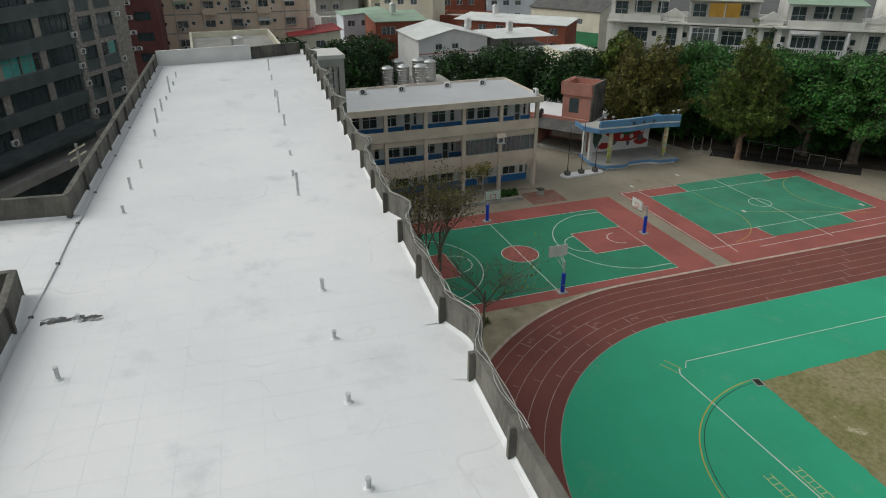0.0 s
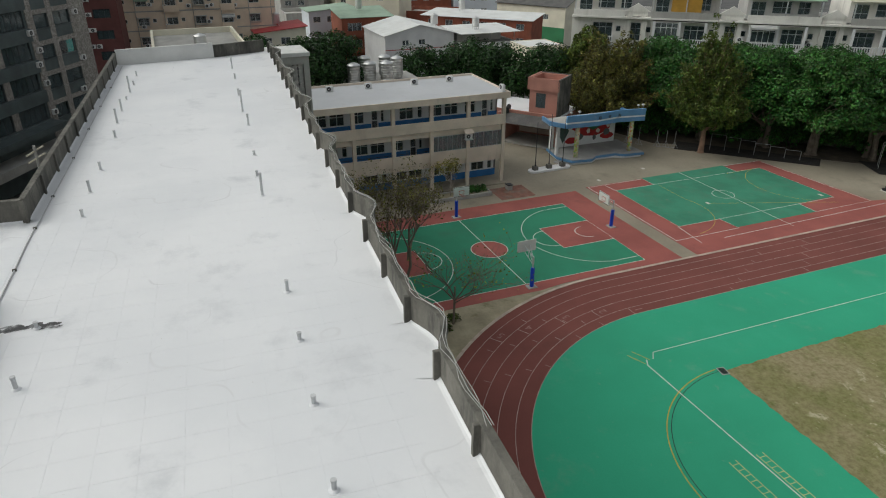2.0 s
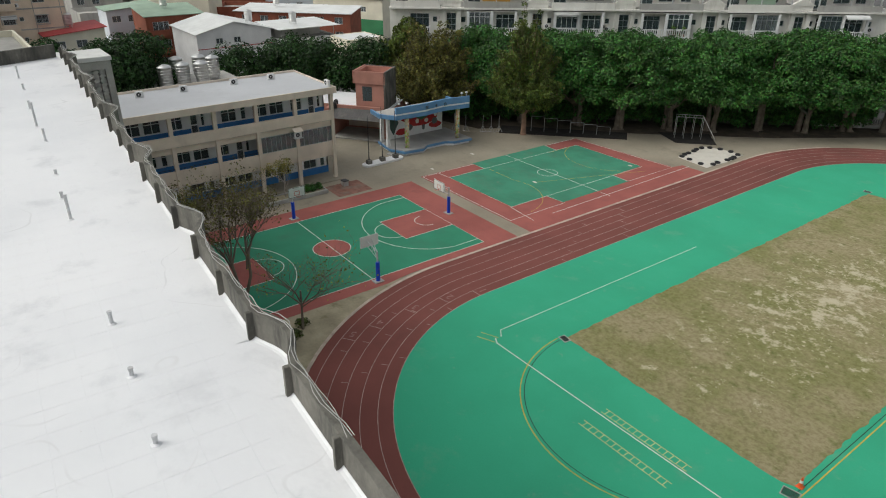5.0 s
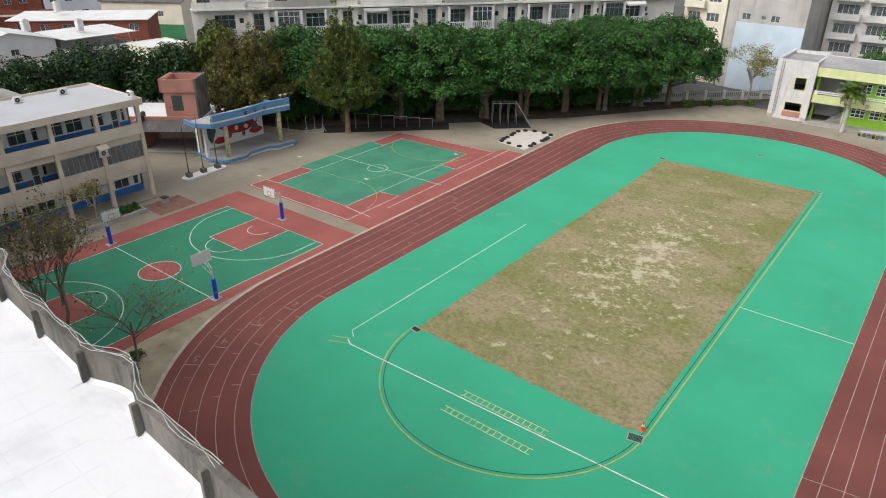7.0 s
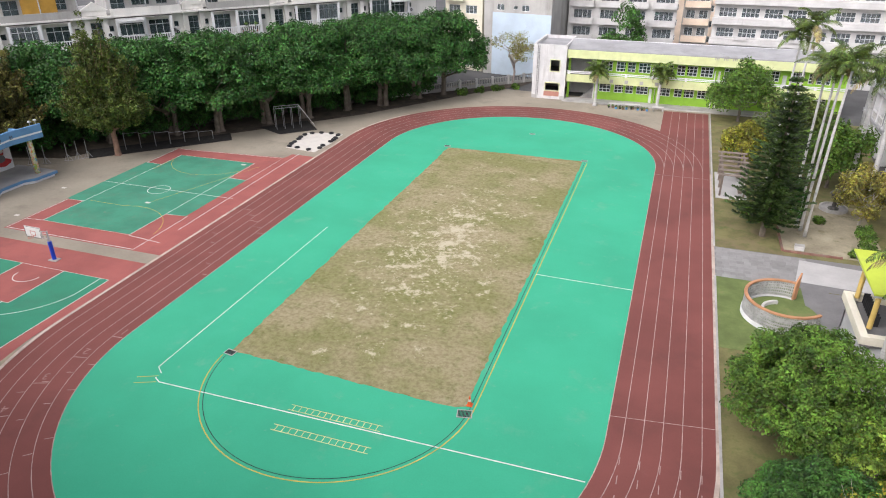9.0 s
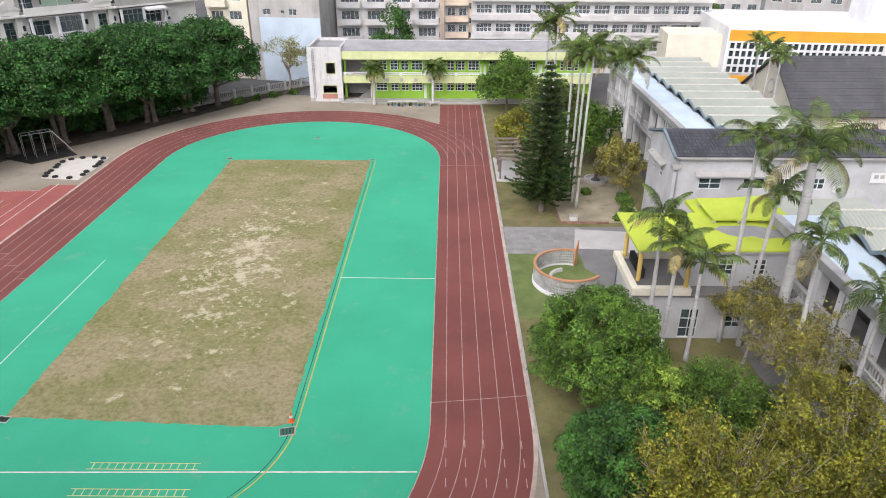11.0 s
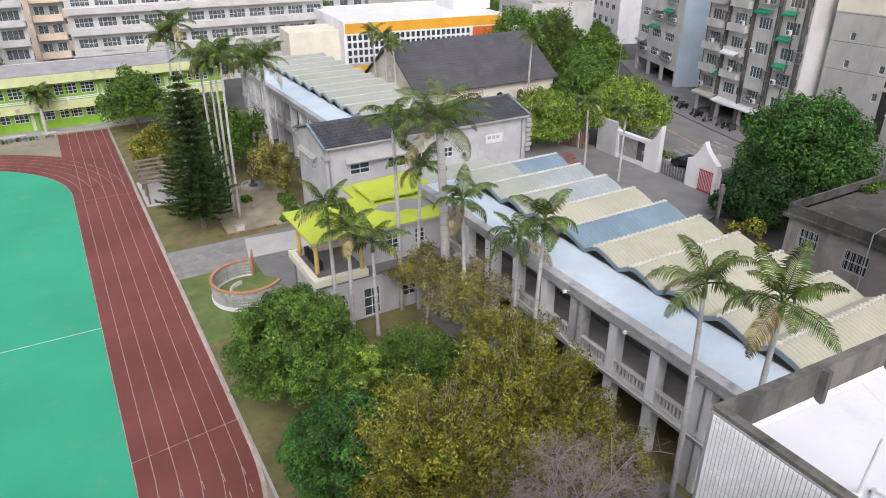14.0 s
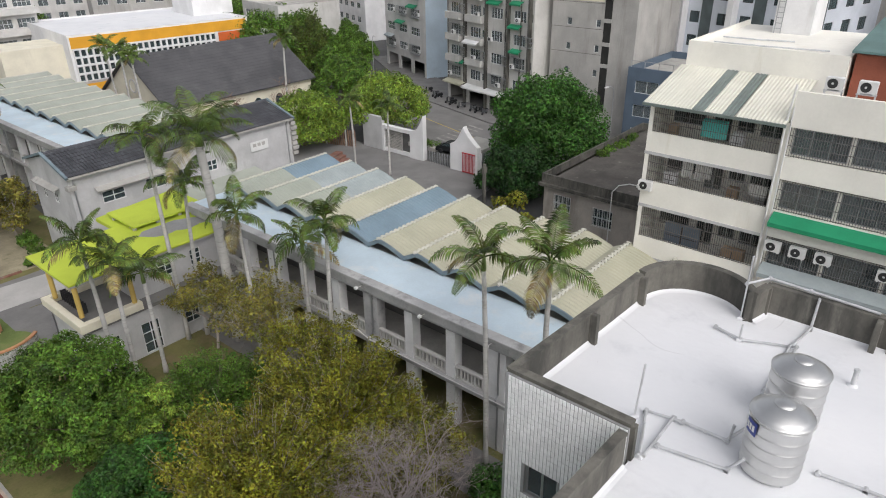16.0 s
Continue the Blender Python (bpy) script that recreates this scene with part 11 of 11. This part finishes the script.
for i, (x, y) in enumerate(((-74.5, 71.0), (-68.5, 77.0), (-63.0, 80.5), (-59.0, 86.5), (-54.5, 91.0), (-50.5, 97.0), (-46.0, 101.5), (-42.6, 107.5), (-39.2, 112.0), (-67.0, 84.5), (-58.0, 95.0), (-49.0, 106.5), (-77.0, 76.0), (-82.0, 69.5))):
    banyan(i, x, y, i * 67)
broad_tree("feathery_tree", "tall feathery green tree with a reddish trunk", -69.4, 67.0, 0, 51, 5.6, 5.6, 2.0, 16.6, 210, 0.5, 1.0, 40000, 0.3, M_casuarina, M_redbark, 0.38, droop=0.9, inner=0.4, spray=True, low=-0.4, cone=0.8)
broad_tree("feathery_tree", "olive-brown feathery tree behind the stage", -82.4, 60.8, 0, 52, 7.6, 7.6, 1.6, 14.4, 200, 0.7, 1.2, 38000, 0.33, M_dullolive, M_bark, 0.35, droop=0.9, inner=0.4, spray=True, low=-0.4, cone=0.6)
# added low trees, set to block light in the hollow behind the trunks
under = broad_tree("understorey_tree", "added low tree that closes the dark hollow under the banyans", -73.5, 76.0, 0, 57, 4.0, 3.0, 0.1, 5.0, 60, 0.8, 1.3, 7000, 0.4, M_banyan, M_bark, 0.15, "trees under the banyans")
for i, (x, y) in enumerate(((-81.0, 66.5), (-77.5, 71.5), (-69.5, 80.0), (-66.0, 84.5), (-62.0, 88.5), (-58.5, 93.0), (-54.5, 97.0), (-51.0, 101.5), (-47.5, 105.5), (-44.5, 109.5), (-85.5, 64.0))):
    copy_thing(under, pose(x, y, 0, 0, 0, 40 + 180 * (i % 2)))
broad_tree("feathery_tree", "olive-green feathery tree behind the pavilion", -92.0, 62.0, 0, 53, 4.2, 4.2, 2.5, 13.0, 70, 0.9, 1.5, 8000, 0.5, M_casuarina, M_bark, 0.3, droop=0.8)
first = broad_tree("dark_tree", "dense dark green tree behind the classroom block", -101, 37.5, 0, 54, 5.2, 5.2, 2.0, 10.4, 75, 1.0, 1.8, 9000, 0.42, M_darkleaf, M_bark, 0.3, "dark trees behind the classrooms")
for x, y, a in ((-100, 44.5, 80), (-98.5, 51, 160), (-96, 57.5, 230), (-104, 48, 300)):
    copy_thing(first, pose(x, y, 0.0, 0, 0, a))
first = broad_tree("dark_tree", "tall dense dark tree behind the stair tower", -92.5, 18.0, 0, 56, 5.0, 5.0, 2.0, 14.8, 95, 1.0, 1.6, 13000, 0.4, M_darkleaf, M_bark, 0.3, "dark trees behind the stair tower")
for x, y, a in ((-97, 12.0, 120), (-97.5, 23.0, 200)):
    copy_thing(first, pose(x, y, 0.0, 0, 0, a))
# slim trees by the basketball court
twig_tree("young_tree", "slim leafless tree in the earth beside the court", -41.8, 18.2, 3, 8.4, 0.75, 0.12, 6, M_darktwig, M_olive, 320, 0.16)
twig_tree("young_tree", "slim tree with a few olive leaves beside the court", -49.2, 16.4, 5, 10.5, 0.6, 0.16, 6, M_darktwig, M_dullolive, 2600, 0.19, stems=2)
twig_tree("young_tree", "slim tree with thinning olive leaves near the parapet", -53.0, 14.0, 9, 9.5, 0.6, 0.14, 6, M_darktwig, M_dullolive, 2200, 0.19)
twig_tree("young_tree", "small tree with tan leaves in the planter", -66.7, 28.4, 12, 4.6, 0.7, 0.07, 4, M_paletwig, M_autumn, 900, 0.16, base=0.3)
rng = random.Random(14)
for x, y, s in ((-41.3, 17.2, 0.5), (-42.3, 18.6, 0.45), (-39.0, 14.6, 0.4)):
    t = thing("weed_tuft", "tuft of low green weeds on bare earth", "plant", x, y, 0.01, 0, "weed tufts")
    m = Mesh(True)
    leaf_cloud(m, [(rng.uniform(-s, s), rng.uniform(-s, s), 0.12, 0.28) for k in range(8)], 320, 0.18, rng)
    m.ob("leaves", M_casuarina, t)
# by the green classrooms
for i, (x, y) in enumerate(((-13.0, 112.4), (-3.2, 113.6))):
    t = palm(x, y, 5, 31, i * 70, 0.26, 30, 2.5, group="fan palms", label="short shaggy palm before the green classrooms")
broad_tree("garden_tree", "rounded mid-green tree by the end of the sprint strip", 9.0, 110.0, 0, 61, 4.4, 4.4, 1.4, 8.6, 60, 0.8, 1.4, 9000, 0.34, M_midgreen, M_bark, 0.22, bare=40)
twig_tree("bare_tree", "spreading grey tree with few leaves by the boundary", -29.5, 123.0, 17, 10.5, 1.25, 0.24, 6, M_greytwig, M_olive, 2600, 0.22, lean=0.3)
broad_tree("dark_tree", "dark tree rising behind the green classrooms", -11.0, 131.0, 0, 62, 3.4, 3.4, 3.0, 13.0, 45, 0.8, 1.5, 5000, 0.42, M_mangogreen, M_bark, 0.22)
for x, y, r in ((-36.0, 112.8, 1.0), (-33.5, 115.5, 0.8), (-31.0, 117.6, 0.9), (-28.0, 120.0, 0.7)):
    t = thing("shrub", "green shrub along the boundary wall", "shrub", x, y, 0.02, 0, "boundary shrubs")
    m = Mesh(True)
    leaf_cloud(m, [(rng.uniform(-r, r), rng.uniform(-r, r), rng.uniform(0.2, 0.7) * r, r * 0.5) for k in range(8)], 500, 0.3, rng)
    m.ob("leaves", M_midgreen, t)
    m = Mesh(True)
    m.tube([(0, 0, -0.05), (0, 0, 0.5)], 0.04, 5)
    m.ob("stem", M_bark, t)

# the conifer: whorls of drooping branches
con = thing("norfolk_pine", "dark green conifer with regular drooping whorls", "conifer", 9.5, 67.6, 0)
rng = random.Random(71)
m = Mesh(True)
m.tube([(0, 0, -0.1), (0.05, 0, 6), (0, 0, 16.2)], [0.3, 0.2, 0.03], 9)
m.ob("trunk", M_bark, con)
m = Mesh(True)
for w in range(19):
    z = 1.9 + w * 0.75
    reach = 3.8 * (1 - ((z - 2.4) / 14.2)) ** 0.75 * (0.75 if w < 2 else 1) + 0.15
    for b in range(11):
        a = b * math.pi / 5.5 + w * 0.55 + rng.uniform(-0.15, 0.15)
        h = Vector((math.cos(a), math.sin(a), 0))
        rr = reach * rng.uniform(0.75, 1.12)
        steps = max(4, int(rr / 0.14))
        for s in range(steps):
            t = (s + 0.5) / steps
            p = h * rr * t + Vector((0, 0, z - 0.34 * rr * t + 0.36 * rr * t * t))
            side = Vector((-h.y, h.x, 0))
            for k in range(7):
                d = (h * rng.uniform(0.1, 0.9) + side * rng.uniform(-1, 1) + Vector((0, 0, rng.uniform(-0.1, 0.45)))).normalized()
                l = rng.uniform(0.22, 0.42) * (1.1 - 0.4 * t)
                n = d.cross(Vector((0, 0, 1))).normalized() * 0.07
                q = p + Vector((rng.uniform(-0.1, 0.1), rng.uniform(-0.1, 0.1), rng.uniform(-0.08, 0.08)))
                m.face(q - n, q + d * l * 0.6 - n * 1.2, q + d * l, q + d * l * 0.6 + n * 1.2, q + n)
m.ob("crown", M_conifer, con)
broad_tree("dark_shrub_tree", "dark bushy small tree beside the conifer", 11.6, 72.0, 0, 63, 1.9, 1.9, 0.6, 4.2, 25, 0.5, 0.9, 3500, 0.26, M_banyan, M_bark, 0.1)
broad_tree("garden_tree", "yellow-green bush behind the pergola", 8.2, 89.0, 0, 64, 2.6, 2.6, 0.5, 5.2, 30, 0.6, 1.0, 4500, 0.28, M_olive, M_bark, 0.12, bare=30)
broad_tree("garden_tree", "dark green tree among the palms", 17.5, 84.0, 0, 65, 4.2, 4.2, 1.2, 7.0, 50, 0.8, 1.4, 8000, 0.36, M_midgreen, M_bark, 0.2)
broad_tree("garden_tree", "dark green tree behind the palm garden", 14.0, 94.0, 0, 66, 4.6, 4.6, 1.2, 8.0, 50, 0.9, 1.5, 8000, 0.38, M_casuarina, M_bark, 0.2, bare=30)
broad_tree("garden_tree", "thin tan-leaved tree beside the tiled house", 19.0, 73.5, 0, 67, 2.6, 2.6, 0.8, 6.2, 35, 0.5, 0.9, 4200, 0.26, M_autumn, M_paletwig, 0.12, bare=60)
for x, y, r in ((17.0, 65.2, 0.6), (18.6, 66.6, 0.8), (18.9, 69.0, 0.9), (15.2, 72.6, 0.6), (19.0, 71.0, 0.8), (8.5, 73.5, 0.7), (7.6, 94.0, 0.8)):
    t = thing("shrub", "low green shrub in the garden", "shrub", x, y, 0.02, 0, "garden shrubs")
    m = Mesh(True)
    leaf_cloud(m, [(rng.uniform(-r, r) * 0.7, rng.uniform(-r, r) * 0.7, rng.uniform(0.2, 0.9) * r, r * 0.5) for k in range(8)], 480, 0.22, rng)
    m.ob("leaves", M_midgreen, t)
    m = Mesh(True)
    m.tube([(0, 0, -0.05), (0, 0, 0.4)], 0.04, 5)
    m.ob("stem", M_bark, t)
# palms
ROYAL = "tall royal palm with a pale grey trunk in the garden"
for i, (x, y, h, k) in enumerate(((13.45, 68.6, 16.2, 1), (13.2, 70.0, 15.6, 2), (13.0, 71.4, 15.0, 1), (12.6, 73.2, 15.2, 2), (11.3, 78.0, 18.0, 3), (10.6, 80.5, 16.6, 1))):
    palm(x, y, h, k, i * 51, 0.13, 12, 2.8, group="royal palms", label=ROYAL)
for i, (x, y, h) in enumerate(((20.6, 79.0, 13.2), (19.6, 83.5, 12.4))):
    palm(x, y, h, 9, i * 95, 0.27, 20, 3.9, group="royal palms", label="shaggy royal palm before the far arcade wing")
palm(22.3, 40.0, 15.3, 4, 20, 0.34, 19, 4.1, group="royal palms", label="large royal palm with a thick grey trunk by the arcade")
SLIM = "slim palm with a pale ringed trunk beside the pavilion"
for i, (x, y, h, k) in enumerate(((13.75, 41.2, 10.3, 5), (14.5, 40.0, 8.9, 6), (16.6, 40.5, 7.1, 5), (19.9, 43.0, 15.2, 5), (21.2, 42.5, 11.6, 6), (21.8, 36.4, 10.7, 6), (23.7, 32.9, 9.0, 5), (23.5, 30.4, 11.3, 6), (23.5, 17.7, 12.7, 6), (23.25, 14.2, 14.0, 5))):
    palm(x, y, h, k, i * 83, 0.15, 10, 2.8, group="slim palms", label=SLIM if y > 20 else "slim palm with a pale trunk before the arcade")
for i, (x, y) in enumerate(((54.1, 60.7), (55.3, 55.9))):
    palm(x, y, 8, 7, i * 60, 0.13, 11, 2.3, group="gate palms", label="thin palm in the yard by the gate")
for i, (x, y) in enumerate(((42.6, 93.0), (43.3, 98.0), (41.8, 88.0), (62.0, 83.6))):
    palm(x, y, 12, 8, i * 75, 0.15, 11, 2.6, group="hall palms", label="slim palm beside the dark-roofed hall")
# trees in the near garden
broad_tree("garden_tree", "rounded fresh green tree beside the track", 9.3, 37.0, 0, 81, 4.3, 4.4, 0.4, 7.2, 230, 0.5, 0.9, 60000, 0.17, M_midgreen, M_bark, 0.18, inner=0.3, low=-0.1)
broad_tree("garden_tree", "yellow-green small tree by the rounded tree", 12.0, 33.0, 0, 82, 2.0, 2.0, 0.6, 4.6, 40, 0.35, 0.65, 7000, 0.17, M_yellowgreen, M_bark, 0.09, low=-0.1)
broad_tree("garden_tree", "dark green low tree by the track verge", 8.8, 27.2, 0, 83, 3.3, 4.0, 0.4, 5.2, 150, 0.45, 0.8, 36000, 0.17, M_mangogreen, M_bark, 0.15, inner=0.3, low=-0.1)
broad_tree("garden_tree", "green tree below the pavilion palms", 15.6, 32.8, 0, 84, 3.9, 3.4, 0.6, 5.0, 130, 0.45, 0.8, 34000, 0.15, M_midgreen, M_bark, 0.15, inner=0.3, spray=True, low=-0.2)
broad_tree("garden_tree", "wide olive-gold tree with twigs showing through", 12.2, 23.6, 0, 85, 5.6, 5.6, 0.8, 7.4, 190, 0.4, 0.85, 66000, 0.16, M_olive, M_paletwig, 0.2, inner=0.3, spray=True, low=-0.2)
broad_tree("garden_tree", "wide olive-gold tree near the arcade", 18.7, 24.8, 0, 86, 5.5, 5.5, 0.8, 7.4, 180, 0.4, 0.85, 60000, 0.16, M_olive, M_paletwig, 0.2, inner=0.3, spray=True, low=-0.2)
broad_tree("garden_tree", "olive-gold tree below the roof corner", 19.9, 20.2, 0, 87, 3.0, 3.4, 0.5, 5.2, 120, 0.4, 0.8, 38000, 0.16, M_olive, M_paletwig, 0.16, inner=0.3, spray=True, low=-0.2)
broad_tree("garden_tree", "green underplanting at the arcade foot", 21.0, 13.5, 0, 88, 2.4, 2.8, 0.3, 3.6, 40, 0.5, 0.9, 12000, 0.18, M_mangogreen, M_bark, 0.1)
twig_tree("bare_tree", "bare grey tree with a dense fan of twigs", 16.0, 17.4, 26, 8.0, 1.3, 0.085, 6, M_greytwig, stems=5, lean=0.35)
twig_tree("bare_tree", "nearly leafless tree between the palms", 22.0, 35.4, 27, 6.8, 0.9, 0.13, 6, M_paletwig, M_autumn, 5500, 0.17, stems=2)
twig_tree("bare_tree", "thin tan-leaved tree near the pavilion wall", 20.6, 40.2, 29, 6.6, 0.85, 0.12, 6, M_paletwig, M_autumn, 5000, 0.17)
twig_tree("bare_tree", "twiggy tan-leaved tree by the arcade path", 20.6, 31.0, 33, 6.6, 0.9, 0.12, 6, M_paletwig, M_olive, 6000, 0.16)
# street and gate trees
broad_tree("street_tree", "dense round dark green tree by the street", 67.0, 41.2, 0, 91, 6.0, 6.6, 0.8, 11.6, 190, 1.1, 1.6, 42000, 0.31, M_mangogreen, M_bark, 0.3)
broad_tree("street_tree", "dark tree in the shade beside the gatehouse", 59.6, 39.8, 0, 92, 4.4, 4.2, 0.3, 5.4, 80, 0.8, 1.3, 15000, 0.32, M_darkleaf, M_bark, 0.2)
broad_tree("garden_tree", "pale green bush behind the arcade", 47.5, 32.8, 0, 93, 2.8, 2.6, 0.4, 5.4, 35, 0.5, 0.9, 5000, 0.3, M_olive, M_bark, 0.12)
broad_tree("street_tree", "bright yellow-green tree over the gate wall", 67.2, 67.5, 0, 94, 5.6, 5.4, 1.8, 8.4, 110, 0.8, 1.3, 20000, 0.3, M_yellowgreen, M_bark, 0.22)
broad_tree("street_tree", "bright green tree behind the fence", 56.5, 73.5, 0, 95, 6.4, 4.6, 0.5, 7.0, 110, 0.8, 1.3, 22000, 0.3, M_yellowgreen, M_bark, 0.2)
broad_tree("street_tree", "green street tree past the hall", 78.0, 90.5, 0, 96, 4.0, 4.0, 1.5, 7.5, 45, 0.8, 1.3, 6000, 0.38, M_midgreen, M_bark, 0.2)
seed_tree = broad_tree("street_tree", "green street tree along the far road", 88.0, 112.0, 0, 97, 5.5, 5.5, 2.0, 11.0, 55, 1.0, 1.8, 7000, 0.5, M_midgreen, M_bark, 0.25, "far street trees")
for i, (x, y) in enumerate(((80.0, 104.0), (92.0, 122.0), (84.0, 118.0), (100.0, 134.0), (76.0, 112.0), (108.0, 150.0), (96, 145), (60, 175), (40, 165), (118.0, 168.0))):
    copy_thing(seed_tree, pose(x, y, 0, 0, 0, i * 77))
broad_tree("street_tree", "thin feathery grey-green tree beside the far road", 81.0, 101.5, 0, 98, 5.2, 5.2, 1.5, 13.5, 110, 0.6, 1.0, 12000, 0.34, M_casuarina, M_bark, 0.25, droop=0.8, inner=0.4, spray=True, cone=0.5)
round_tree = broad_tree("street_tree", "rounded green street tree beside the road", 81.5, 92.5, 0, 99, 4.4, 4.4, 1.6, 8.2, 80, 0.7, 1.2, 12000, 0.34, M_midgreen, M_bark, 0.2, "roadside trees", low=-0.2)
for i, (x, y) in enumerate(((92.0, 101.0), (97.0, 110.0), (104.0, 118.0), (86.0, 121.0), (76.0, 117.0), (94.0, 128.0), (110.0, 132.0), (72.5, 83.0))):
    copy_thing(round_tree, pose(x, y, 0, 0, 0, i * 71))
twig_tree("bare_tree", "bare reddish tree before the dark-roofed hall", 52.0, 83.0, 41, 8.0, 0.9, 0.14, 5, M_redbark)
twig_tree("bare_tree", "bare reddish twiggy tree by the hall windows", 60.0, 82.4, 43, 7.4, 0.9, 0.14, 5, M_redbark)
twig_tree("bare_tree", "bare thin tree at the hall gable", 46.5, 82.0, 47, 7.0, 0.8, 0.12, 5, M_redbark)
